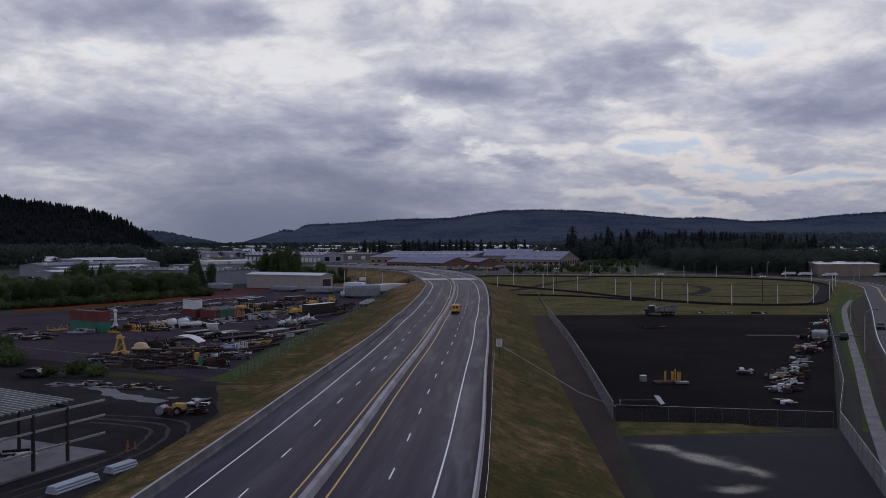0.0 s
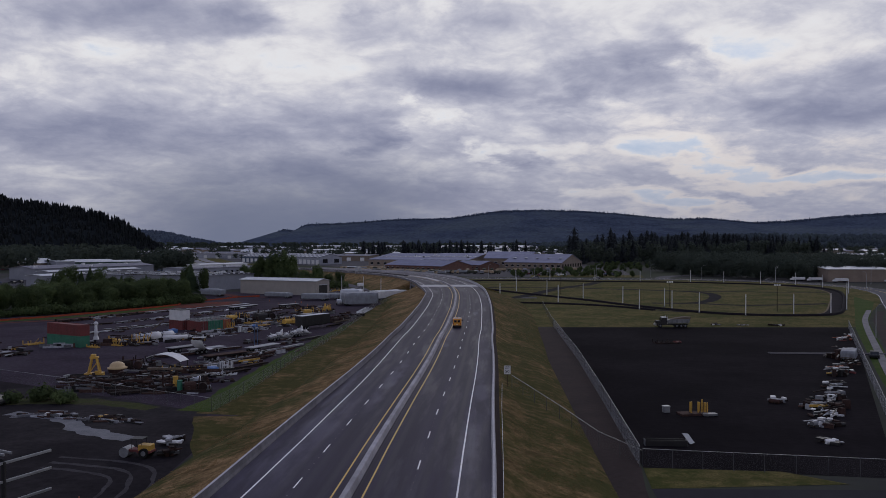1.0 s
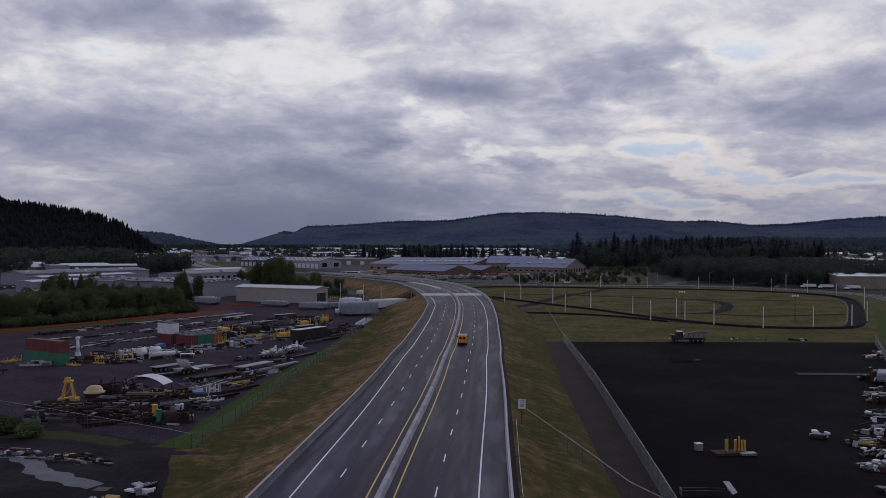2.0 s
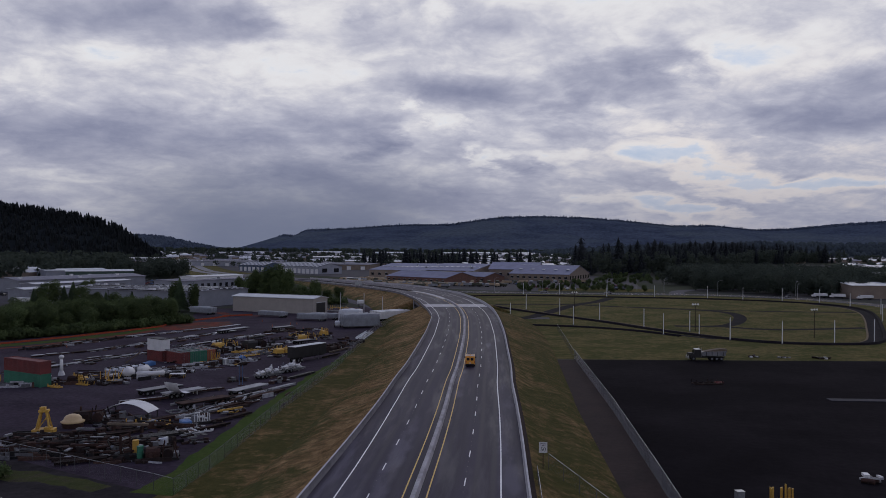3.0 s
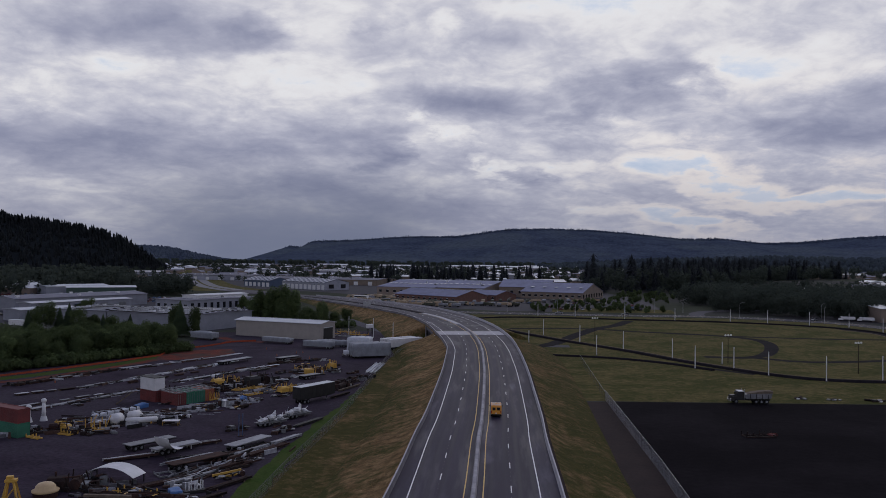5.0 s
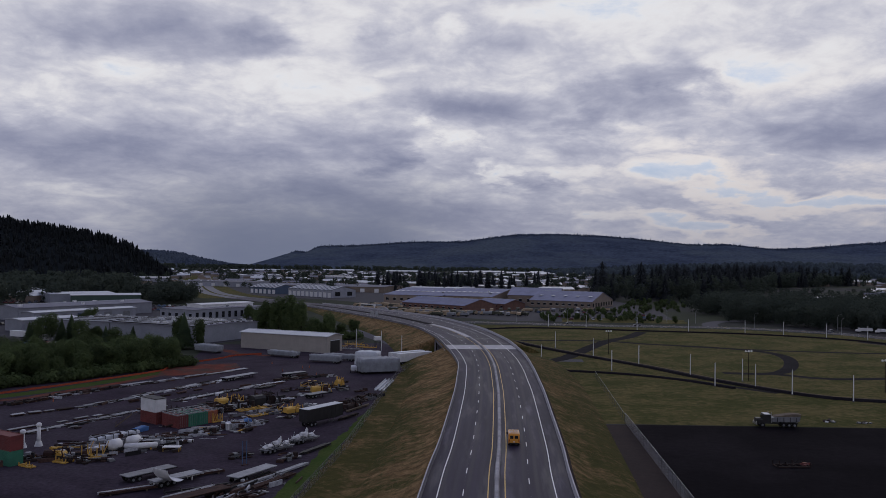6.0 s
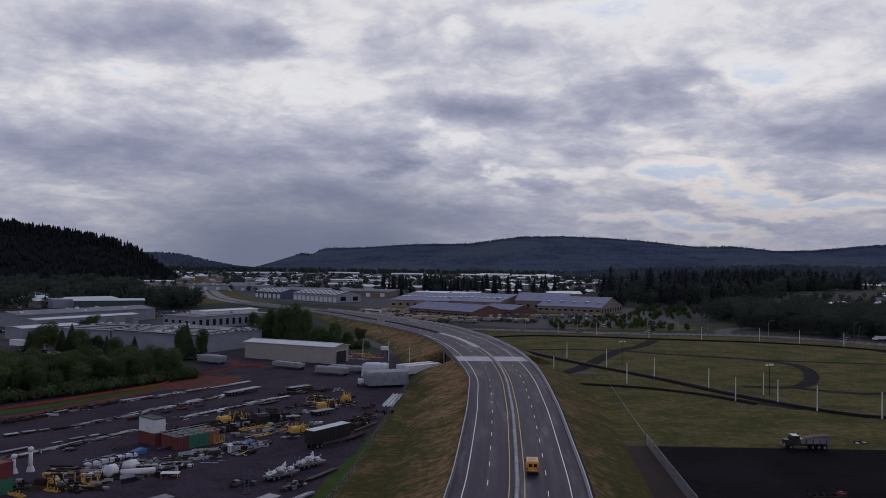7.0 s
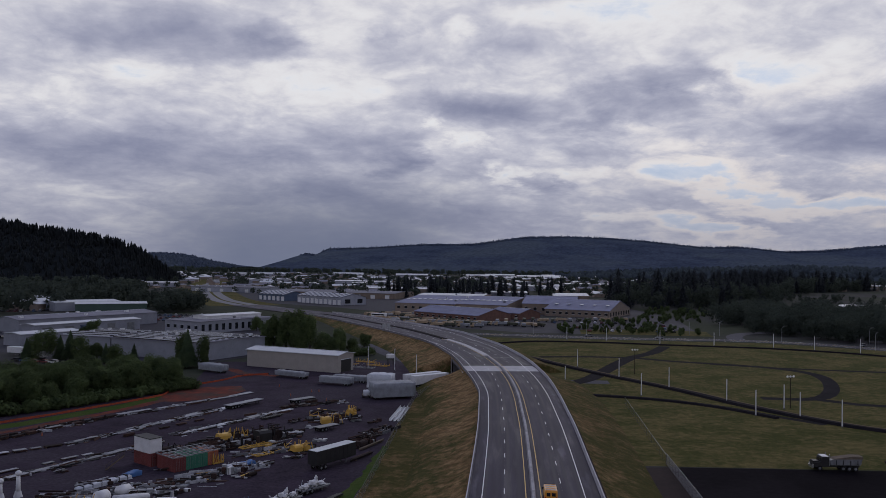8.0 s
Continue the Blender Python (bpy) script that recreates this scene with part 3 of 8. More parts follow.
def arc_sheet(bm, pts, width, thick):
    """A bent sheet of metal along points (x, z), width across y."""
    rings = []
    for i, (x, z) in enumerate(pts):
        x0, z0 = pts[max(i - 1, 0)]
        x1, z1 = pts[min(i + 1, len(pts) - 1)]
        d = Vector((x1 - x0, 0, z1 - z0)).normalized()
        n = Vector((-d.z, 0, d.x)) * thick
        rings.append([bm.verts.new(Vector((x, s * width / 2, z)) + n * k) for s, k in ((-1, 0), (1, 0), (1, 1), (-1, 1))])
    for p, q in zip(rings, rings[1:]):
        for k in range(4):
            bm.faces.new((p[k], p[(k + 1) % 4], q[(k + 1) % 4], q[k]))
    bm.faces.new(rings[0][::-1])
    bm.faces.new(rings[-1])
    bmesh.ops.recalc_face_normals(bm, faces=bm.faces)


def strip(name, pts, width, z, mat, step=5, label=""):
    line = spline([(x, y, z) for x, y in pts], step)
    bm = bmesh.new()
    ribbon(bm, line, -width / 2, width / 2)
    ob = tagged(part(name, bm, mat), label, kind="structure")
    return ob


# ---- ground ----
def ground_sheet():
    bm = bmesh.new()
    rings = [0, 60, 150, 300, 600, 1200, 2400, 4900]
    n = 48
    centre = bm.verts.new((0, 0, 0))
    prev = None
    for r in rings[1:]:
        ring = [bm.verts.new((r * math.cos(2 * math.pi * k / n), r * math.sin(2 * math.pi * k / n), 0)) for k in range(n)]
        for k in range(n):
            if prev is None:
                bm.faces.new((centre, ring[k], ring[(k + 1) % n]))
            else:
                bm.faces.new((prev[k], ring[k], ring[(k + 1) % n], prev[(k + 1) % n]))
        prev = ring
    return tagged(part("ground", bm, "far_ground"), "dark flat valley ground with fields and town", kind="structure")


ground_sheet()
# the highway's middle line
ROAD = spline([(-20.6, -60, 4.6), (-14.6, 0, 4.6), (-9.05, 61, 4.6), (-6.75, 95, 4.4), (-5.25, 116, 4.3), (-3.6, 138, 4.22), (-2.15, 160, 4.2), (-0.8, 184, 4.27), (0.62, 204, 4.4), (2.95, 250, 4.9),
               (3.75, 275, 5.2), (4.25, 300, 5.5), (3.75, 326, 5.78), (2.0, 352, 5.9), (-0.6, 375, 5.9), (-3.9, 396, 5.8), (-10.6, 428, 5.6), (-19.4, 458, 5.2),
               (-31, 493, 4.7), (-45, 532, 4.0), (-66, 580, 3.0), (-92, 640, 1.8), (-122, 695, 0.9), (-160, 745, 0.45), (-205, 805, 0.3)], 3.05)
NR = len(ROAD)


def at_y(y):
    """The index of the highway's point at that y."""
    return min(range(NR), key=lambda i: abs(ROAD[i].y - y))


I_A, I_B = at_y(348), at_y(381)  # the bridge's two ends


def narrow(i):
    """The carriageways draw in slightly towards the bridge."""
    return float(np.interp(ROAD[i].y, (60, 115, 260, 343), (1.0, 0.95, 0.95, 0.95)))


def left_edge(i):
    """From the middle line to the western barrier; the carriageway takes a ramp on beyond the bridge."""
    return float(np.interp(ROAD[i].y, (60, 115, 170, 300, 344, 400, 455, 490, 530, 700), (11.0, 10.7, 10.35, 10.4, 12.9, 13.3, 12.9, 14.8, 16.5, 14.0)))


def right_edge(i):
    """From the middle line to the eastern barrier."""
    return float(np.interp(ROAD[i].y, (60, 90, 125, 175, 230, 300, 344, 390, 455, 490, 620, 700), (11.6, 11.6, 11.2, 10.85, 10.75, 11.0, 11.9, 13.3, 16.6, 20.0, 19.0, 14.0)))


def left_line(i):
    return float(np.interp(ROAD[i].y, (60, 95, 125, 160, 300, 352, 455, 530, 700), (8.5, 7.9, 7.8, 8.1, 8.05, 9.9, 10.2, 13.5, 11.5)))


def right_line(i):
    return float(np.interp(ROAD[i].y, (60, 95, 125, 165, 210, 300, 352, 455, 490, 700), (8.65, 8.65, 8.45, 8.2, 8.1, 8.1, 8.1, 11.5, 15.0, 11.5)))


def road_sheet():
    """The carriageway, with metres across and along it as its coordinates."""
    R = rights(ROAD)
    bm = bmesh.new()
    uv = bm.loops.layers.uv.new("road")
    prev, s = None, 0.0
    for i, p in enumerate(ROAD):
        if i:
            s += (p - ROAD[i - 1]).length
        row = []
        for u in (-left_edge(i), 0.0, right_edge(i)):
            row.append((bm.verts.new(p + R[i] * u), (u, s)))
        if prev:
            for k in range(2):
                q = (prev[k], prev[k + 1], row[k + 1], row[k])
                f = bm.faces.new([v for v, _ in q])
                for lp, (_, c) in zip(f.loops, q):
                    lp[uv].uv = c
        prev = row
    return bm


bm = road_sheet()
tagged(part("road", bm, "highway"), "dark damp asphalt highway with painted lane lines", kind="structure")


def line_marks():
    near = ROAD[:at_y(690)]
    for off, w, mat, nm in ((lambda i: -left_line(i), 0.15, "white_line", "edge_line"), (right_line, 0.15, "white_line", "edge_line"),
                            (lambda i: -1.25 * narrow(i), 0.15, "yellow_line", "yellow_line"), (lambda i: 1.25 * narrow(i), 0.15, "yellow_line", "yellow_line")):
        bm = bmesh.new()
        ribbon(bm, near, lambda i: off(i) - w / 2, lambda i: off(i) + w / 2, 0.006)
        tagged(part(nm, bm, mat), kind="structure")
    # broken lines: 3.05 m dashes every 12.2 m, with small studs between
    step = [0.0]
    for a, b in zip(ROAD, ROAD[1:]):
        step.append(step[-1] + (b - a).length)
    R = rights(ROAD)

    def place(s, off):
        k = max(0, min(NR - 2, next((i for i in range(NR - 1) if step[i + 1] >= s), NR - 2)))
        f = (s - step[k]) / (step[k + 1] - step[k])
        return ROAD[k].lerp(ROAD[k + 1], f) + R[k].lerp(R[k + 1], f) * off * narrow(k), R[k]

    for off, first, gap in ((-4.85, DASH_LEFT, 11.65), (4.95, DASH_RIGHT, 11.72)):
        k = 0
        while first + gap * k < step[at_y(560)]:
            s = first + gap * k
            bm = bmesh.new()
            pts = [place(s + q * 3.05 / 2, off)[0] for q in range(3)]
            ribbon(bm, pts, -0.065, 0.065, 0.006)
            tagged(part("lane_dash", bm, "white_line"), kind="structure")
            k += 1
        bm = bmesh.new()
        k = 0
        while first + gap * k < step[at_y(330)]:
            s = first + gap * k
            for q in (5.6, 7.6, 9.6):
                p, r = place(s + q, off)
                box(bm, p + Vector((0, 0, 0.01)), (0.1, 0.12, 0.02))
            k += 1
        tagged(part("lane_studs", bm, "concrete"), "small raised lane markers", kind="stuff")


DASH_LEFT, DASH_RIGHT = 11.0, 4.8
line_marks()

JERSEY = [(-0.21, 0), (-0.21, 0.08), (-0.13, 0.30), (-0.09, 0.84), (0.09, 0.84), (0.13, 0.30), (0.21, 0.08), (0.21, 0)]


def barriers():
    # the middle: a low broad concrete barrier
    mid = ROAD[:at_y(385)]
    bm = bmesh.new()
    sweep(bm, mid, [(-0.38, 0), (-0.38, 0.1), (-0.26, 0.55), (-0.22, 0.62), (0.22, 0.62), (0.26, 0.55), (0.38, 0.1), (0.38, 0)])
    tagged(part("median_barrier", bm, "median_concrete"), "weathered pale concrete median barrier", "barrier", kind="structure")
    bm = bmesh.new()
    sweep(bm, ROAD[at_y(384):at_y(458)], [(-1.0, 0), (-1.0, 0.2), (1.2, 0.2), (1.2, 0)])
    tagged(part("median_kerb", bm, "pale_concrete"), kind="structure")
    bm = bmesh.new()
    sweep(bm, ROAD[at_y(458):at_y(690)], [(-1.5, 0), (-1.5, 0.15), (1.5, 0.15), (1.5, 0)])
    tagged(part("median_bed", bm, "track_dirt"), "dark planted median strip", kind="structure")
    R = rights(ROAD)
    for sgn in (-1, 1):
        end = at_y(700)
        side = [ROAD[i] + R[i] * (right_edge(i) if sgn > 0 else -left_edge(i)) for i in range(end)]
        bm = bmesh.new()
        sec = [(o, h) for o, h in JERSEY]
        sweep(bm, side, sec)
        bar = tagged(part("side_barrier", bm, "pale_concrete" if sgn > 0 else "concrete"), "concrete barrier with a pale top strip along the highway's edge", "barrier", kind="structure")
        # bright top edge put on as a paler strip; left barrier's faces coloured darker
        bm = bmesh.new()
        sweep(bm, side, [(-0.10, 0.842), (-0.10, 0.872), (0.10, 0.872), (0.10, 0.842)])
        part("coping", bm, "pale_concrete", bar)
        # the verge between barrier and slope
        bm = bmesh.new()
        ribbon(bm, side, 0.15 if sgn > 0 else -0.75, 0.75 if sgn > 0 else -0.15, -0.01)
        tagged(part("verge", bm, "brown_gravel" if sgn > 0 else "bank_grass"), kind="structure")


barriers()


def embankment():
    """Grassed slopes on both sides of the highway, open at the bridge."""
    R = rights(ROAD)
    for sgn in (-1, 1):
        for i0, i1 in ((0, I_A + 1), (I_B, at_y(700))):
            bm = bmesh.new()
            prev = None
            K = 9
            for i in range(i0, i1):
                p = ROAD[i]
                edge = (right_edge(i) if sgn > 0 else left_edge(i)) + 0.6
                run = max(2.5, p.z * 2.6)
                ring = []
                for k in range(K + 1):
                    f = k / K
                    q = p + R[i] * sgn * (edge + run * f)
                    z = p.z - 0.06 - (p.z - 0.02) * (f + 0.06 * math.sin(2 * math.pi * f))
                    z += 0.07 * noise.noise(Vector((q.x * 0.22, q.y * 0.22, 3))) * math.sin(math.pi * f)
                    ring.append(bm.verts.new((q.x, q.y, max(z, 0.03) if k < K else 0.0)))
                if prev:
                    for k in range(K):
                        bm.faces.new((prev[k], ring[k], ring[k + 1], prev[k + 1]))
                else:
                    first_ring = ring
                prev = ring
            # close the ends at the bridge's opening
            for ring in (first_ring, prev):
                bm.faces.new(ring + [bm.verts.new((ring[0].co.x, ring[0].co.y, 0.0))])
            bmesh.ops.recalc_face_normals(bm, faces=bm.faces)
            if sum(f.normal.z for f in bm.faces) < 0:
                bmesh.ops.reverse_faces(bm, faces=bm.faces[:])
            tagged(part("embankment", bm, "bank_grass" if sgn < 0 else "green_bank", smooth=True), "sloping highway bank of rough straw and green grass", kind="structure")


embankment()


def bridge():
    R = rights(ROAD)
    th = thing("bridge", Matrix(), "short concrete highway bridge over a lower road", "bridge")
    th["kind"] = "structure"
    bm = bmesh.new()
    sweep(bm, ROAD[I_A - 1:I_B + 2], [(-13.4, -0.05), (12.9, -0.05), (12.9, -1.5), (-13.4, -1.5)])
    part("deck", bm, "concrete", th)
    for i, s in ((I_A, 1), (I_B, -1)):
        p, r = ROAD[i], R[i]
        ang = math.degrees(math.atan2(r.y, r.x))
        bm = bmesh.new()
        box(bm, (p.x, p.y, p.z / 2 - 0.7), (25.6, 0.9, p.z - 1.4), ang)
        part("abutment", bm, "concrete", th)
        for sg in (-1, 1):
            bm = bmesh.new()
            c = p + r * (12.6 if sg > 0 else -13.3)
            back = Vector((-r.y, r.x, 0)) * (-s)
            vs = [(c, 0), (c, p.z - 0.2), (c + back * 9, p.z - 0.2), (c + back * 2, 0)]
            a = [bm.verts.new((q.x, q.y, z)) for q, z in vs]
            b = [bm.verts.new((q.x + r.x * 0.5 * sg, q.y + r.y * 0.5 * sg, z)) for q, z in vs]
            bm.faces.new(a)
            bm.faces.new(b[::-1])
            for k in range(4):
                bm.faces.new((a[k], a[(k + 1) % 4], b[(k + 1) % 4], b[k]))
            bmesh.ops.recalc_face_normals(bm, faces=bm.faces)
            part("wing_wall", bm, "pale_concrete", th)
    # the pale approach slab across the carriageway
    bm = bmesh.new()
    ribbon(bm, ROAD[at_y(344):at_y(358)], -12.4, 11.5, 0.004)
    part("approach_slab", bm, "pale_concrete", th)
    for i in (I_A + 2, I_B - 1):
        bm = bmesh.new()
        ribbon(bm, ROAD[i:i + 2], -12.4, 11.5, 0.005)
        part("joint", bm, "asphalt", th)


bridge()

# ---- yards, lots and fields ----
M["site_dirt"] = material("site_dirt", (0.0205, 0.0175, 0.0205), (0.0125, 0.0108, 0.0130), 0.9, scale=0.12, fine=0.3, bump=0.03, c3=(0.030, 0.0262, 0.0290), big=0.05, spec=0.03)
sheet("yard", [(-30, 60), (-29, 120), (-31, 180), (-27, 245), (-24.5, 322), (-15, 345), (-12, 395), (-40, 415), (-110, 400), (-100, 345), (-117, 318), (-140, 285), (-150, 200), (-140, 60)], 0.02, "yard_gravel")
sheet("gravel_lot", [(21.5, 101), (33, 244), (116, 244), (47, 97)], 0.02, "lot_gravel")
sheet("paved_lot", [(14, 20), (20.5, 93.5), (46.5, 93), (35, 60), (20, 10)], 0.02, "lot_asphalt")
sheet("site_ground", [(-29, 50), (-29.5, 112), (-34, 129), (-59.4, 144.6), (-90, 162), (-120, 120), (-80, 50)], 0.027, "site_dirt")
sheet("gravel_strip", [(15, 60), (17, 125), (21, 190), (25, 243), (33, 244), (21.3, 101), (20, 94)], 0.015, "brown_gravel")
sheet("grass_strip", [(20.5, 93.5), (21.5, 101), (36, 99.5), (41, 95)], 0.024, "grass")
sheet("field", [(14, 244.5), (118, 244.5), (200, 380), (212, 440), (196, 485), (150, 515), (80, 521), (-2, 528), (12, 440), (26, 345)], 0.016, "grass")
sheet("roadside_grass", [(49, 95), (60, 117), (81, 165), (115, 240), (180, 370), (172, 338), (128, 258), (94, 185), (74.5, 143), (58, 109), (52, 95)], 0.03, "lush_grass")
TRACK = [(12, 446), (18.8, 434), (28.2, 411.7), (41.1, 384.2), (52.1, 363.8), (62.8, 343), (70, 325.6), (79, 308), (91, 290), (102, 282.5), (118, 281), (131, 288.5), (153, 330), (175, 375), (187, 405),
         (191, 430), (184, 451)]
OVAL = TRACK + [(167, 468), (140, 482), (113, 488.5), (89, 493), (64, 500), (29, 502), (9, 490)]
strip("oval_track", TRACK, 5.0, 0.03, "track_dirt")


def berm(name, pts, off, height, width, mat, label):
    """A low bank of earth along a track."""
    line = spline([(x, y, 0.0) for x, y in pts], 5)
    bm = bmesh.new()
    sweep(bm, line, [(off - width / 2, 0.0), (off - width * 0.25, height), (off + width * 0.25, height), (off + width / 2, 0.0)])
    return tagged(part(name, bm, mat), label, kind="structure")


berm("track_berm", OVAL, 2.6, 0.7, 1.7, "track_dirt", "low dark earth bank round the oval track")
berm("track_kerb", TRACK, -2.4, 0.12, 0.7, "brown_kerb", "pale worn inner edge of the oval track")
berm("track_berm", [(18, 336), (30, 333), (49, 326.5), (64, 315), (75, 299.5)], 1.2, 0.6, 1.6, "track_dirt", "low dark earth bank beside the outer track")
strip("outer_track", [(18, 338), (30, 335), (49, 328.5), (64, 317), (76, 301), (84, 292)], 3.0, 0.028, "track_dirt")
strip("pit_road", [(20, 347), (24.3, 354.8), (33.8, 368.4), (42.6, 389), (53.4, 416), (64.4, 440), (77, 459), (90.5, 490)], 6.0, 0.034, "track_dirt")
strip("infield_road", [(23, 436), (45, 439), (64, 437), (78, 427), (92, 421), (110, 412), (122, 397), (121, 376), (110, 348), (98, 333), (82, 333)], 5.0, 0.036, "track_dirt")
strip("infield_road", [(98, 333), (114, 322), (150, 330)], 4.5, 0.038, "track_dirt")
strip("infield_road", [(92, 419), (120, 408), (155, 401), (182, 400)], 4.0, 0.037, "track_dirt")

M["far_asphalt"] = material("far_asphalt", (0.125, 0.125, 0.15), (0.095, 0.095, 0.115), 0.7, scale=0.05, fine=0.1)
LOOP = [(-34, 556), (-10, 548), (34, 540), (76, 532), (137, 529), (165, 520), (192, 501), (211, 468), (216, 430), (204, 385), (180, 335), (142, 258), (105, 185), (83, 138), (60, 90), (42, 50), (15, -10)]
strip("side_road", LOOP, 12.0, 0.03, "old_asphalt")
loop = spline([(x, y, 0.03) for x, y in LOOP], 4)
for off, mat in ((-5.6, "white_line"), (5.6, "white_line"), (-0.2, "yellow_line"), (0.2, "yellow_line")):
    bm = bmesh.new()
    ribbon(bm, loop, off - 0.08, off + 0.08, 0.006)
    tagged(part("side_road_line", bm, mat), kind="structure")
strip("north_road", [(140, 530), (147, 556), (163, 578), (196, 590), (240, 596)], 9.0, 0.026, "old_asphalt")
strip("west_road", [(-60, 480), (-20, 385), (5, 365), (40, 362)], 8.0, 0.03, "old_asphalt")
strip("sidewalk", [(150, 300), (127, 258), (92.5, 185), (73.5, 144), (57.5, 110), (48, 89), (35, 60)], 1.6, 0.12, "concrete")
strip("planting_bed", [(152, 296), (131, 258), (96, 185), (77, 144), (61, 110), (52, 89)], 2.6, 0.05, "brown_gravel")
FAR = [(-202, 801, 0.12), (-248, 881, 0.12), (-288, 980, 0.12), (-325, 1084, 0.12), (-365, 1200, 0.12), (-400, 1319, 0.12), (-442, 1470, 0.12), (-520, 1720, 0.12)]
bm = bmesh.new()
for lo, hi in ((-11.5, -1.5), (1.5, 11.5)):
    ribbon(bm, spline(FAR, 12), lo, hi)
tagged(part("far_road", bm, "far_asphalt"), kind="structure")


bm = bmesh.new()
ribbon(bm, spline([(x, y, 0.06) for x, y, z in FAR], 12), -34, 30)
tagged(part("far_verge", bm, "grass"), kind="structure")
sheet("lot_grass", [(58, 557), (133, 551), (139, 585), (100, 596), (62, 588)], 0.03, "grass")
sheet("works_yard", [(-255, 905), (-190, 845), (-120, 790), (-60, 720), (150, 700), (140, 900), (60, 1080), (-140, 1180), (-340, 1190), (-330, 1120)], 0.012, "depot_asphalt")
sheet("depot_yard", [(-118, 720), (-60, 620), (25, 560), (128, 552), (150, 700), (110, 720), (40, 690), (-60, 700)], 0.018, "depot_asphalt")
sheet("west_yard", [(-260, 480), (-225, 430), (-118, 385), (-96, 430), (-112, 620), (-190, 660), (-250, 680), (-330, 660)], 0.014, "depot_asphalt")


# ---- hills ----
def hill(name, ridge, front, top, back, mat, label, step):
    """A wooded ridge; ridge: rows of (x, height)."""
    xs = [r[0] for r in ridge]
    hs = [r[1] for r in ridge]
    bm = bmesh.new()
    prof = [(0.0, 0.0), (0.25, 0.22), (0.5, 0.5), (0.75, 0.8), (0.92, 0.96), (1.0, 1.0), (1.3, 0.7), (1.8, 0.0)]
    n = int((xs[-1] - xs[0]) / step)
    prev = None
    for i in range(n + 1):
        x = xs[0] + (xs[-1] - xs[0]) * i / n
        h = float(np.interp(x, xs, hs))
        row = []
        for f, g in prof:
            y = front + (top - front) * f if f <= 1 else top + (back - top) * (f - 1) / 0.8
            w = noise.noise(Vector((x * 0.004, y * 0.004, 1))) * 0.22 * g * (1.05 - g) * h
            z = h * g + w
            row.append(bm.verts.new((x, y + 60 * noise.noise(Vector((x * 0.003, f * 2, 7))), max(z, -2))))
        if prev:
            for k in range(len(row) - 1):
                bm.faces.new((prev[k], row[k], row[k + 1], prev[k + 1]))
        prev = row
    return tagged(part(name, bm, mat, smooth=True), label, kind="structure")


RIDGE_N = [(-850, 4), (-805, 42), (-776, 72), (-745, 67), (-716, 61), (-690, 80), (-654, 96), (-520, 99), (-240, 118), (40, 126), (250, 158), (300, 163), (460, 168), (700, 160),
           (920, 142), (1100, 124), (1290, 126), (1500, 106), (1700, 114), (1930, 138), (2180, 153), (2600, 170), (3000, 150)]
hill("hill_north", RIDGE_N, 2900, 4000, 4800, "hazed_far_forest", "long dark wooded hill range across the valley", 25)
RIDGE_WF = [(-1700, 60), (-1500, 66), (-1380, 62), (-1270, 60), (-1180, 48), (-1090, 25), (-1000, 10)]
hill("hill_west_far", RIDGE_WF, 3000, 3600, 4300, "hazed_far_forest", "low wooded hill far off, coloured with a haze blue", 25)
RIDGE_W = [(-1500, 180), (-1200, 140), (-1000, 112), (-816, 97), (-754, 88), (-680, 77), (-629, 68), (-590, 52), (-556, 30), (-525, 6), (-515, 0)]
hill("hill_west", RIDGE_W, 1100, 1500, 1620, "darkened_forest_floor", "steep hill covered in dark conifers", 12)


# ---- things: generic makers ----
def rz(x, y, a=0.0, z=0.02):
    return pose(x, y, z, 0, 0, a)


def bmb(*boxes, bevel=0.0):
    """A bmesh of boxes given as (centre, size) or (centre, size, turn)."""
    bm = bmesh.new()
    for b in boxes:
        box(bm, b[0], b[1], b[2] if len(b) > 2 else 0.0, bevel=bevel)
    return bm


def wheel(parent, x, y, r=0.5, w=0.28, rim=True):
    bm = bmesh.new()
    rod(bm, (x - w / 2, y, r), (x + w / 2, y, r), r, n=14)
    t = part("wheel", bm, "rubber", parent)
    if rim:
        bm = bmesh.new()
        rod(bm, (x - w / 2 - 0.02, y, r), (x + w / 2 + 0.02, y, r), r * 0.52, n=10)
        part("rim", bm, "grey_steel", t)
    return t


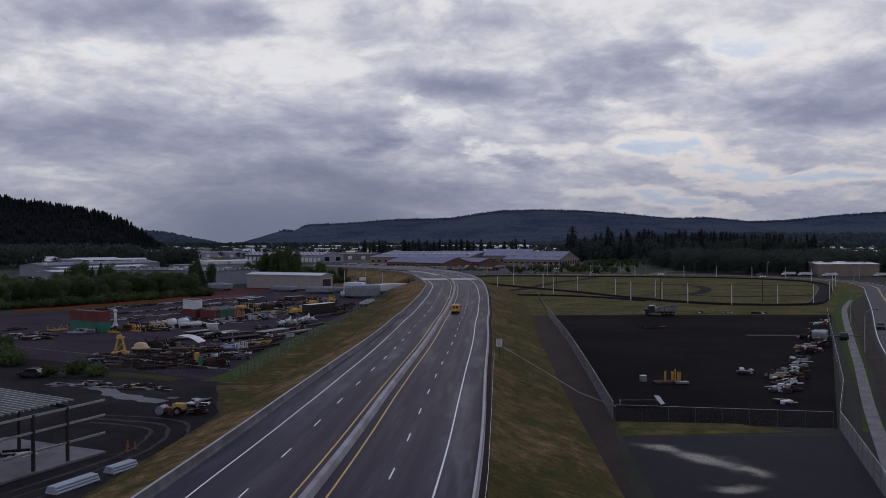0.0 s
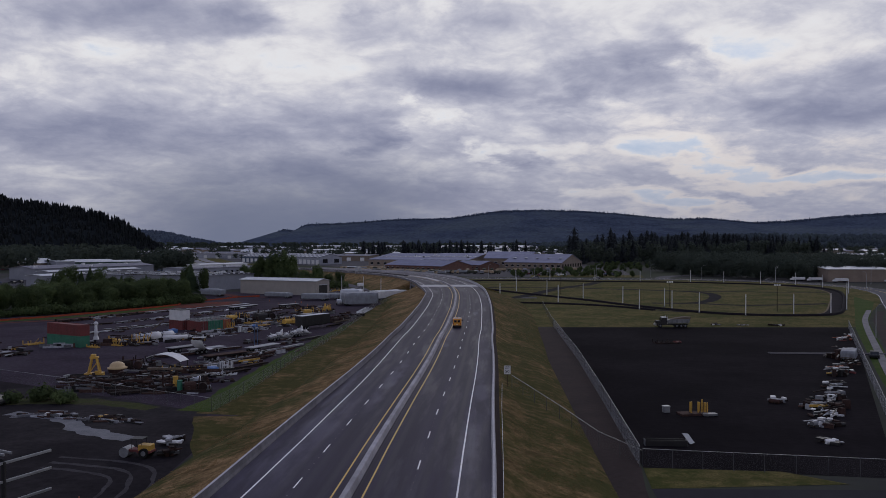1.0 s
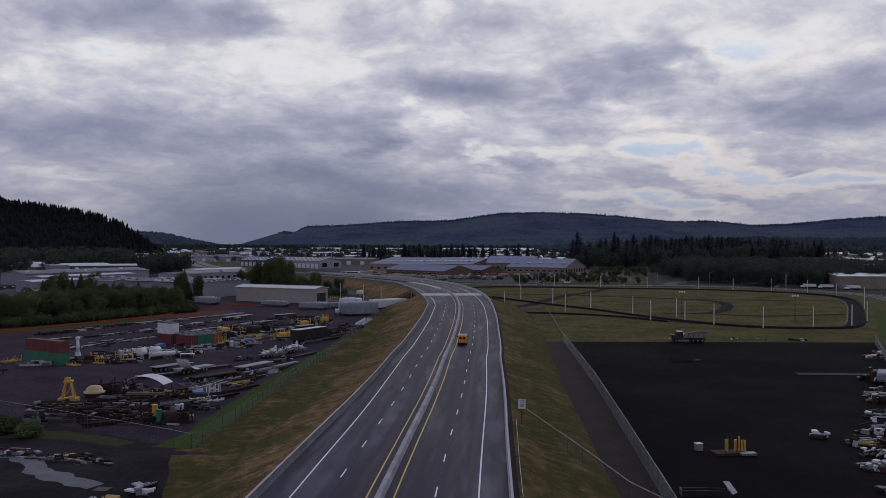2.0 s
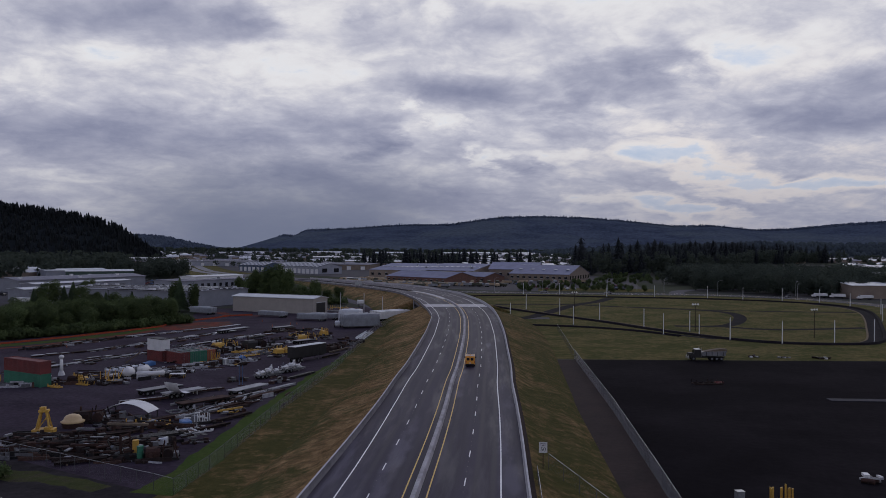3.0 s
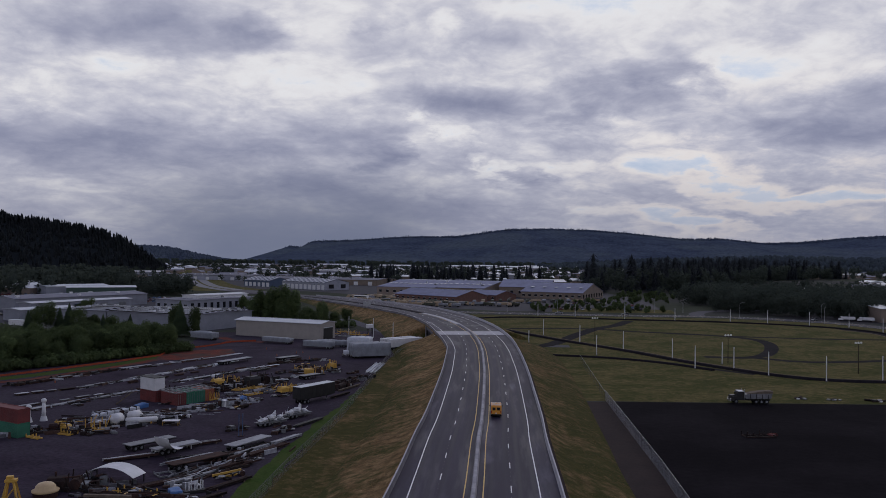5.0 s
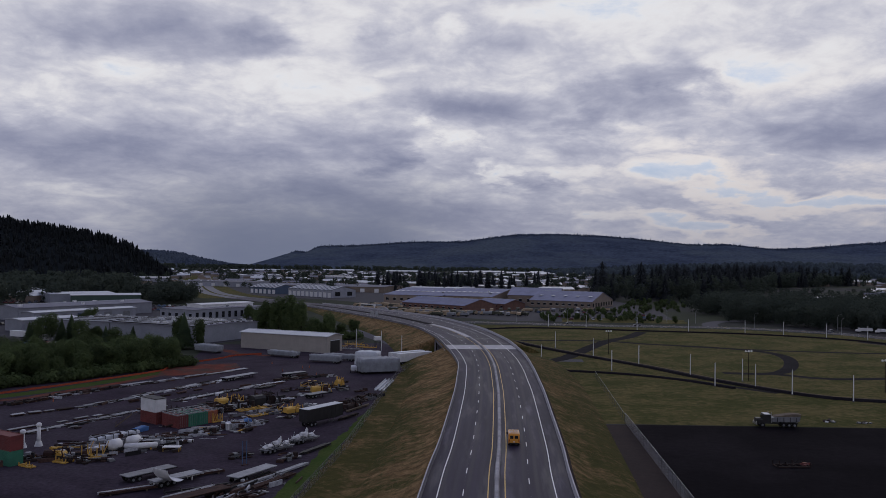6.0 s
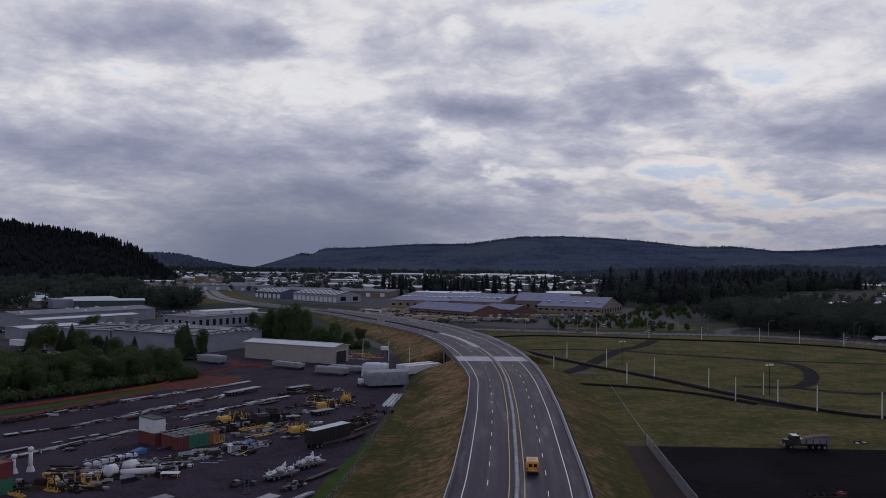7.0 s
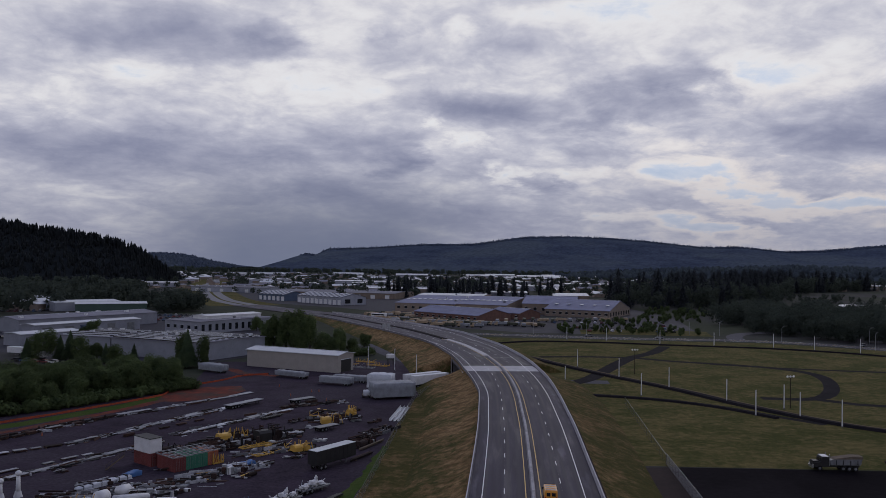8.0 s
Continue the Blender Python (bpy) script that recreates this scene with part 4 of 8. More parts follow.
def container(x, y, a, length, mat, label, z=0.02, group="shipping containers"):
    th = thing("shipping_container", rz(x, y, a, z), label, "container", group)
    L, W, H = length, 2.44, 2.59
    bm = bmesh.new()
    # corrugated long walls
    n = int(L / 0.28)
    for s in (-1, 1):
        prev = None
        for k in range(n * 2 + 1):
            xx = -L / 2 + 0.1 + (L - 0.2) * k / (2 * n)
            yy = s * (W / 2 - (0.0 if (k // 1) % 2 else 0.05))
            v = (bm.verts.new((xx, yy, 0.15)), bm.verts.new((xx, yy, H - 0.1)))
            if prev:
                bm.faces.new((prev[0], v[0], v[1], prev[1]))
            prev = v
    box(bm, (0, 0, H - 0.12), (L - 0.16, W - 0.12, 0.06))
    box(bm, (-L / 2 + 0.06, 0, H / 2), (0.06, W - 0.2, H - 0.3))
    part("wall", bm, mat, th)
    bm = bmesh.new()
    for sx in (-1, 1):
        for sy in (-1, 1):
            box(bm, (sx * (L / 2 - 0.08), sy * (W / 2 - 0.08), H / 2), (0.16, 0.16, H))
            
    for sy in (-1, 1):
        for zz in (0.08, H - 0.07):
            box(bm, (0, sy * (W / 2 - 0.06), zz), (L - 0.3, 0.12, 0.13))
    for sx in (-1, 1):
        for zz in (0.08, H - 0.07):
            box(bm, (sx * (L / 2 - 0.06), 0, zz), (0.12, W - 0.3, 0.13))
    part("frame", bm, mat, th)
    for s in (-1, 1):
        d = part("door", bmb(((L / 2 - 0.05, s * 0.56, H / 2), (0.05, 1.08, H - 0.28))), mat, th)
        bm = bmesh.new()
        for yy in (0.3, 0.8):
            rod(bm, (L / 2 + 0.0, s * yy, 0.2), (L / 2 + 0.0, s * yy, H - 0.2), 0.025, n=6)
        part("lock_rod", bm, "grey_steel", d)
    return th


def plate_stack(x, y, a, L, W, H, mat, rnd, label="flat stack of steel plates on timber bearers"):
    th = thing("plate_stack", rz(x, y, a), label, "steel plates", "rows of stacked steel")
    nb = max(2, int(L / 2.2))
    for k in range(nb):
        xx = -L / 2 + 0.4 + (L - 0.8) * k / (nb - 1)
        part("bearer", bmb(((xx, 0, 0.08), (0.16, W, 0.16))), "timber", th)
    layers = max(1, int(H / 0.14))
    for k in range(layers):
        bm = bmb(((rnd.uniform(-0.2, 0.2), rnd.uniform(-0.08, 0.08), 0.2 + 0.14 * k), (L * rnd.uniform(0.86, 1), W * rnd.uniform(0.85, 1), 0.11), rnd.uniform(-2, 2)))
        part("plate", bm, mat if k == layers - 1 else "rust_steel", th)
    return th


def bar_pile(x, y, a, L, W, n, mats, rnd, label, H=1.0, name="scrap_pile", cat="scrap metal"):
    """A heap of bars, beams and plates lying across one another."""
    th = thing(name, rz(x, y, a), label, cat, "heaps of scrap and stored steel")
    for k in range(n):
        mat = rnd.choice(mats)
        h = rnd.uniform(0.1, 1.0) ** 1.3 * H
        cx, cy = rnd.uniform(-L / 2, L / 2) * 0.8, rnd.uniform(-W / 2, W / 2) * 0.8
        kind = rnd.random()
        bm = bmesh.new()
        if kind < 0.32:
            ln = rnd.uniform(0.2, 0.65) * L
            d = Vector((1, rnd.uniform(-0.35, 0.35), rnd.uniform(-0.08, 0.08))).normalized() * ln / 2
            c = Vector((cx * 0.4, cy, max(h, 0.12)))
            beam(bm, c - d, c + d, rnd.uniform(0.1, 0.3), rnd.uniform(0.1, 0.3))
            part("beam", bm, mat, th)
        elif kind < 0.62:
            s = (rnd.uniform(0.5, 1.6), rnd.uniform(0.35, 1.0), rnd.uniform(0.06, 0.3))
            box(bm, (cx, cy, max(h, s[2] / 2)), s, rnd.uniform(0, 180))
            part("plate", bm, mat, th)
        elif kind < 0.955:
            s = (rnd.uniform(0.5, 1.4), rnd.uniform(0.5, 1.2), max(0.3, h))
            box(bm, (cx, cy, s[2] / 2), s, rnd.uniform(0, 180), taper=rnd.uniform(0.8, 1), bevel=0.04)
            part("casing", bm, mat, th)
        else:
            r = rnd.uniform(0.2, 0.4)
            ang = rnd.uniform(0, math.pi)
            d = Vector((math.cos(ang), math.sin(ang), 0)) * rnd.uniform(0.4, 1.2)
            rod(bm, Vector((cx, cy, r)) - d, Vector((cx, cy, r)) + d, r, n=10)
            part("drum", bm, mat, th)
    return th


def frame_work(x, y, a, L, W, H, mat, rnd, label, name="machine_skeleton", cat="steel frame", n=5):
    """An open welded frame: sills, posts, cross bars and braces."""
    th = thing(name, rz(x, y, a), label, cat, "stored machine frames")
    for s in (-1, 1):
        bm = bmesh.new()
        beam(bm, (-L / 2, s * W / 2, 0.15), (L / 2, s * W / 2, 0.15), 0.2, 0.24)
        part("sill", bm, mat, th)
    for k in range(n):
        xx = -L / 2 + L * k / (n - 1)
        bm = bmesh.new()
        beam(bm, (xx, -W / 2, 0.2), (xx, W / 2, 0.2), 0.14, 0.16)
        part("cross_bar", bm, mat, th)
        for s in (-1, 1):
            if rnd.random() < 0.7:
                h = H * rnd.uniform(0.5, 1)
                bm = bmesh.new()
                beam(bm, (xx, s * W / 2, 0.2), (xx, s * W / 2 + 0.01, h), 0.14, 0.14)
                part("post", bm, mat, th)
    for k in range(n - 1):
        if rnd.random() < 0.6:
            x0, x1 = -L / 2 + L * k / (n - 1), -L / 2 + L * (k + 1) / (n - 1)
            s = rnd.choice((-1, 1))
            bm = bmesh.new()
            beam(bm, (x0, s * W / 2, 0.25), (x1, s * W / 2, H * 0.75), 0.1, 0.1)
            part("brace", bm, mat, th)
    return th


def flat_trailer(x, y, a, L, label, deck="timber", frame_="black_steel", axles=2, W=2.5, h=1.1, group="trailers in the yard"):
    th = thing("flatbed_trailer", rz(x, y, a), label, "trailer", group)
    part("deck", bmb(((0, 0, h), (W, L, 0.14)), bevel=0.02), deck, th)
    for s in (-1, 1):
        bm = bmesh.new()
        beam(bm, (s * 0.5, -L / 2, h - 0.25), (s * 0.5, L / 2, h - 0.25), 0.14, 0.34)
        part("chassis_rail", bm, frame_, th)
    for k in range(axles):
        for s in (-1, 1):
            wheel(th, s * (W / 2 - 0.22), -L / 2 + 1.0 + 1.15 * k, 0.48, 0.3)
    for s in (-1, 1):
        bm = bmesh.new()
        beam(bm, (s * 0.6, L / 2 - 1.6, 0.0), (s * 0.6, L / 2 - 1.6, h - 0.2), 0.12, 0.12)
        part("landing_leg", bm, frame_, th)
    bm = bmesh.new()
    beam(bm, (0, L / 2 - 0.1, h - 0.3), (0, L / 2 + 1.0, 0.55), 0.14, 0.14)
    part("drawbar", bm, frame_, th)
    return th


def box_trailer(x, y, a, L, mat, roof, label, H=2.7, floor=1.15, W=2.55):
    th = thing("box_trailer", rz(x, y, a), label, "trailer", "trailers in the yard")
    part("body", bmb(((0, 0, floor + H / 2), (W, L, H)), bevel=0.05), mat, th)
    part("roof", bmb(((0, 0, floor + H + 0.03), (W - 0.05, L - 0.05, 0.06))), roof, th)
    bm = bmesh.new()
    n = int(L / 1.2)
    for k in range(n + 1):
        for s in (-1, 1):
            box(bm, (s * (W / 2 + 0.012), -L / 2 + 0.06 + (L - 0.12) * k / n, floor + H / 2), (0.025, 0.06, H - 0.1))
    part("side_rib", bm, mat, th)
    part("chassis", bmb(((0, 0, floor - 0.15), (1.2, L - 0.4, 0.3))), "black_steel", th)
    for k in range(2):
        for s in (-1, 1):
            wheel(th, s * (W / 2 - 0.2), -L / 2 + 1.3 + 1.2 * k, 0.5, 0.3)
    for s in (-1, 1):
        bm = bmesh.new()
        beam(bm, (s * 0.7, L / 2 - 2.4, 0.0), (s * 0.7, L / 2 - 2.4, floor), 0.14, 0.14)
        part("landing_leg", bm, "grey_steel", th)
        part("door", bmb(((s * 0.62, -L / 2 - 0.02, floor + H / 2), (1.2, 0.05, H - 0.1))), mat, th)
    return th


def draped(bm, L, W, H, seed, sag=0.5, z0=0.5):
    """A load under a slack cover: a rounded box with folds and dips."""
    nx, ny = 26, 12
    grid = []
    for i in range(nx + 1):
        row = []
        for j in range(ny + 1):
            u, v = i / nx * 2 - 1, j / ny * 2 - 1
            e = max(abs(u) ** 8, abs(v) ** 4)
            x, y = u * W / 2, v * L / 2
            z = H * (1 - e * 0.05) - sag * (0.5 + 0.5 * noise.noise(Vector((x * 0.8, y * 0.8, seed))))
            row.append((x, y, z, e))
        grid.append(row)
    top = [[bm.verts.new((x, y, z)) for x, y, z, e in r] for r in grid]
    for i in range(nx):
        for j in range(ny):
            bm.faces.new((top[i][j], top[i + 1][j], top[i + 1][j + 1], top[i][j + 1]))
    loop = [top[i][0] for i in range(nx + 1)] + [top[nx][j] for j in range(1, ny + 1)] + [top[i][ny] for i in range(nx - 1, -1, -1)] + [top[0][j] for j in range(ny - 1, 0, -1)]
    prev = loop
    for lev in (0.66, 0.33, 0.0):
        cur = []
        for k, v in enumerate(loop):
            f = 1 + 0.09 * noise.noise(Vector((v.co.x * 1.9, v.co.y * 1.9, lev * 2 + seed)))
            cur.append(bm.verts.new((v.co.x * f, v.co.y * f, z0 + (v.co.z - z0) * lev)))
        n = len(loop)
        for k in range(n):
            bm.faces.new((prev[k], cur[k], cur[(k + 1) % n], prev[(k + 1) % n]))
        prev = cur
    bmesh.ops.recalc_face_normals(bm, faces=bm.faces)


def tarped_trailer(x, y, a, L, H, label, mat="grey_tarp", W=2.7, seed=1):
    th = flat_trailer(x, y, a, L, label, axles=2, W=2.5, h=0.95)
    bm = bmesh.new()
    draped(bm, L * 0.98, W, H, seed, z0=0.75)
    part("tarpaulin", bm, mat, th, "slack " + mat.replace("_tarp", "") + " tarpaulin", smooth=True)
    return th


def chain_fence(pts, h=2.0, step=3.0, label="galvanised chain-link fence on steel posts", mesh="chain_link"):
    line = []
    for a, b in zip(pts, pts[1:]):
        a, b = Vector((*a, 0)) if len(a) == 2 else Vector(a), Vector((*b, 0)) if len(b) == 2 else Vector(b)
        n = max(1, round((b - a).length / step))
        line += [a.lerp(b, k / n) for k in range(n)]
    line.append(b)
    th = thing("chain_link_fence", Matrix(), label, "fence")
    shared = None
    for p in line:
        if shared is None:
            bm = bmesh.new()
            rod(bm, (0, 0, 0), (0, 0, h + 0.06), 0.032, n=6)
            ob = part("post", bm, "fence_steel", th)
            shared = ob.data
        else:
            ob = new("post", shared)
            ob.parent = th
        ob.location = p
    bm = bmesh.new()
    sweep(bm, line, [(-0.022, h - 0.022), (0.022, h - 0.022), (0.022, h + 0.022), (-0.022, h + 0.022)])
    part("top_rail", bm, "fence_steel" if mesh == "yard_link" else "galvanised", th)
    bm = bmesh.new()
    prev = None
    for p in line:
        pair = (bm.verts.new(p + Vector((0, 0, 0.05))), bm.verts.new(p + Vector((0, 0, h - 0.03))))
        if prev:
            bm.faces.new((prev[0], pair[0], pair[1], prev[1]))
        prev = pair
    part("wire_mesh", bm, mesh, th)
    return th


def chain_link_material(wire, tone=0.20):
    """Woven wire: an open diamond pattern, mostly holes."""
    m = bpy.data.materials.new("chain_link")
    m.use_nodes = True
    N, L = m.node_tree.nodes, m.node_tree.links
    b = N["Principled BSDF"]
    b.inputs["Base Color"].default_value = (tone * 0.5 if wire < 0.1 else tone, tone * 0.5 if wire < 0.1 else tone, tone * 0.55 if wire < 0.1 else tone * 1.1, 1)
    b.inputs["Roughness"].default_value, b.inputs["Metallic"].default_value = 0.5, 0.3
    out = N["Material Output"]
    geo = N.new("ShaderNodeNewGeometry")
    sep = N.new("ShaderNodeSeparateXYZ")
    L.new(geo.outputs["Position"], sep.inputs[0])

    def mt(op, a, c):
        n = N.new("ShaderNodeMath")
        n.operation = op
        for k, v in enumerate((a, c)):
            if isinstance(v, (int, float)):
                n.inputs[k].default_value = v
            elif v is not None:
                L.new(v, n.inputs[k])
        return n.outputs[0]

    hor = mt("ADD", sep.outputs[0], sep.outputs[1])
    wires = None
    for s in (1, -1):
        w = mt("FRACT", mt("MULTIPLY", mt("ADD", hor, mt("MULTIPLY", sep.outputs[2], s)), 12.0), None)
        w = mt("LESS_THAN", w, wire)
        wires = w if wires is None else mt("MAXIMUM", wires, w)
    tr = N.new("ShaderNodeBsdfTransparent")
    mx = N.new("ShaderNodeMixShader")
    L.new(wires, mx.inputs[0])
    L.new(tr.outputs[0], mx.inputs[1])
    L.new(b.outputs[0], mx.inputs[2])
    L.new(mx.outputs[0], out.inputs[0])
    return m


M["chain_link"] = chain_link_material(0.022, 0.24)
M["yard_link"] = chain_link_material(0.11, 0.24)
M["close_link"] = chain_link_material(0.26, 0.42)


# ---- the highway's things ----
def van(x, y, z, a):
    th = thing("van", pose(x, y, z, 0, 0, a), "bright orange-yellow service van with a beacon on its roof", "van")
    bm = bmesh.new()
    side_prism(bm, [(-2.7, 0.35), (2.6, 0.35), (2.68, 0.9), (2.0, 1.15), (1.35, 1.95), (1.0, 2.08), (-2.5, 2.08), (-2.66, 1.9), (-2.72, 0.6)], 1.92)
    bmesh.ops.bevel(bm, geom=bm.edges[:], offset=0.06, segments=2, affect="EDGES")
    part("body", bm, "van_orange", th, smooth=False)
    for s in (-1, 1):
        for yy in (-1.75, 1.7):
            wheel(th, s * 0.84, yy, 0.36, 0.24)
        part("rear_window", bmb(((s * 0.40, -2.705, 1.50), (0.56, 0.04, 0.52)), bevel=0.02), "glass", th)
        part("side_window", bmb(((s * 0.965, 0.95, 1.5), (0.03, 0.8, 0.5))), "glass", th)
        m = part("mirror", bmb(((s * 1.12, 1.45, 1.35), (0.22, 0.1, 0.32)), bevel=0.02), "dark", th)
        part("tail_light", bmb(((s * 0.84, -2.72, 0.95), (0.14, 0.05, 0.4))), "red_lens", th)
    part("rear_bumper", bmb(((0, -2.76, 0.46), (1.8, 0.16, 0.2)), bevel=0.03), "dark", th)
    part("windscreen", bmb(((0, 1.72, 1.58), (1.6, 0.05, 0.85)), bevel=0.01), "glass", th).location = (0, 0, 0)
    bm = bmesh.new()
    rod(bm, (0, -0.6, 2.08), (0, -0.6, 2.26), 0.12, 0.10, 10)
    part("beacon", bm, "amber", th)
    for yy in (-2.1, -1.1, 0.2):
        part("roof_bar", bmb(((0, yy, 2.13), (1.6, 0.06, 0.1))), "white_paint", th)
    part("number_plate", bmb(((0.0, -2.74, 0.72), (0.34, 0.03, 0.16))), "white_paint", th)
    part("rear_step", bmb(((0, -2.3, 0.36), (1.2, 0.5, 0.08))), "dark", th)
    return th


van(3.13, 204.1, 4.42, -2.6)


def text_mesh(body, size, mat, parent, m, name="lettering"):
    cu = bpy.data.curves.new(name, "FONT")
    cu.body, cu.size, cu.align_x, cu.align_y, cu.extrude = body, size, "CENTER", "CENTER", 0.004
    tmp = bpy.data.objects.new(name, cu)
    me = bpy.data.meshes.new_from_object(tmp)
    bpy.data.objects.remove(tmp)
    me.materials.append(M[mat])
    ob = new(name, me)
    ob.parent = parent
    ob.matrix_basis = m
    return ob


def speed_sign(x, y, z, a):
    th = thing("speed_limit_sign", pose(x, y, z, 0, 0, a), "white rectangular speed limit sign on a steel post", "road sign")
    part("post", bmb(((0, 0.04, 1.35), (0.09, 0.09, 2.7))), "rust_steel", th)
    p = part("panel", bmb(((0, 0, 2.35), (0.92, 0.03, 1.2)), bevel=0.008), "white_paint", th)
    text_mesh("SPEED", 0.24, "dark", p, pose(0, -0.02, 2.78, 90, 0, 0))
    text_mesh("LIMIT", 0.24, "dark", p, pose(0, -0.02, 2.56, 90, 0, 0))
    text_mesh("50", 0.62, "dark", p, pose(0, -0.02, 2.12, 90, 0, 0))
    return th


speed_sign(8.7, 126.5, 4.25, -4)


def guard_fence():
    """The low rail and wire fence just outside the barrier."""
    R = rights(ROAD)
    pts = []
    for yy in (36, 60, 84, 108, 126):
        i = at_y(yy)
        p = ROAD[i] + R[i] * 12.4
        pts.append((p.x, p.y, p.z - 0.35))
    return pts


chain_fence(guard_fence(), 1.2, 3.0, "low chain-link fence along the highway barrier")
chain_fence([(9.4, 127, 4.0), (14.5, 116, 2.0), (18, 108, 0.5), (21.5, 101.4, 0.0)], 1.8, 3.0, "chain-link fence running down the grassy bank")
chain_fence([(21.2, 101.4), (24.4, 139.3), (27.5, 179.2), (31.4, 246)], 2.3, 3.0, "tall close-woven chain-link fence beside the gravel lot", "close_link")
chain_fence([(31.4, 246.5), (37.0, 318)], 2.0, 4.0)
chain_fence([(21.5, 101.4), (46.5, 97)], 2.0, 3.0, "chain-link fence between gravel and paved lots")
chain_fence([(113.5, 241), (80.5, 168), (58, 118), (47.0, 96.5), (38.2, 70), (28, 40)], 2.3, 3.0, "tall close-woven chain-link fence beside the gravel lot", "close_link")
chain_fence([(-33.6, 129.6), (-32.4, 140), (-30.6, 179.5), (-27.8, 218), (-26.4, 273), (-24.8, 322), (-17, 349)], 2.0, 3.0, "chain-link fence along the foot of the highway bank", "yard_link")
chain_fence([(-33.6, 129.6), (-36.6, 131.6), (-59.4, 145.1), (-86, 160)], 2.0, 3.0, "chain-link fence across the storage yard")


# ---- track poles, lamps ----
def track_pole(x, y, h=7.0):
    th = thing("track_pole", rz(x, y, 0), "pale slender pole standing beside the oval dirt track", "pole", "poles round the oval track")
    bm = bmesh.new()
    rod(bm, (0, 0, 0), (0, 0, h), 0.17, 0.13, 8)
    part("shaft", bm, "white_paint", th)
    bm = bmesh.new()
    rod(bm, (0, 0, 0), (0, 0, 0.3), 0.3, 0.3, 8)
    part("footing", bm, "concrete", th)
    return th


first = track_pole(86.7, 289)
for x, y in ((35, 404), (46, 375), (45.2, 334), (57.8, 350), (68.5, 324), (69.8, 303.2), (81.8, 314.4), (80.6, 300.2), (98.8, 279.1), (115.4, 281.2), (129.9, 285.9),
             (143, 301.7), (169, 354), (186.6, 388), (194, 429.5), (193.3, 460), (178, 470), (161.5, 482), (145, 491), (116, 493), (91, 502), (66, 517), (45, 518), (23.3, 348.8)):
    copy_thing(first, rz(x, y))


def flood_pole(x, y, h=9.0):
    th = thing("floodlight_mast", rz(x, y, 20), "dark floodlight mast with three pale lamps", "floodlight", "floodlights over the track")
    bm = bmesh.new()
    rod(bm, (0, 0, 0), (0, 0, h), 0.14, 0.09, 8)
    part("mast", bm, "bark", th)
    bm = bmesh.new()
    beam(bm, (-1.2, 0, h - 0.1), (1.2, 0, h - 0.1), 0.1, 0.1)
    part("cross_arm", bm, "bark", th)
    for s in (-1, 0, 1):
        bm = bmesh.new()
        rod(bm, (s * 1.05, -0.1, h + 0.18), (s * 1.05, 0.35, h + 0.05), 0.34, 0.16, 10)
        part("lamp", bm, "lamp_glow", th)
    return th


f0 = flood_pole(84.2, 316)
for x, y in ((53.5, 384), (116, 296)):
    copy_thing(f0, rz(x, y, 20))


def street_lamp(x, y, a, h=8.8, arm=2.2):
    th = thing("street_lamp", rz(x, y, a), "grey steel street lamp with a curved arm", "street lamp", "street lamps along the side road")
    bm = bmesh.new()
    rod(bm, (0, 0, 0), (0, 0, h * 0.82), 0.11, 0.08, 8)
    part("column", bm, "galvanised", th)
    bm = bmesh.new()
    pts = [Vector((arm * (1 - math.cos(t)), 0, h * 0.82 + h * 0.18 * math.sin(t))) for t in np.linspace(0, math.pi / 2, 6)]
    for p, q in zip(pts, pts[1:]):
        rod(bm, p, q, 0.06, n=6)
    part("arm", bm, "galvanised", th)
    part("lamp_head", bmb(((arm + 0.3, 0, h - 0.03), (0.7, 0.28, 0.14)), bevel=0.03), "grey_steel", th)
    return th


s0 = street_lamp(161.8, 524, 0)
for x, y, a in ((206.3, 519, 20), (109.5, 219, -60), (83.8, 162, -60), (217.7, 432, 180), (138.6, 557, 0), (193, 486, 40), (100, 545, 0), (60, 548, 0), (122, 560, 180), (30, 553, 0), (240, 470, 0)):
    copy_thing(s0, rz(x, y, a))
for x, y in ((-27.2, 366.9), (-47.4, 392.6), (-36.5, 385.6)):
    th = thing("yard_light_pole", rz(x, y), "plain pale pole at the yard's edge", "pole")
    bm = bmesh.new()
    rod(bm, (0, 0, 0), (0, 0, 8.0), 0.13, 0.1, 8)
    part("shaft", bm, "white_paint", th)
    part("cap", bmb(((0, 0, 8.05), (0.24, 0.24, 0.1))), "grey_steel", th)

# ---- the storage yard ----
rnd = random.Random(7)
container(-88.0, 203.2, 150, 12.2, "green_paint", "weathered green steel shipping container, lower of two")
container(-88.0, 203.2, 150, 12.2, "red_paint", "faded red shipping container stacked on a green one", z=2.62)
U, V = Vector((0.6, 0.8, 0)), Vector((-0.8, 0.6, 0))
A = Vector((-65.6, 232.2, 0))
for k, (mat, lab) in enumerate((("red_paint", "dull red shipping container with small vents"), ("green_paint", "dark green shipping container in a row"), ("green_paint", "dark green shipping container in a row"), ("orange_paint", "rusty orange shipping container at the row's end"))):
    c = A + U * (1.25 + 2.5 * k) + V * 3.05
    container(c.x, c.y, -37, 6.1, mat, lab)
c = A + V * 10.2 + U * 0.6
container(c.x, c.y, -37, 6.1, "red_paint", "dull red shipping container under a site office")


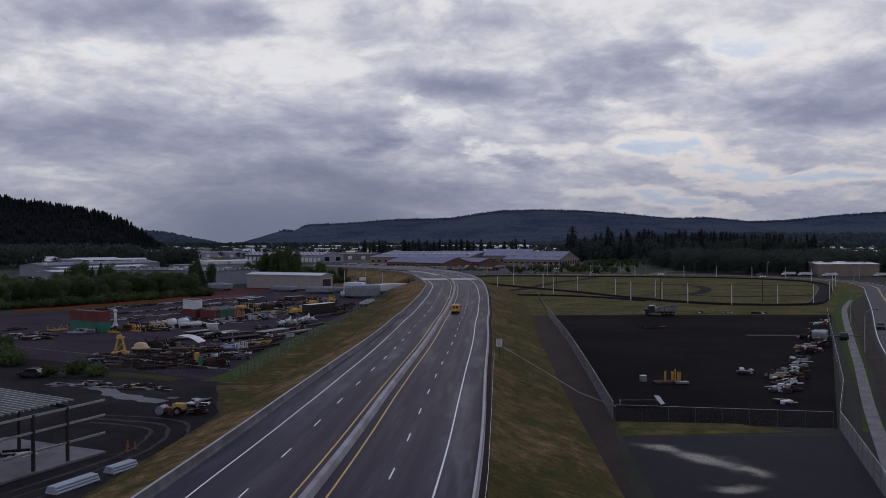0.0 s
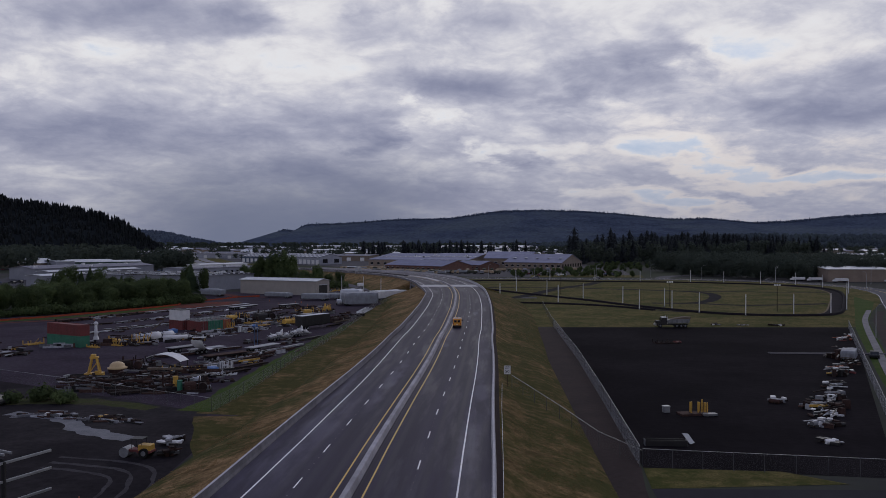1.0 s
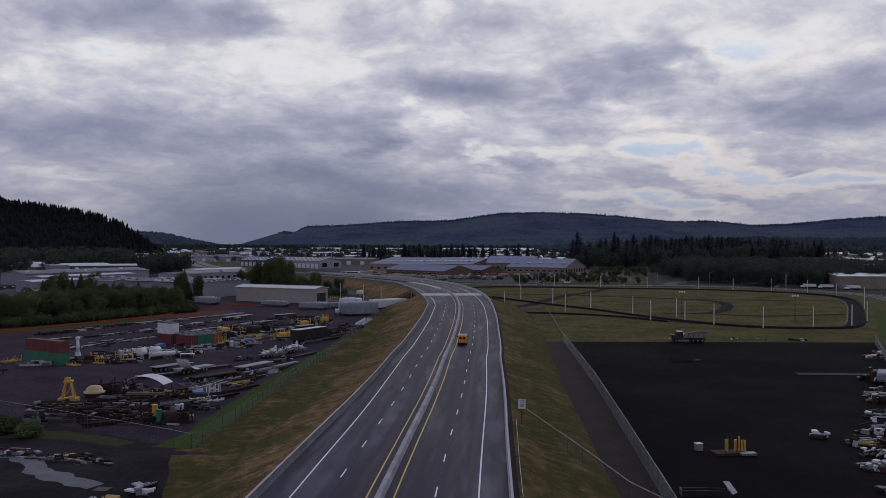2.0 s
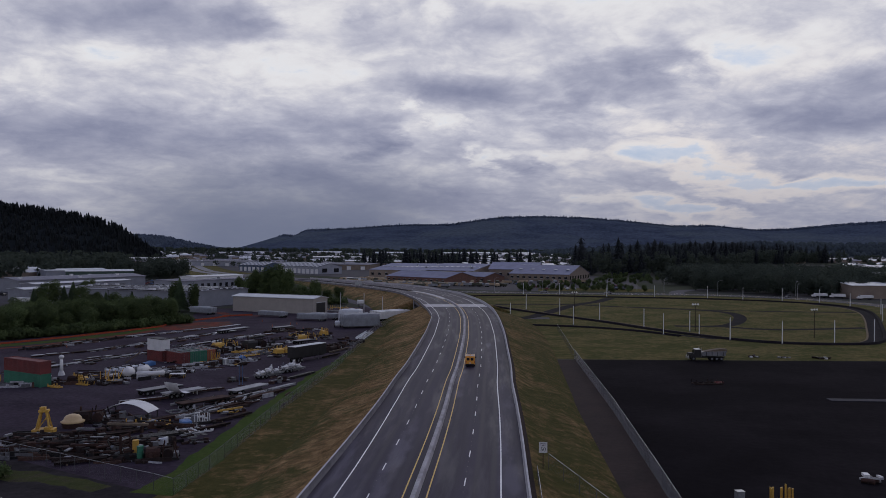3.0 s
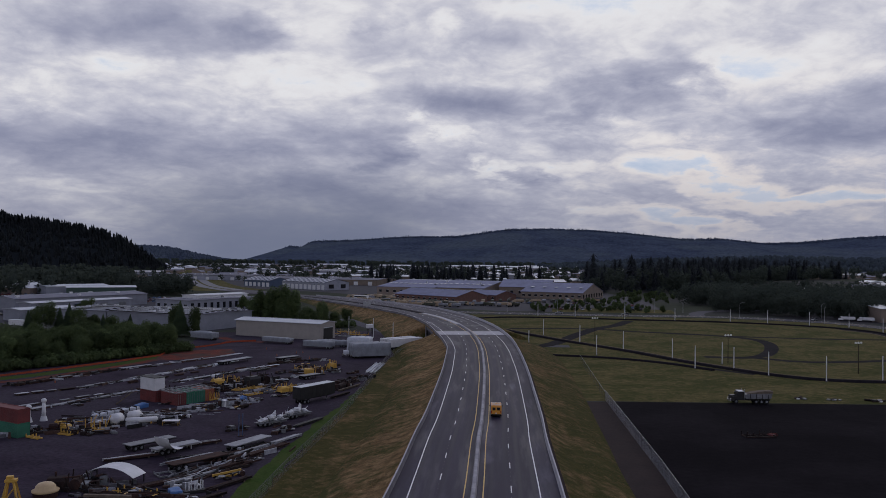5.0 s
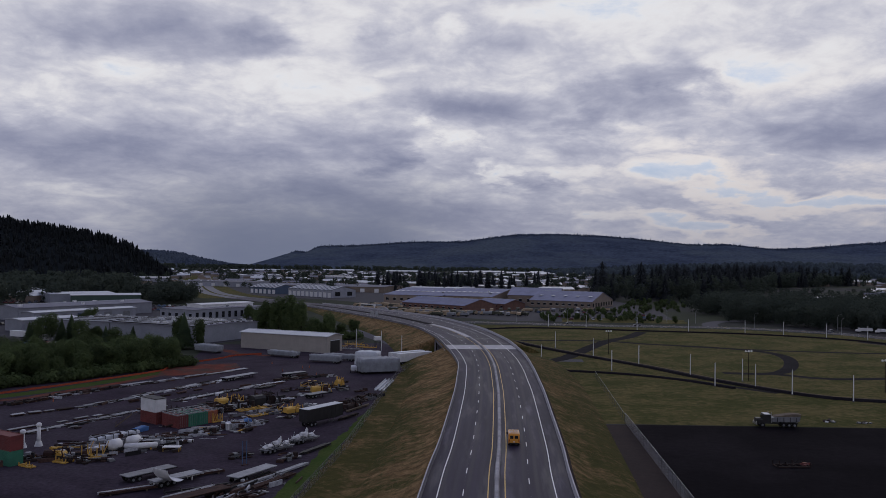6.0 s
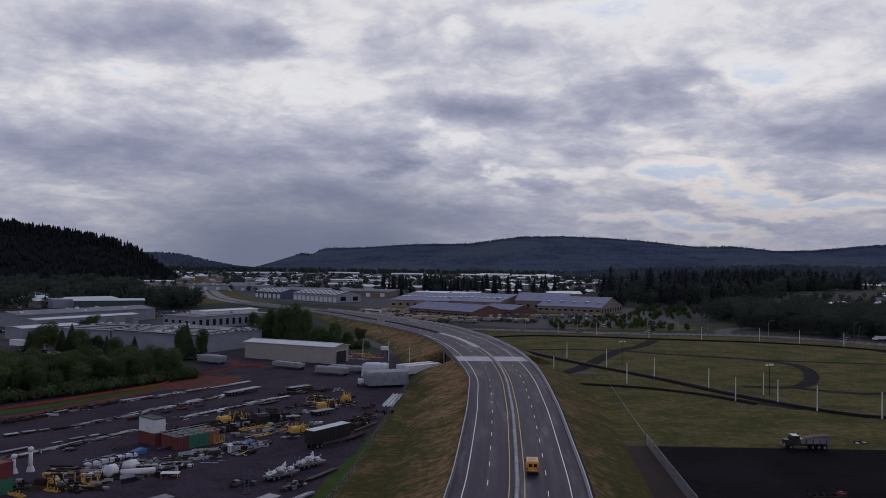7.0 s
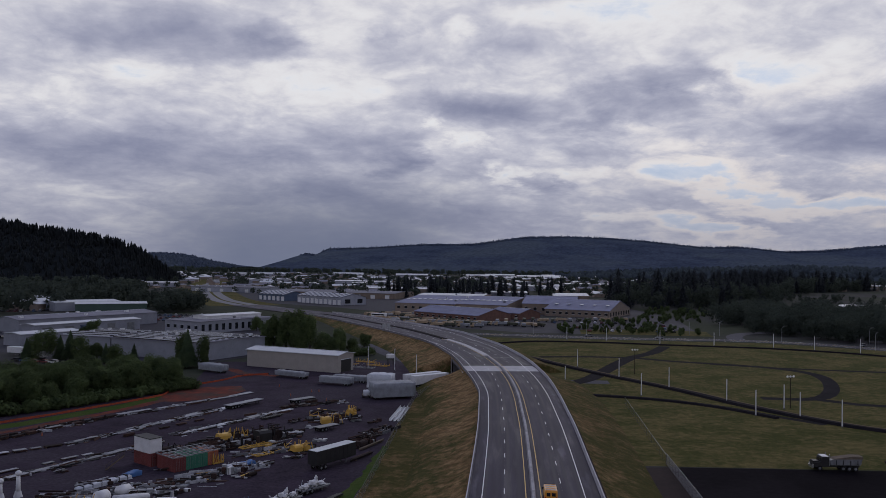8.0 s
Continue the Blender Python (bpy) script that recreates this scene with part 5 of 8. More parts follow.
def site_office(c, z):
    th = thing("site_office", rz(c.x, c.y, -37, z), "white flat-roofed site office on top of a container", "office cabin")
    part("body", bmb(((0, 0, 1.35), (5.6, 2.7, 2.8)), bevel=0.04), "white_paint", th)
    part("roof", bmb(((0, 0, 2.85), (5.8, 2.9, 0.12))), "dark", th)
    part("door", bmb(((2.62, 0.3, 1.05), (0.05, 0.9, 2.0))), "white_paint", th)
    for s in (-1, 1):
        part("window", bmb(((s * 1.4, -1.31, 1.6), (1.0, 0.05, 0.8))), "glass", th)
    return th


site_office(c, 2.62)


def outdoor_stair(x, y, a):
    th = thing("steel_stair", rz(x, y, a), "steep pale steel stair up to the site office", "stair")
    for s in (-1, 1):
        bm = bmesh.new()
        beam(bm, (0, s * 0.45, 0.05), (3.2, s * 0.45, 2.6), 0.06, 0.25)
        part("stringer", bm, "timber", th)
        bm = bmesh.new()
        beam(bm, (0, s * 0.45, 1.0), (3.2, s * 0.45, 3.55), 0.05, 0.05)
        for k in range(4):
            rod(bm, (3.2 * k / 3, s * 0.45, 2.6 * k / 3), (3.2 * k / 3, s * 0.45, 2.6 * k / 3 + 1), 0.025, n=5)
        part("handrail", bm, "timber", th)
    for k in range(13):
        part("tread", bmb(((0.12 + 3.1 * k / 13, 0, 0.16 + 2.5 * k / 13), (0.24, 0.86, 0.04))), "timber", th)
    return th


outdoor_stair(-79.4, 233.4, 8)


def lattice_roof(c, a):
    th = thing("lattice_canopy", rz(c.x, c.y, a, 0.0), "open grey steel lattice laid over the containers", "canopy")
    for k in range(9):
        bm = bmesh.new()
        beam(bm, (-5.2 + 1.3 * k, -3.0, 2.75), (-5.2 + 1.3 * k, 3.0, 2.95), 0.22, 0.14)
        part("rafter", bm, "grey_steel", th)
    for k in range(4):
        bm = bmesh.new()
        beam(bm, (-5.4, -3.0 + 2.0 * k, 2.86 + 0.07 * k), (5.4, -3.0 + 2.0 * k, 2.86 + 0.07 * k), 0.3, 0.1)
        part("purlin", bm, "grey_steel", th)
    return th


lattice_roof(A + U * 5.0 + V * 3.0, 53)

# rows of flat steel sheets on bearers


def steel_row(p0, p1, mats, width, seed, gap=0.25, lengths=(4.8, 6.0, 7.2, 9.6, 11.0), heights=(0.16, 0.16, 0.3), fill_=0.94):
    rn = random.Random(seed)
    a, b = Vector((*p0, 0)), Vector((*p1, 0))
    d = (b - a).normalized()
    ang = math.degrees(math.atan2(d.y, d.x))
    side = Vector((d.y, -d.x, 0))
    s, length = 0.0, (b - a).length
    while s < length:
        L = rn.choice(lengths)
        if rn.random() < fill_:
            c = a + d * (s + L / 2) + side * rn.uniform(-0.25, 0.25)
            plate_stack(c.x, c.y, ang + rn.uniform(-1.2, 1.2), L, width * rn.uniform(0.75, 1.0), rn.choice(heights), rn.choice(mats), rn)
        s += L + gap + rn.random() * 0.5


PALE_ROW = ("sheet_steel", "sheet_steel", "pale_roof", "grey_steel")
steel_row((-113.8, 256), (-101, 286), ("dark_rust", "rust_steel", "grey_steel", "dark_rust", "sheet_steel"), 1.5, 3, 0.4, (1.8, 2.4, 3.2, 4.5), (0.3, 0.5, 0.7))
steel_row((-116.6, 257.5), (-104, 283), ("dark_rust", "rust_steel", "dark_rust"), 1.4, 31, 0.6, (1.8, 2.4, 3.2), (0.3, 0.5))
steel_row((-100.5, 287), (-84.5, 311.5), PALE_ROW, 2.0, 5, 0.4)
steel_row((-107, 242.5), (-98, 253), ("grey_steel", "dark_rust", "sheet_steel"), 1.6, 41, 0.4, (2.4, 3.0, 4.0), (0.3, 0.45))
steel_row((-97, 253.5), (-76.5, 298.5), PALE_ROW, 2.1, 6)
steel_row((-90.5, 269), (-79.5, 298), ("dark_rust", "sheet_steel", "grey_steel"), 1.1, 16, 1.2, (3.0, 4.5, 6.0))
steel_row((-98, 218), (-82, 250.5), PALE_ROW, 2.1, 7)
steel_row((-99, 227), (-87, 247), ("dark_rust", "grey_steel", "sheet_steel"), 1.2, 17, 1.0, (2.4, 3.6, 6.0))
steel_row((-81.5, 251), (-78, 258), ("rust_steel", "dark_rust"), 1.8, 19, 0.5, (3.0, 4.5), (0.4, 0.6))
steel_row((-76.8, 266), (-59.5, 297), PALE_ROW, 2.3, 8)
steel_row((-73.6, 270), (-64, 288), ("sheet_steel", "grey_steel"), 1.3, 18, 2.4)
steel_row((-79.8, 318.9), (-75.2, 328.9), ("sheet_steel",), 2.2, 9)
steel_row((-60, 300), (-53, 314), ("dark_rust", "black_steel", "dark_rust"), 1.8, 10, 0.5, (2.4, 4.0), (0.4, 0.8))
steel_row((-88, 262), (-76, 285), ("dark_rust", "rust_steel"), 1.2, 12, 2.5, (1.8, 3.0), (0.4, 0.7), 0.6)

flat_trailer(-71.8, 304.5, -27.5, 13.5, "long grey flatbed trailer in the storage yard", "sheet_steel", axles=3)
flat_trailer(-52, 191, -38, 8.5, "pale flatbed trailer carrying a curved steel plate", "sheet_steel", "white_paint", axles=3)
flat_trailer(-57.5, 194, -36, 9.0, "low flatbed trailer with worn timber deck", "grey_steel")
flat_trailer(-45.5, 182, -40, 10.0, "flat steel deck with dark stakes", "rust_steel")
flat_trailer(-40.6, 195, -28, 9.5, "narrow pale trailer at the yard's fence", "sheet_steel", "grey_steel")
flat_trailer(-43.5, 274, -38, 6.5, "small plant trailer with steel deck", "grey_steel")
flat_trailer(-57.0, 312, -40, 8.0, "flat trailer with a pale cab guard", "grey_steel")


def curved_plate(x, y, a):
    th = thing("curved_plate", rz(x, y, a, 1.17), "big curved pale steel plate resting on a trailer", "steel plate")
    bm = bmesh.new()
    arc_sheet(bm, [(2.6 * math.sin(t), 2.64 - 2.6 * math.cos(t)) for t in np.linspace(radians(-80), radians(15), 15)], 3.4, 0.05)
    part("plate", bm, "white_paint", th)
    return th


curved_plate(-51.6, 188.5, 60)


def arched_panel(x, y, a):
    th = thing("arched_canopy", rz(x, y, a), "pale arched sheet-metal canopy on dark posts", "canopy")
    bm = bmesh.new()
    arc_sheet(bm, [(7.0 * math.sin(t), 7.0 * math.cos(t) - 4.5) for t in np.linspace(-0.62, 0.62, 13)], 3.2, 0.06)
    part("sheet", bm, "white_paint", th)
    for sx in (-3.9, 3.9):
        for sy in (-1.4, 1.4):
            bm = bmesh.new()
            beam(bm, (sx, sy, 0), (sx, sy, 1.25), 0.14, 0.14)
            part("post", bm, "black_steel", th)
    return th


arched_panel(-54.6, 172.0, -12)


def yellow_rig(x, y, a):
    th = thing("machine_pedestal", rz(x, y, a), "tall yellow steel machine pedestal with braces", "machine part")
    part("base", bmb(((0, 0, 0.5), (4.2, 2.6, 0.9)), ((0.9, -0.5, 1.1), (1.4, 1.0, 0.6)), bevel=0.05), "machine_yellow", th)
    for s in (-1, 1):
        for q in (-1, 1):
            bm = bmesh.new()
            beam(bm, (s * 1.3, q * 0.9, 0.9), (s * 0.55, q * 0.45, 4.4), 0.3, 0.3)
            part("leg", bm, "machine_yellow", th)
    part("head", bmb(((0, 0, 4.6), (1.9, 1.4, 0.5)), ((-0.2, 0, 5.1), (1.1, 0.9, 0.6)), bevel=0.05), "machine_yellow", th)
    bm = bmesh.new()
    beam(bm, (-1.0, -0.7, 1.0), (0.7, -0.7, 3.4), 0.2, 0.2)
    part("brace", bm, "machine_yellow", th)
    return th


yellow_rig(-63.4, 160.0, 10).scale = (0.75, 0.75, 0.75)


def domed_vessel(x, y, a):
    th = thing("tank_end", rz(x, y, a), "cream domed steel tank end on a plinth", "tank end")
    bm = bmesh.new()
    prof = [(2.15, 1.0), (2.25, 1.25), (1.75, 1.45), (1.6, 2.0), (1.2, 2.4), (0.6, 2.6), (0.02, 2.66)]
    rings = [[bm.verts.new((r * math.cos(2 * math.pi * k / 24), r * math.sin(2 * math.pi * k / 24), z)) for k in range(24)] for r, z in prof]
    for p, q in zip(rings, rings[1:]):
        for k in range(24):
            bm.faces.new((p[k], p[(k + 1) % 24], q[(k + 1) % 24], q[k]))
    part("dome", bm, "cream", th, smooth=True)
    bm = bmesh.new()
    rod(bm, (0, 0, 0), (0, 0, 1.0), 1.9, 2.1, 20)
    part("plinth", bm, "rust_steel", th)
    return th


M["cream"] = material("cream", (0.50, 0.37, 0.20), (0.43, 0.31, 0.17), 0.5, scale=0.8, fine=0.1)
domed_vessel(-61.0, 164.4, 0).scale = (0.8, 0.8, 0.78)


def vent_stack(x, y, h=4.4):
    th = thing("ventilation_pipe", rz(x, y), "white steel vent pipe with a rounded head", "vent pipe")
    bm = bmesh.new()
    rod(bm, (0, 0, 0), (0, 0, h - 0.5), 0.42, 0.3, 14)
    part("pipe", bm, "white_paint", th, smooth=True)
    bm = bmesh.new()
    blob(bm, (0, 0, h - 0.4), (0.55, 0.55, 0.5), 1, 0.02)
    part("head", bm, "white_paint", th, smooth=True)
    bm = bmesh.new()
    rod(bm, (0, 0, 0), (0, 0, 0.9), 0.75, 0.5, 14)
    part("base", bm, "white_paint", th)
    return th


vent_stack(-86.4, 214.8)
vent_stack(-88.6, 213.2, 3.4)

YARD_DARK = ("rust_steel", "black_steel", "dark_rust", "dark_rust", "rust_steel", "grey_steel", "dark_rust")
YARD_PALE = ("white_paint", "grey_steel", "sheet_steel", "rust_steel", "galvanised", "dark_rust", "sheet_steel")
YARD_MIX = ("rust_steel", "machine_yellow", "grey_steel", "dark_rust", "black_steel", "sheet_steel", "dark_rust")
PILES = [
    # x, y, turn, length, width, pieces, mix, height
    (-56, 155, 20, 8, 4, 24, "d", 1.9), (-49, 151, 10, 9, 4, 26, "d", 1.8), (-42.5, 151, 30, 6, 4, 22, "m", 1.8), (-52, 163, 5, 9, 4, 22, "d", 1.2),
    (-47.5, 164, -10, 8, 3, 16, "m", 1.0), (-43.5, 170, 40, 6, 3, 16, "p", 1.2), (-57, 170, 60, 6, 3, 18, "d", 1.8), (-64, 154, 15, 7, 3, 14, "d", 1.2),
    (-78, 206, -25, 8, 4, 20, "m", 1.1), (-73.5, 203.5, -20, 6, 3, 14, "d", 0.9), (-80, 214, 20, 7, 4, 20, "m", 1.3), (-73, 212, 15, 6, 3, 18, "p", 1.0),
    (-67, 217, 25, 9, 3, 26, "p", 1.1), (-61.5, 219, 25, 7, 3, 22, "p", 1.1), (-58, 228, 30, 7, 3, 22, "m", 1.4), (-63, 224, 20, 8, 3, 16, "d", 0.7),
    (-54.5, 234, 35, 6, 3.4, 22, "p", 1.4), (-50.5, 239, 50, 6, 3, 16, "p", 0.8), (-76, 223, 30, 10, 2.6, 20, "p", 1.0), (-97, 197, 50, 6, 3, 12, "m", 1.2),
    (-101, 190, 40, 7, 3, 14, "p", 0.8), (-92, 186, 35, 8, 3, 16, "d", 0.8), (-46, 208, 52, 5, 3, 10, "d", 1.0), (-37.5, 207, 60, 6, 3, 18, "d", 1.1),
    (-42.5, 165, 50, 5, 2.5, 12, "d", 0.9), (-37.8, 183, 62, 9, 2, 14, "d", 0.8), (-38.5, 175, 60, 8, 2.2, 12, "m", 0.9), (-62, 252, 45, 8, 4, 18, "d", 1.5),
    (-56, 262, 50, 9, 4, 22, "d", 1.7), (-60, 270, 45, 8, 3, 14, "d", 1.4), (-34, 262, 66, 10, 2.6, 20, "d", 1.2), (-32.5, 272, 68, 10, 2.2, 14, "d", 0.9),
    (-41.5, 292, 20, 7, 4, 18, "m", 1.0), (-50, 270, 50, 6, 3, 10, "p", 0.6), (-96, 176, 30, 8, 3, 12, "d", 0.7), (-108, 205, 45, 8, 3, 10, "d", 0.8),
    (-84, 206, -28, 5, 3, 12, "m", 0.9), (-70, 204, 20, 5, 3, 12, "d", 0.7), (-69, 222, 25, 9, 2, 14, "p", 0.9), (-52, 230, 40, 5, 3, 12, "m", 0.9), (-45.5, 246, 45, 6, 3, 14, "m", 0.8),
    (-66.5, 256, 45, 7, 3, 16, "d", 1.6), (-51, 256, 40, 8, 3, 16, "m", 1.4), (-43, 262, 35, 5, 3, 10, "p", 0.6), (-46, 294, 15, 6, 3, 14, "m", 1.6), (-38, 286, 20, 5, 3, 12, "d", 0.8),
    (-58, 150.5, 15, 8, 4, 26, "d", 1.5), (-51, 147.5, 5, 8, 4, 28, "d", 1.5), (-45, 145.5, 20, 7, 4, 26, "d", 1.3), (-41, 147, 60, 5, 4, 16, "d", 1.5),
    (-57, 275, 60, 5, 3, 9, "d", 1.2), (-53, 283, 50, 5, 3, 9, "d", 1.0), (-48, 276, 40, 4, 2, 8, "p", 0.5), (-66, 249, 55, 5, 3, 10, "d", 1.1), (-71, 245, 60, 5, 2, 8, "m", 0.8), (-40, 300, 20, 4, 3, 8, "d", 0.8),
    (-33, 284, 68, 6, 2, 8, "d", 0.8), (-45, 311, 40, 4, 2, 8, "p", 0.6), (-87, 231, 60, 4, 2, 7, "d", 0.7), (-50, 296, 20, 5, 3, 10, "m", 1.2), (-68, 234, 30, 5, 2, 7, "d", 0.6),
    (-62, 148.5, 20, 6, 3, 14, "d", 1.3), (-39, 155, 40, 5, 3, 14, "d", 1.4), (-47, 146.5, 10, 8, 2.5, 16, "d", 1.5), (-54, 147.5, 15, 7, 3, 16, "d", 1.4),
    (-55, 127, -5, 8, 2, 16, "p", 0.6), (-46.5, 124.5, -12, 7, 2, 12, "m", 0.6), (-33, 112, 60, 5, 2, 12, "p", 0.8),
]
LABELS = {"d": "dark heap of rusty steel beams, plates and drums", "p": "heap of pale and silvery scrap metal pieces", "m": "mixed heap of yellow, rusty and grey machine parts"}
for x, y, a, L, W, n, k, H in PILES:
    bar_pile(x, y, a, L, W, n, {"d": YARD_DARK, "p": YARD_PALE, "m": YARD_MIX}[k], rnd, LABELS[k], H)
for x, y, a, L, W, H, mat, lab in (
        (-63.5, 264.5, 45, 6, 2.5, 2.2, "machine_yellow", "yellow steel conveyor frame lying in the yard"), (-55.5, 256, 48, 9, 1.6, 0.7, "machine_yellow", "long low yellow steel beam frame"),
        (-47, 254, 40, 7, 3, 2.0, "machine_yellow", "yellow welded machine frame with braces"), (-52, 248.5, 50, 6, 1.5, 0.6, "machine_yellow", "low yellow beam frame on the gravel"),
        (-46, 290.5, 15, 9, 3, 1.8, "machine_yellow", "yellow latticed machine frame near the trailers"), (-60.3, 240.5, 53, 2.5, 2, 2.4, "machine_yellow", "yellow rack standing by the containers"),
        (-76, 203, -20, 3, 1.8, 1.3, "machine_yellow", "small yellow trestle among scrap"), (-80.5, 199.5, -28, 3.4, 0.8, 0.8, "machine_yellow", "low yellow steel trough"),
        (-49.5, 165.5, -15, 7, 1.4, 1.2, "machine_yellow", "long yellow gantry beam on dark scrap"), (-47, 187, 35, 10, 2.2, 0.8, "black_steel", "dark stake-sided steel rack"),
        (-46, 178, 38, 9, 2.5, 0.9, "grey_steel", "pale steel ladder frame on the ground"), (-41, 162, 40, 4.5, 3.5, 0.6, "white_paint", "white perforated steel grid panel"),
        (-54, 236, 30, 4, 2, 1.8, "galvanised", "silvery tangle of galvanised steel trusses"), (-72, 208, 62, 5, 2.5, 3.4, "machine_yellow", "tall yellow stair frame by a white tank"),
        (-97, 205, 60, 4, 2, 1.5, "machine_yellow", "yellow machine frame beside the containers"), (-58.5, 266, 45, 10, 2.5, 2.2, "black_steel", "dark steel rack frame in the yard")):
    frame_work(x, y, a, L, W, H, mat, rnd, lab)


posts = thing("steel_posts", rz(-44, 203, 30), "pair of tall narrow blue steel posts", "posts")
for sx in (-0.35, 0.35):
    bm = bmesh.new()
    rod(bm, (sx, 0, 0.1), (sx, 0, 4.2), 0.07, n=6)
    part("post", bm, "blue_paint", posts)
part("base", bmb(((0, 0, 0.06), (1.2, 0.6, 0.12))), "rust_steel", posts)


def beam_bundle(x, y, a, L, n, mat, rn, label="bundle of long steel beams lying on bearers"):
    th = thing("beam_bundle", rz(x, y, a), label, "steel beams", "bundles of stored beams")
    for s in (-1, 1):
        part("bearer", bmb(((s * L * 0.3, 0, 0.1), (0.2, n * 0.32, 0.2))), "timber", th)
    for k in range(n):
        ln = L * rn.uniform(0.75, 1.0)
        yy = (k - (n - 1) / 2) * 0.34
        bm = bmesh.new()
        c = rn.uniform(-0.5, 0.5)
        # an I-section
        box(bm, (c, yy, 0.24), (ln, 0.24, 0.04))
        box(bm, (c, yy, 0.52), (ln, 0.24, 0.04))
        box(bm, (c, yy, 0.38), (ln, 0.05, 0.26))
        part("beam", bm, mat if rn.random() < 0.7 else "rust_steel", th)
    return th


BUNDLES = [(-53, 158, 35, 9, 5, "dark_rust"), (-46, 157, 38, 9, 6, "black_steel"), (-44, 174, 55, 10, 5, "sheet_steel"), (-41, 180, 57, 11, 4, "rust_steel"), (-49, 196, 38, 8, 4, "grey_steel"),
           (-36.5, 192, 64, 11, 4, "rust_steel"), (-35, 200, 64, 9, 3, "sheet_steel"), (-57.5, 185.5, 36, 9, 5, "sheet_steel"), (-60, 158, 20, 8, 5, "dark_rust"), (-33.5, 215, 66, 10, 3, "black_steel"),
           (-31.5, 247, 66, 9, 3, "dark_rust"), (-30.5, 258, 68, 12, 2, "timber"), (-50, 143.5, 28, 7, 4, "dark_rust"), (-60, 288, 62, 8, 4, "black_steel"), (-48, 184.5, 52, 10, 3, "sheet_steel"), (-37.5, 171, 60, 9, 3, "dark_rust"), (-47.5, 171, 50, 9, 4, "dark_rust"), (-42.5, 187.5, 58, 10, 3, "rust_steel"), (-39.5, 191.5, 60, 10, 3, "sheet_steel"), (-38.5, 164, 55, 7, 3, "dark_rust")]
for x, y, a, L, n, mat in BUNDLES:
    beam_bundle(x, y, a, L, n, mat, rnd)


def white_tank(x, y, a, L, r, label):
    th = thing("storage_tank", rz(x, y, a), label, "tank")
    bm = bmesh.new()
    rod(bm, (-L / 2, 0, r + 0.2), (L / 2, 0, r + 0.2), r, n=18)
    bmesh.ops.bevel(bm, geom=[e for e in bm.edges if len(e.link_faces) == 2 and any(len(f.verts) > 4 for f in e.link_faces)], offset=r * 0.3, segments=2, affect="EDGES")
    part("shell", bm, "white_paint", th, smooth=True)
    for s in (-1, 1):
        part("saddle", bmb(((s * L * 0.3, 0, 0.25), (0.3, r * 1.6, 0.5))), "machine_yellow", th)
    return th


white_tank(-70.5, 211.5, 60, 2.6, 1.05, "upright white tank body among scrap")
white_tank(-66.2, 213.2, 20, 6.0, 0.55, "long white pipe section with yellow bands")
white_tank(-106, 178, 20, 6.0, 1.6, "white cylindrical tank under the trees")
white_tank(-113, 184, 30, 3.5, 1.0, "small white cylindrical tank in the yard")


def steel_table(x, y, a, L=3.2, W=1.6, H=0.9):
    th = thing("work_table", rz(x, y, a), "pale steel work table with yellow legs", "table")
    part("top", bmb(((0, 0, H), (L, W, 0.08))), "white_paint", th)
    for s in (-1, 1):
        for q in (-1, 1):
            part("leg", bmb(((s * (L / 2 - 0.15), q * (W / 2 - 0.15), H / 2), (0.1, 0.1, H))), "machine_yellow", th)
    return th


steel_table(-60.0, 212.2, 5)


def boat(x, y, a, L, label, seed):
    th = flat_trailer(x, y, a, L, label, "grey_steel", "galvanised", axles=2, W=2.2, h=0.8)
    th.name = "loaded_trailer"
    bm = bmesh.new()
    for k, (yy, r, h) in enumerate(((-L * 0.32, (0.6, 0.8, 0.45), 1.25), (L * 0.02, (0.7, 1.0, 0.55), 1.35), (L * 0.3, (0.55, 0.7, 0.4), 1.2), (L * 0.12, (0.3, 0.35, 0.6), 1.9))):
        blob(bm, (0.1 * (-1) ** k, yy, h), r, seed + k, 0.9, 3)
    part("wrapped_load", bm, "white_paint", th, "white sheet-wrapped machinery", smooth=True)
    rn = random.Random(seed)
    for k in range(16):
        bm = bmesh.new()
        p = Vector((rn.uniform(-0.9, 0.9), rn.uniform(-L / 2, L / 2), rn.uniform(0.95, 1.2)))
        beam(bm, p, p + Vector((rn.uniform(-0.6, 0.6), rn.uniform(-1.4, 1.4), rn.uniform(0, 1.0))), 0.1, 0.1)
        part("strut", bm, rn.choice(("white_paint", "galvanised", "black_steel")), th)
    return th


boat(-40.6, 213.5, -36, 7.0, "trailer loaded with white wrapped machinery", 2)
boat(-37.0, 221.5, -36, 6.5, "trailer loaded with white pumps and struts", 5)
box_trailer(-36.6, 240.3, -33, 11.5, "black_steel", "pale_roof", "black box trailer with a pale roof")
tarped_trailer(-70.5, 361, 62, 13.5, 2.6, "long trailer under a grey tarpaulin", seed=3)
tarped_trailer(-52.5, 346.0, 70, 12.0, 3.1, "trailer with a bulky load under grey tarpaulin", seed=5)
tarped_trailer(-48.5, 352.5, 72, 12.5, 2.7, "trailer under a slack grey tarpaulin", seed=8)
tarped_trailer(-101.5, 372, 60, 12.0, 3.4, "grey covered vessel-shaped load on a trailer", seed=9, W=3.6)
tarped_trailer(-31.8, 322.0, -68, 13.0, 5.2, "very bulky machine load under a grey tarpaulin", seed=11, W=6.0)
tarped_trailer(-36.8, 338.5, 80, 8.0, 5.4, "tall machine wrapped in white sheeting", "white_tarp", W=5.0, seed=13)
tarped_trailer(-39.6, 322, 10, 2.8, 2.4, "small load wrapped in white sheeting", "white_tarp", W=1.8, seed=15)
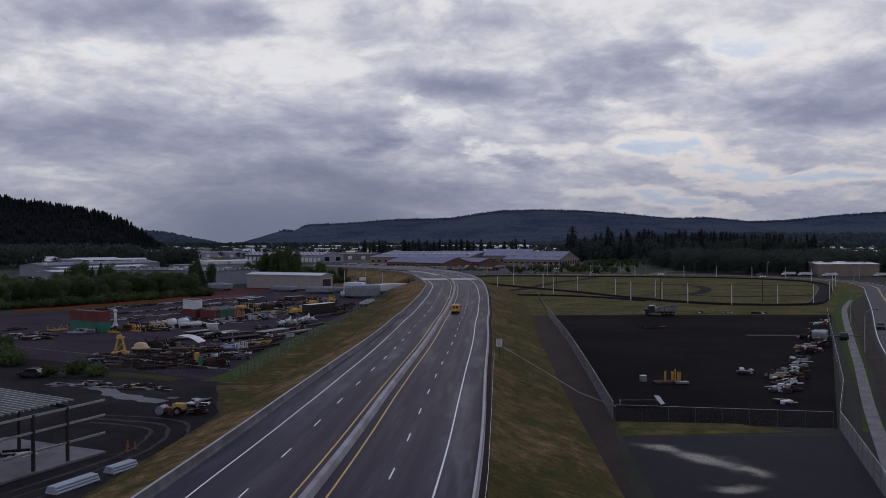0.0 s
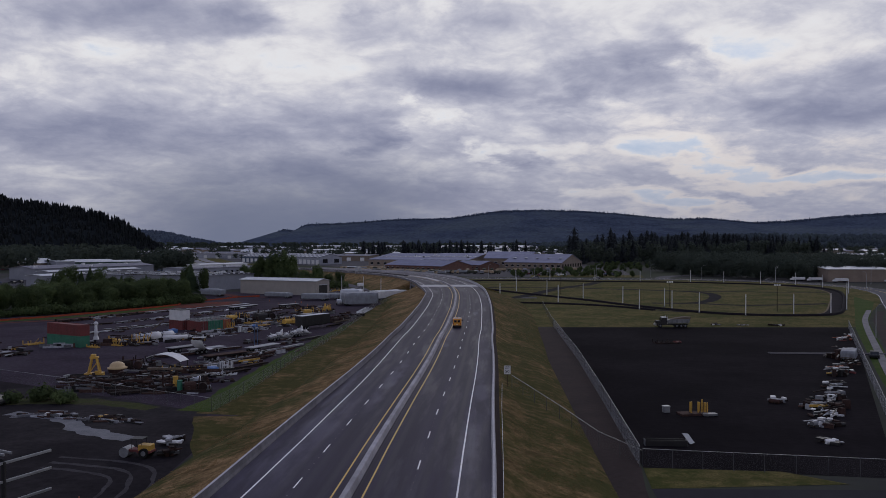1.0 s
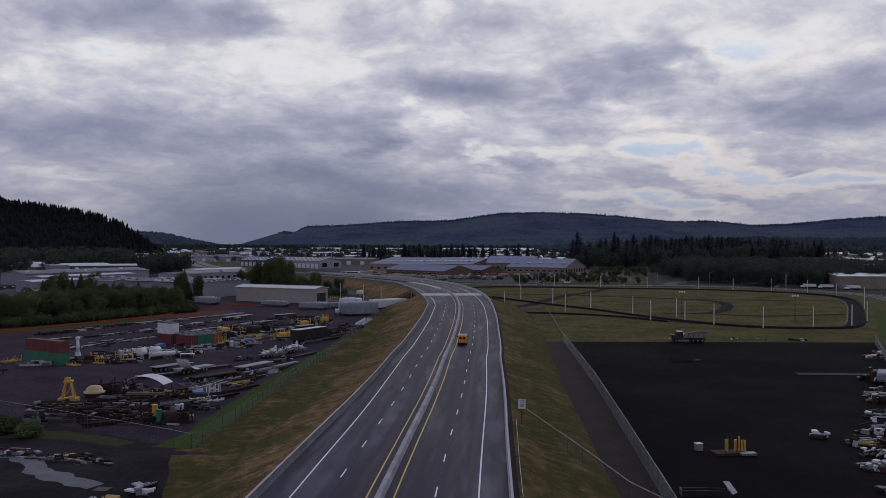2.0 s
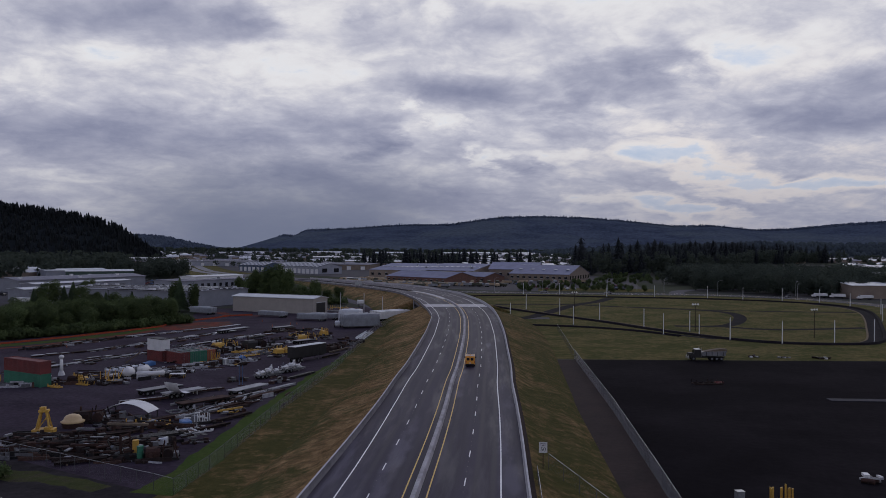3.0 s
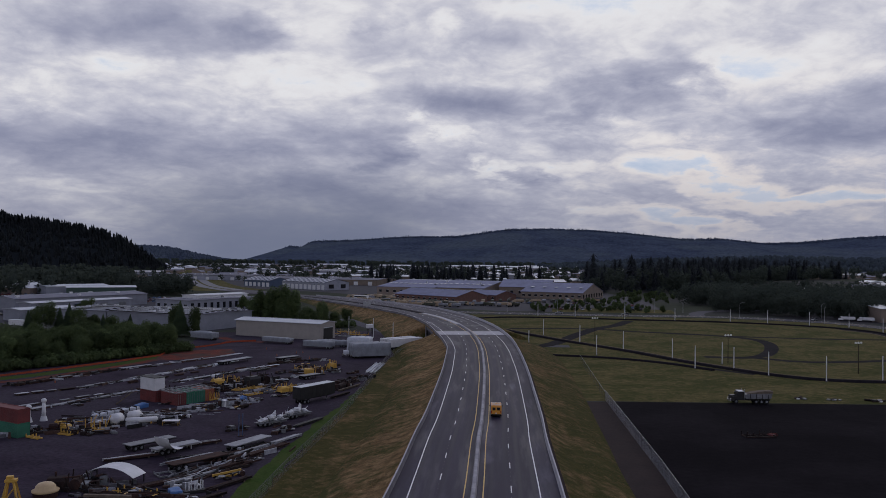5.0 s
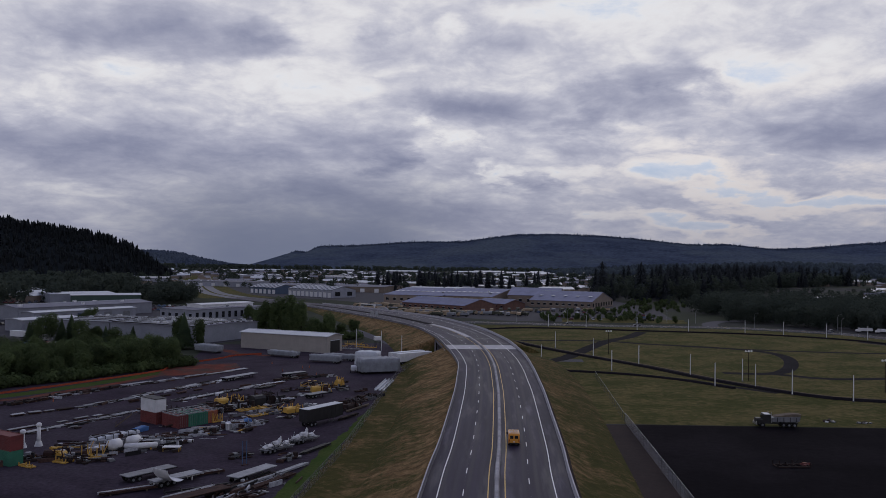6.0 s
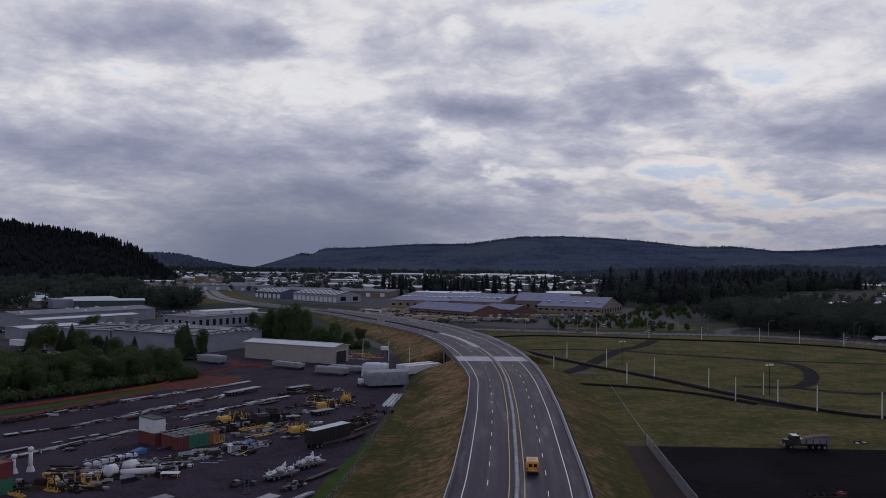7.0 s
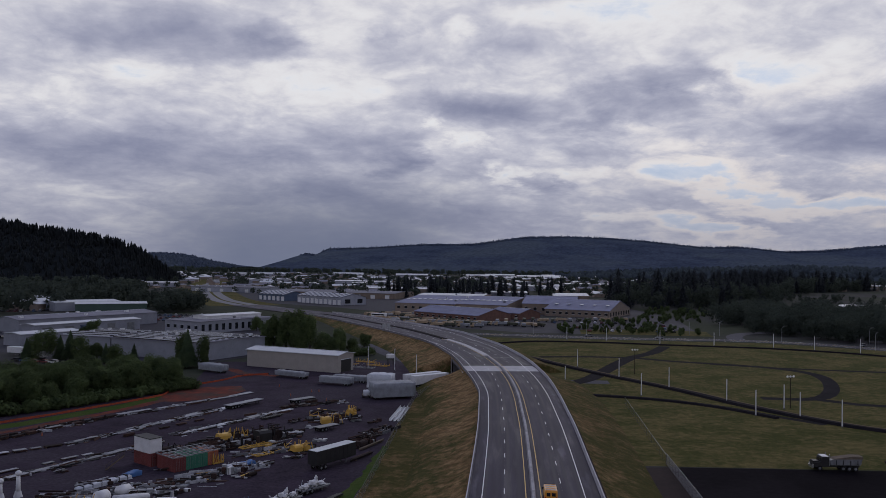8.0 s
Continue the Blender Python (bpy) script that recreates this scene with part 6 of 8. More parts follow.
box_trailer(-21.5, 346.5, -48, 14.5, "white_paint", "pale_roof", "long white box semi-trailer by the bridge", 2.75)
box_trailer(-24.2, 349.5, -48, 14.5, "white_paint", "pale_roof", "long white box semi-trailer by the bridge", 2.75)


def girders(x, y, a):
    th = thing("girder_pair", rz(x, y, a), "pair of long pale steel channel girders", "girders")
    for s in (-1.1, 0.0, 1.0):
        bm = bmesh.new()
        box(bm, (s, 0, 0.35), (0.12, 20.0, 0.5))
        box(bm, (s + 0.25, 0, 0.12), (0.6, 20.0, 0.08))
        part("girder", bm, "pale_roof", th)
    for yy in (-8, -3, 3, 8):
        part("bearer", bmb(((0, yy, 0.05), (3.4, 0.2, 0.1))), "timber", th)
    return th


girders(-27.6, 296, -4)


def scrap_material(name, tones):
    """Loose scrap: each piece takes one of the tones."""
    m = bpy.data.materials.new(name)
    m.use_nodes = True
    N, L = m.node_tree.nodes, m.node_tree.links
    b = N["Principled BSDF"]
    geo = N.new("ShaderNodeNewGeometry")
    cr = N.new("ShaderNodeValToRGB")
    cr.color_ramp.interpolation = "CONSTANT"
    while len(cr.color_ramp.elements) < len(tones):
        cr.color_ramp.elements.new(0.5)
    for k, (e, c) in enumerate(zip(cr.color_ramp.elements, tones)):
        e.position, e.color = k / len(tones), (*c, 1)
    L.new(geo.outputs["Random Per Island"], cr.inputs[0])
    nz = N.new("ShaderNodeTexNoise")
    nz.inputs["Scale"].default_value, nz.inputs["Detail"].default_value = 2.0, 5.0
    L.new(geo.outputs["Position"], nz.inputs["Vector"])
    mr = N.new("ShaderNodeMapRange")
    mr.inputs[1].default_value, mr.inputs[2].default_value, mr.inputs[3].default_value, mr.inputs[4].default_value = 0.3, 0.7, 0.6, 1.25
    L.new(nz.outputs["Fac"], mr.inputs[0])
    sc = N.new("ShaderNodeVectorMath")
    sc.operation = "SCALE"
    L.new(cr.outputs[0], sc.inputs[0])
    L.new(mr.outputs[0], sc.inputs[3])
    L.new(sc.outputs[0], b.inputs["Base Color"])
    b.inputs["Roughness"].default_value, b.inputs["Specular IOR Level"].default_value = 0.75, 0.2
    return m


RUST, DRUST, BLACK, GREYS, PALE = (0.066, 0.037, 0.031), (0.030, 0.020, 0.019), (0.016, 0.015, 0.017), (0.13, 0.13, 0.145), (0.36, 0.365, 0.40)
M["dark_scrap"] = scrap_material("dark_scrap", (DRUST, BLACK, RUST, DRUST, GREYS, BLACK, DRUST, RUST, PALE, DRUST))
M["mixed_scrap"] = scrap_material("mixed_scrap", (DRUST, GREYS, RUST, PALE, BLACK, GREYS, RUST, DRUST, PALE, RUST, BLACK))
M["pale_scrap"] = scrap_material("pale_scrap", (PALE, GREYS, PALE, DRUST, GREYS, RUST, PALE))


def scrap_litter(x0, y0, x1, y1, width, n, mat, seed, label, high=0.5, long_=3.0):
    """Countless loose bars, plates and lumps strewn along a strip."""
    rn = random.Random(seed)
    a, b = Vector((x0, y0, 0)), Vector((x1, y1, 0))
    d = (b - a).normalized()
    side = Vector((d.y, -d.x, 0))
    ang = math.degrees(math.atan2(d.y, d.x))
    bm = bmesh.new()
    for k in range(n):
        p = a.lerp(b, rn.random()) + side * rn.gauss(0, width / 4)
        kind = rn.random()
        h = 0.08 + high * rn.random() ** 2
        if kind < 0.62:
            box(bm, (p.x, p.y, 0.02 + h / 2), (rn.uniform(0.8, long_ * 1.4), rn.uniform(0.06, 0.28), h), ang + rn.gauss(0, 14))
        elif kind < 0.88:
            box(bm, (p.x, p.y, 0.02 + h / 4), (rn.uniform(0.6, 1.8), rn.uniform(0.5, 1.2), h / 2), ang + rn.gauss(0, 20))
        else:
            box(bm, (p.x, p.y, 0.02 + h * 0.75), (rn.uniform(0.25, 0.7), rn.uniform(0.25, 0.7), h * 1.5), rn.uniform(0, 180), taper=rn.uniform(0.6, 1))
    tagged(part("scrap_litter", bm, mat), label, "scrap metal", kind="stuff")


LITTER = "loose strewn scrap bars, plates and lumps on gravel"
for k, (x0, y0, x1, y1, w, n, mt_, hi) in enumerate((
        (-62, 147, -40, 144.5, 4.0, 150, "dark_scrap", 0.8), (-66, 158, -42, 152, 7, 220, "dark_scrap", 0.6), (-60, 170, -40, 162, 7, 170, "dark_scrap", 0.9), (-45, 172, -36, 198, 6, 170, "mixed_scrap", 0.7),
        (-92, 200, -60, 216, 6, 190, "mixed_scrap", 0.8), (-80, 215, -56, 228, 5, 200, "pale_scrap", 0.6), (-116, 255, -101, 285, 4, 150, "dark_scrap", 0.6), (-100, 286, -84, 312, 3.4, 90, "mixed_scrap", 0.4),
        (-98, 252, -76, 298, 3.8, 170, "mixed_scrap", 0.45), (-99, 217, -81, 252, 3.6, 130, "mixed_scrap", 0.4), (-77, 265, -59, 298, 4.2, 150, "mixed_scrap", 0.45), (-70, 250, -50, 268, 8, 200, "dark_scrap", 1.2),
        (-58, 246, -44, 256, 5, 90, "mixed_scrap", 0.7), (-50, 286, -38, 292, 5, 90, "mixed_scrap", 0.8), (-34, 255, -29, 280, 3.5, 110, "dark_scrap", 0.7), (-62, 228, -50, 240, 5, 120, "pale_scrap", 0.8),
        (-60, 127.5, -42, 122.5, 2.6, 90, "mixed_scrap", 0.35), (-112, 176, -92, 192, 7, 110, "mixed_scrap", 0.6), (-60, 300, -46, 316, 4, 80, "dark_scrap", 0.5))):
    scrap_litter(x0, y0, x1, y1, w, n, mt_, 60 + k, LITTER, hi)


def old_machine(x, y, a, L, W, H, body, trim, seed, label):
    """A disused machine on a skid: casing, drum, gantry, ducts and wheels."""
    rn = random.Random(seed)
    th = thing("old_machine", rz(x, y, a), label, "machine", "disused machines in the yard")
    for q in (-1, 1):
        bm = bmesh.new()
        beam(bm, (-L / 2, q * W * 0.38, 0.16), (L / 2, q * W * 0.38, 0.16), 0.24, 0.3)
        part("skid", bm, "black_steel", th)
    bm = bmesh.new()
    side_prism(bm, [(-W * 0.42, 0.32), (W * 0.42, 0.32), (W * 0.42, H * 0.5), (W * 0.2, H * 0.72), (-W * 0.3, H * 0.72), (-W * 0.42, H * 0.55)], L * 0.4)
    bmesh.ops.translate(bm, verts=bm.verts[:], vec=(-L * 0.24, 0, 0))
    part("casing", bm, body, th)
    bm = bmesh.new()
    rod(bm, (L * 0.18, -W * 0.42, H * 0.36), (L * 0.18, W * 0.42, H * 0.36), H * 0.3, n=14)
    part("drum", bm, trim, th)
    for q in (-1, 1):
        for x0, x1, top in ((0.02, 0.06, H), (0.44, 0.34, H * 0.9)):
            bm = bmesh.new()
            beam(bm, (L * x0, q * W * 0.4, 0.3), (L * x1, q * W * 0.4, top), 0.16, 0.16)
            part("gantry_post", bm, body, th)
    bm = bmesh.new()
    rod(bm, (-L * 0.3, W * 0.1, H * 0.7), (-L * 0.3, W * 0.1, H * rn.uniform(0.95, 1.15)), 0.16, n=8)
    part("stack", bm, trim, th)
    bm = bmesh.new()
    rod(bm, (-L * 0.12, -W * 0.2, H * 0.7), (L * 0.3, -W * 0.25, H * 0.78), 0.14, n=8)
    part("duct", bm, trim, th)
    bm = bmesh.new()
    box(bm, (L * 0.36, 0, H * 0.2 + 0.1), (L * 0.2, W * 0.6, H * 0.28), bevel=0.04)
    part("motor", bm, "grey_steel", th)
    return th


for x, y, a, L, W, H, body, trim, seed, lab in (
        (-59.5, 168.0, 10, 6.0, 3.0, 2.6, "dark_rust", "rust_steel", 1, "dark rusty machine on a steel skid"), (-54.5, 150.5, 12, 6.5, 2.8, 1.9, "dark_rust", "black_steel", 2, "dark rusty machine lying low in scrap"),
        (-40.4, 145.6, 15, 4.6, 2.6, 2.3, "rust_steel", "dark_rust", 3, "rusty machine with a round drum"), (-50.6, 149.5, -8, 5.5, 2.4, 2.0, "black_steel", "rust_steel", 4, "black oily machine among heaped scrap"),
        (-54.5, 262.5, 45, 8.0, 3.6, 3.4, "black_steel", "dark_rust", 5, "big black machine with an open gantry"), (-63.0, 260.5, 40, 7.0, 3.0, 2.7, "machine_yellow", "dark_rust", 6, "yellow machine with dark drums"),
        (-45.0, 251.5, 40, 5.0, 2.6, 2.2, "machine_yellow", "machine_yellow", 7, "bright yellow machine body on a skid"), (-43.5, 281.5, 20, 6.0, 3.0, 2.6, "machine_yellow", "rust_steel", 8, "yellow and rusty machine on a skid"),
        (-40.0, 292.0, 60, 3.0, 1.8, 2.9, "machine_yellow", "machine_yellow", 9, "upright yellow machine head"), (-72.5, 248.5, 50, 5.0, 2.6, 1.8, "dark_rust", "black_steel", 10, "low dark machine beside the containers"),
        (-78.5, 206.0, -15, 5.0, 2.4, 1.8, "rust_steel", "machine_yellow", 11, "rusty machine with a yellow drum"), (-32.2, 258.5, 66, 7.0, 2.2, 1.9, "dark_rust", "rust_steel", 12, "long rusty machine behind the box trailer")):
    old_machine(x, y, a, L, W, H, body, trim, seed, lab)


def steel_drum(x, y, mat, label, h=2.6, r=0.42):
    th = thing("steel_drum", rz(x, y), label, "drum")
    bm = bmesh.new()
    rod(bm, (0, 0, 0), (0, 0, h), r, n=16)
    part("shell", bm, mat, th, smooth=False)
    for z in (0.1, h * 0.5, h - 0.1):
        bm = bmesh.new()
        rod(bm, (0, 0, z - 0.05), (0, 0, z + 0.05), r + 0.04, n=16)
        part("hoop", bm, mat, th)
    return th


steel_drum(-44.2, 146.2, "machine_yellow", "tall yellow steel drum standing in scrap", 2.4)
steel_drum(-43.0, 144.6, "green_paint", "tall green steel drum standing in scrap", 2.0)


def upright_panel(x, y, a):
    th = thing("upright_rack", rz(x, y, a), "upright rusty rack with pale worn slats", "rack")
    for q in (-1, 1):
        part("post", bmb(((q * 0.95, 0, 1.5), (0.16, 0.3, 3.0))), "rust_steel", th)
    for k in range(6):
        part("slat", bmb(((0, 0, 0.3 + 0.48 * k), (1.75, 0.16, 0.2))), "sheet_steel" if k % 3 == 1 else "rust_steel", th)
    return th


upright_panel(-46.2, 147.6, 75)
tan_beam = thing("box_beam", rz(-51, 161.0, -2, 0.02), "long tan box beam lying on trestles", "steel beam")
part("beam", bmb(((0, 0, 1.25), (6.4, 0.5, 0.36)), bevel=0.03), "timber", tan_beam)
for q in (-2.2, 2.2):
    part("trestle", bmb(((q, 0, 0.5), (0.3, 0.9, 1.0))), "rust_steel", tan_beam)
post_rack = thing("post_rack", rz(-41.4, 167.4, 30), "rack of upright white steel posts", "rack")
part("base", bmb(((0, 0, 0.2), (3.0, 1.2, 0.4))), "black_steel", post_rack)
for k in range(7):
    bm = bmesh.new()
    rod(bm, (-1.2 + 0.4 * k, 0.2 * (-1) ** k, 0.4), (-1.2 + 0.4 * k, 0.2 * (-1) ** k, 1.5 + 0.12 * (k % 3)), 0.09, n=8)
    part("post", bm, "white_paint", post_rack)


def cone(x, y):
    th = thing("traffic_cone", rz(x, y), "small orange traffic cone standing on gravel", "traffic cone", "cones in the yard")
    part("base", bmb(((0, 0, 0.03), (0.4, 0.4, 0.06))), "rubber", th)
    bm = bmesh.new()
    rod(bm, (0, 0, 0.06), (0, 0, 0.9), 0.18, 0.04, 10)
    part("body", bm, "orange_paint", th)
    return th


def covered_heap(x, y, a, L, W, H, mat, label, seed, bands=0):
    """Goods on the ground under slack sheeting, tied with dark straps."""
    th = thing("covered_goods", rz(x, y, a), label, "covered goods")
    bm = bmesh.new()
    draped(bm, L, W, H, seed, sag=H * 0.5, z0=0.0)
    sh = part("sheeting", bm, mat, th, smooth=True)
    for k in range(bands):
        part("strap", bmb(((0, -L / 2 + L * (k + 0.5) / bands, H * 0.47), (W + 0.1, 0.12, H * 0.95))), "black_steel", sh)
    return th


covered_heap(-75.2, 223.0, -29, 11.0, 1.3, 1.0, "white_tarp", "long row of pipes wrapped in pale sheeting", 4, 6)
covered_heap(-72.6, 229.2, -29, 3.4, 1.5, 1.3, "blue_tarp", "small heap under a blue tarpaulin", 6)
covered_heap(-54.6, 235.4, -40, 3.6, 2.4, 1.5, "white_tarp", "heap of goods under white sheeting", 8)
covered_heap(-53.0, 237.6, -40, 2.6, 1.6, 1.7, "blue_tarp", "small heap under a blue tarpaulin", 10)
covered_heap(-43.6, 165.8, 30, 2.6, 1.5, 1.2, "blue_tarp", "small heap under a dull blue tarpaulin", 14)
covered_heap(-42.6, 152.2, 10, 1.5, 1.3, 1.7, "white_tarp", "small machine under a white cover in the scrap", 12)
white_tank(-68.8, 216.2, 55, 2.6, 0.9, "short white tank shell among scrap")
# orange safety netting along the hedge
NET = [(-136, 258), (-124, 274.6), (-112.3, 294.4), (-100.2, 319.3), (-101.5, 331), (-92, 350), (-88, 362), (-80, 367)]


def safety_net():
    th = thing("safety_net_fence", Matrix(), "sagging orange plastic safety netting on thin stakes", "fence")
    line = spline([(x, y, 0) for x, y in NET], 4)
    for p in line[::2]:
        part("stake", bmb(((p.x, p.y, 0.55), (0.06, 0.06, 1.1))), "rust_steel", th)
    bm = bmesh.new()
    R = rights(line)
    prev = None
    for i, p in enumerate(line):
        h = 0.62 + 0.22 * noise.noise(Vector((i * 0.7, 2, 0)))
        o = R[i] * 0.015
        ring = [bm.verts.new(p + o * sg + Vector((0, 0, z))) for sg, z in ((-1, 0.06), (1, 0.06), (1, h), (-1, h))]
        if prev:
            for k in range(4):
                bm.faces.new((prev[k], prev[(k + 1) % 4], ring[(k + 1) % 4], ring[k]))
        prev = ring
    part("netting", bm, "orange_net", th)
    return th


safety_net()
k0 = cone(-62.5, 322)
for x, y in ((-33.6, 86.4), (-33.2, 87.6), (-34.2, 88.2), (-57.6, 330), (-55.5, 331), (-50.5, 315), (-107, 262), (-70, 340)):
    copy_thing(k0, rz(x, y))


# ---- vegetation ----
# leaf green greyed by a bluish haze tint in the colour
M["hazed_wood_leaf"] = foliage("hazed_wood_leaf", (0.068, 0.081, 0.064), (0.047, 0.059, 0.051), 0.9, scale=0.12, fine=0.2, spec=0.03)

def leaf_cloud(rn, lobes, count, size, flat=0.6):
    """Leaf clusters scattered through rounded lobes: vertices and quads."""
    vs, fs = [], []
    weights = [r[0] * r[2] for c, r in lobes]
    for k in range(count):
        c, r = rn.choices(lobes, weights)[0]
        d = Vector((rn.gauss(0, 1), rn.gauss(0, 1), rn.gauss(0, 1))).normalized()
        rad = rn.uniform(0.55, 1.08)
        p = Vector((c[0] + d.x * r[0] * rad, c[1] + d.y * r[1] * rad, c[2] + d.z * r[2] * rad))
        nrm = (d + Vector((rn.uniform(-1, 1), rn.uniform(-1, 1), rn.uniform(-0.3, 1))) * flat).normalized()
        q = nrm.to_track_quat("Z", "Y")
        s = size * rn.uniform(0.6, 1.4)
        a = rn.uniform(0, 6.28)
        i = len(vs)
        for m in range(4):
            ang = a + m * math.pi / 2
            rr = s * rn.uniform(0.6, 1.0)
            vs.append(p + q @ Vector((math.cos(ang) * rr, math.sin(ang) * rr, rn.uniform(-0.2, 0.2) * s)))
        fs.append((i, i + 1, i + 2, i + 3))
    return vs, fs


def mesh_of(name, vs, fs, mat):
    me = bpy.data.meshes.new(name)
    me.from_pydata([tuple(v) for v in vs], [], fs)
    me.materials.append(M[mat])
    return me


def broadleaf(rn, h, spread, count, size):
    lobes = [((0, 0, h * 0.52), (spread * 0.75, spread * 0.75, h * 0.42))]
    for k in range(7):
        a = rn.uniform(0, 6.28)
        d = spread * rn.uniform(0.35, 0.7)
        lobes.append(((math.cos(a) * d, math.sin(a) * d, h * rn.uniform(0.2, 0.8)), (spread * rn.uniform(0.35, 0.55), spread * rn.uniform(0.35, 0.55), h * rn.uniform(0.14, 0.24))))
    return leaf_cloud(rn, lobes, count, size)


def conifer(rn, h, spread, tiers, per, size):
    vs, fs = [], []
    for t in range(tiers):
        f = t / tiers
        z = h * (0.1 + 0.9 * f)
        r = spread * (1 - f) ** 0.9 + 0.12
        for k in range(max(4, int(per * (1 - 0.6 * f)))):
            a = rn.uniform(0, 6.28)
            rr = r * rn.uniform(0.65, 1.15)
            o = Vector((math.cos(a), math.sin(a), 0))
            s = Vector((-o.y, o.x, 0))
            w = size * rn.uniform(0.6, 1.2) * (1 - 0.5 * f)
            drop = h * 0.05 * rn.uniform(0.6, 1.5)
            zz = z + rn.uniform(-0.4, 0.4) * h / tiers
            i = len(vs)
            vs += [o * rr * 0.1 + Vector((0, 0, zz + drop * 0.6)), o * rr * 0.7 + s * w + Vector((0, 0, zz - drop * 0.3)), o * rr + Vector((0, 0, zz - drop)), o * rr * 0.7 - s * w + Vector((0, 0, zz - drop * 0.3))]
            fs.append((i, i + 1, i + 2, i + 3))
    return vs, fs


def tree_kind(name, crown_mesh, h, spread, label, cat="tree", limbs=6, seed=1):
    """A tree out of the way, to copy from: trunk with limbs, and crown."""
    rn = random.Random(seed)
    th = thing(name, pose(0, -4000, 0), label, cat, "trees round the yards")
    bm = bmesh.new()
    top = h * 0.62
    pts = [Vector((rn.uniform(-0.15, 0.15) * k, rn.uniform(-0.15, 0.15) * k, top * k / 3)) for k in range(4)]
    for k in range(3):
        rod(bm, pts[k], pts[k + 1], h * 0.022 * (1 - k * 0.28), h * 0.022 * (1 - (k + 1) * 0.28), 7, caps=(k == 0))
    for k in range(limbs):
        p = pts[1].lerp(pts[3], rn.random())
        a = rn.uniform(0, 6.28)
        rod(bm, p, p + Vector((math.cos(a) * spread * 0.6, math.sin(a) * spread * 0.6, h * rn.uniform(0.08, 0.2))), h * 0.008, h * 0.002, 5)
    part("trunk", bm, "bark", th)
    ob = new("crown", crown_mesh)
    ob.parent = th
    return th


rt = random.Random(21)
KINDS = {}
for k in range(3):
    vs, fs = broadleaf(rt, 10, 4.2, 7000, 0.20)
    KINDS["broad%d" % k] = tree_kind("broadleaf_tree", mesh_of("crown", vs, fs, "leaf"), 10, 4.2, "dark green leafy tree with an uneven crown", seed=k)
for k in range(2):
    vs, fs = broadleaf(rt, 10, 2.3, 5200, 0.20)
    KINDS["slim%d" % k] = tree_kind("slender_tree", mesh_of("crown", vs, fs, "leaf"), 10, 2.3, "slender dark green leafy tree", seed=50 + k)
for k in range(3):
    vs, fs = conifer(rt, 10, 3.3, 30, 54, 0.40)
    KINDS["conifer%d" % k] = tree_kind("conifer_tree", mesh_of("crown", vs, fs, "conifer"), 10, 2.3, "dark pointed conifer with drooping boughs", limbs=0, seed=10 + k)
for k in range(2):
    vs, fs = leaf_cloud(rt, [((0, 0, 1.3), (2.0, 2.0, 1.3)), ((1.2, 0.5, 1.0), (1.3, 1.2, 1.0)), ((-1.0, 0.8, 1.1), (1.3, 1.4, 1.1)), ((0.2, -1.2, 0.9), (1.2, 1.0, 0.9))], 700, 0.26)
    KINDS["bush%d" % k] = tree_kind("bush", mesh_of("crown", vs, fs, "leaf"), 2.6, 1.6, "dense dark green bush", "bush", limbs=3, seed=30 + k)
USED = set()


def plant(kind, x, y, h, z=0.0):
    base = KINDS[kind]
    ref = 2.6 if kind.startswith("bush") else 10.0
    m = pose(x, y, z, 0, 0, rt.uniform(0, 360)) @ Matrix.Scale(h / ref, 4)
    if kind not in USED:
        USED.add(kind)
        base.matrix_basis = m
        return base
    o = copy_thing(base, m)
    o.matrix_basis = m
    return o


def inside(x, y, poly):
    c = False
    for (x0, y0), (x1, y1) in zip(poly, poly[1:] + poly[:1]):
        if (y0 > y) != (y1 > y) and x < (x1 - x0) * (y - y0) / (y1 - y0) + x0:
            c = not c
    return c


def fill(poly, n, rn):
    xs, ys = [p[0] for p in poly], [p[1] for p in poly]
    out = []
    while len(out) < n:
        x, y = rn.uniform(min(xs), max(xs)), rn.uniform(min(ys), max(ys))
        if inside(x, y, poly):
            out.append((x, y))
    return out


# the tall hedge of trees behind the storage yard
HEDGE = [(-98, 336), (-104, 326), (-113, 311), (-121, 298), (-132, 284), (-146, 270), (-172, 262), (-178, 290), (-150, 325), (-128, 348), (-106, 352)]
for x, y in fill(HEDGE, 125, rt):
    plant("broad%d" % rt.randrange(3), x, y, rt.uniform(7.5, 10.5))
for k in range(46):
    f = k / 45
    p = spline([(-97, 334, 0), (-104, 323, 0), (-113, 308, 0), (-121, 295, 0), (-132, 281, 0), (-150, 262, 0)], 400)
    i = min(4, int(f * 5))
    q = p[i].lerp(p[i + 1], f * 5 - i)
    plant("bush%d" % (k % 2), q.x + rt.uniform(-1, 1), q.y + rt.uniform(-1, 1), rt.uniform(2.2, 4.0))
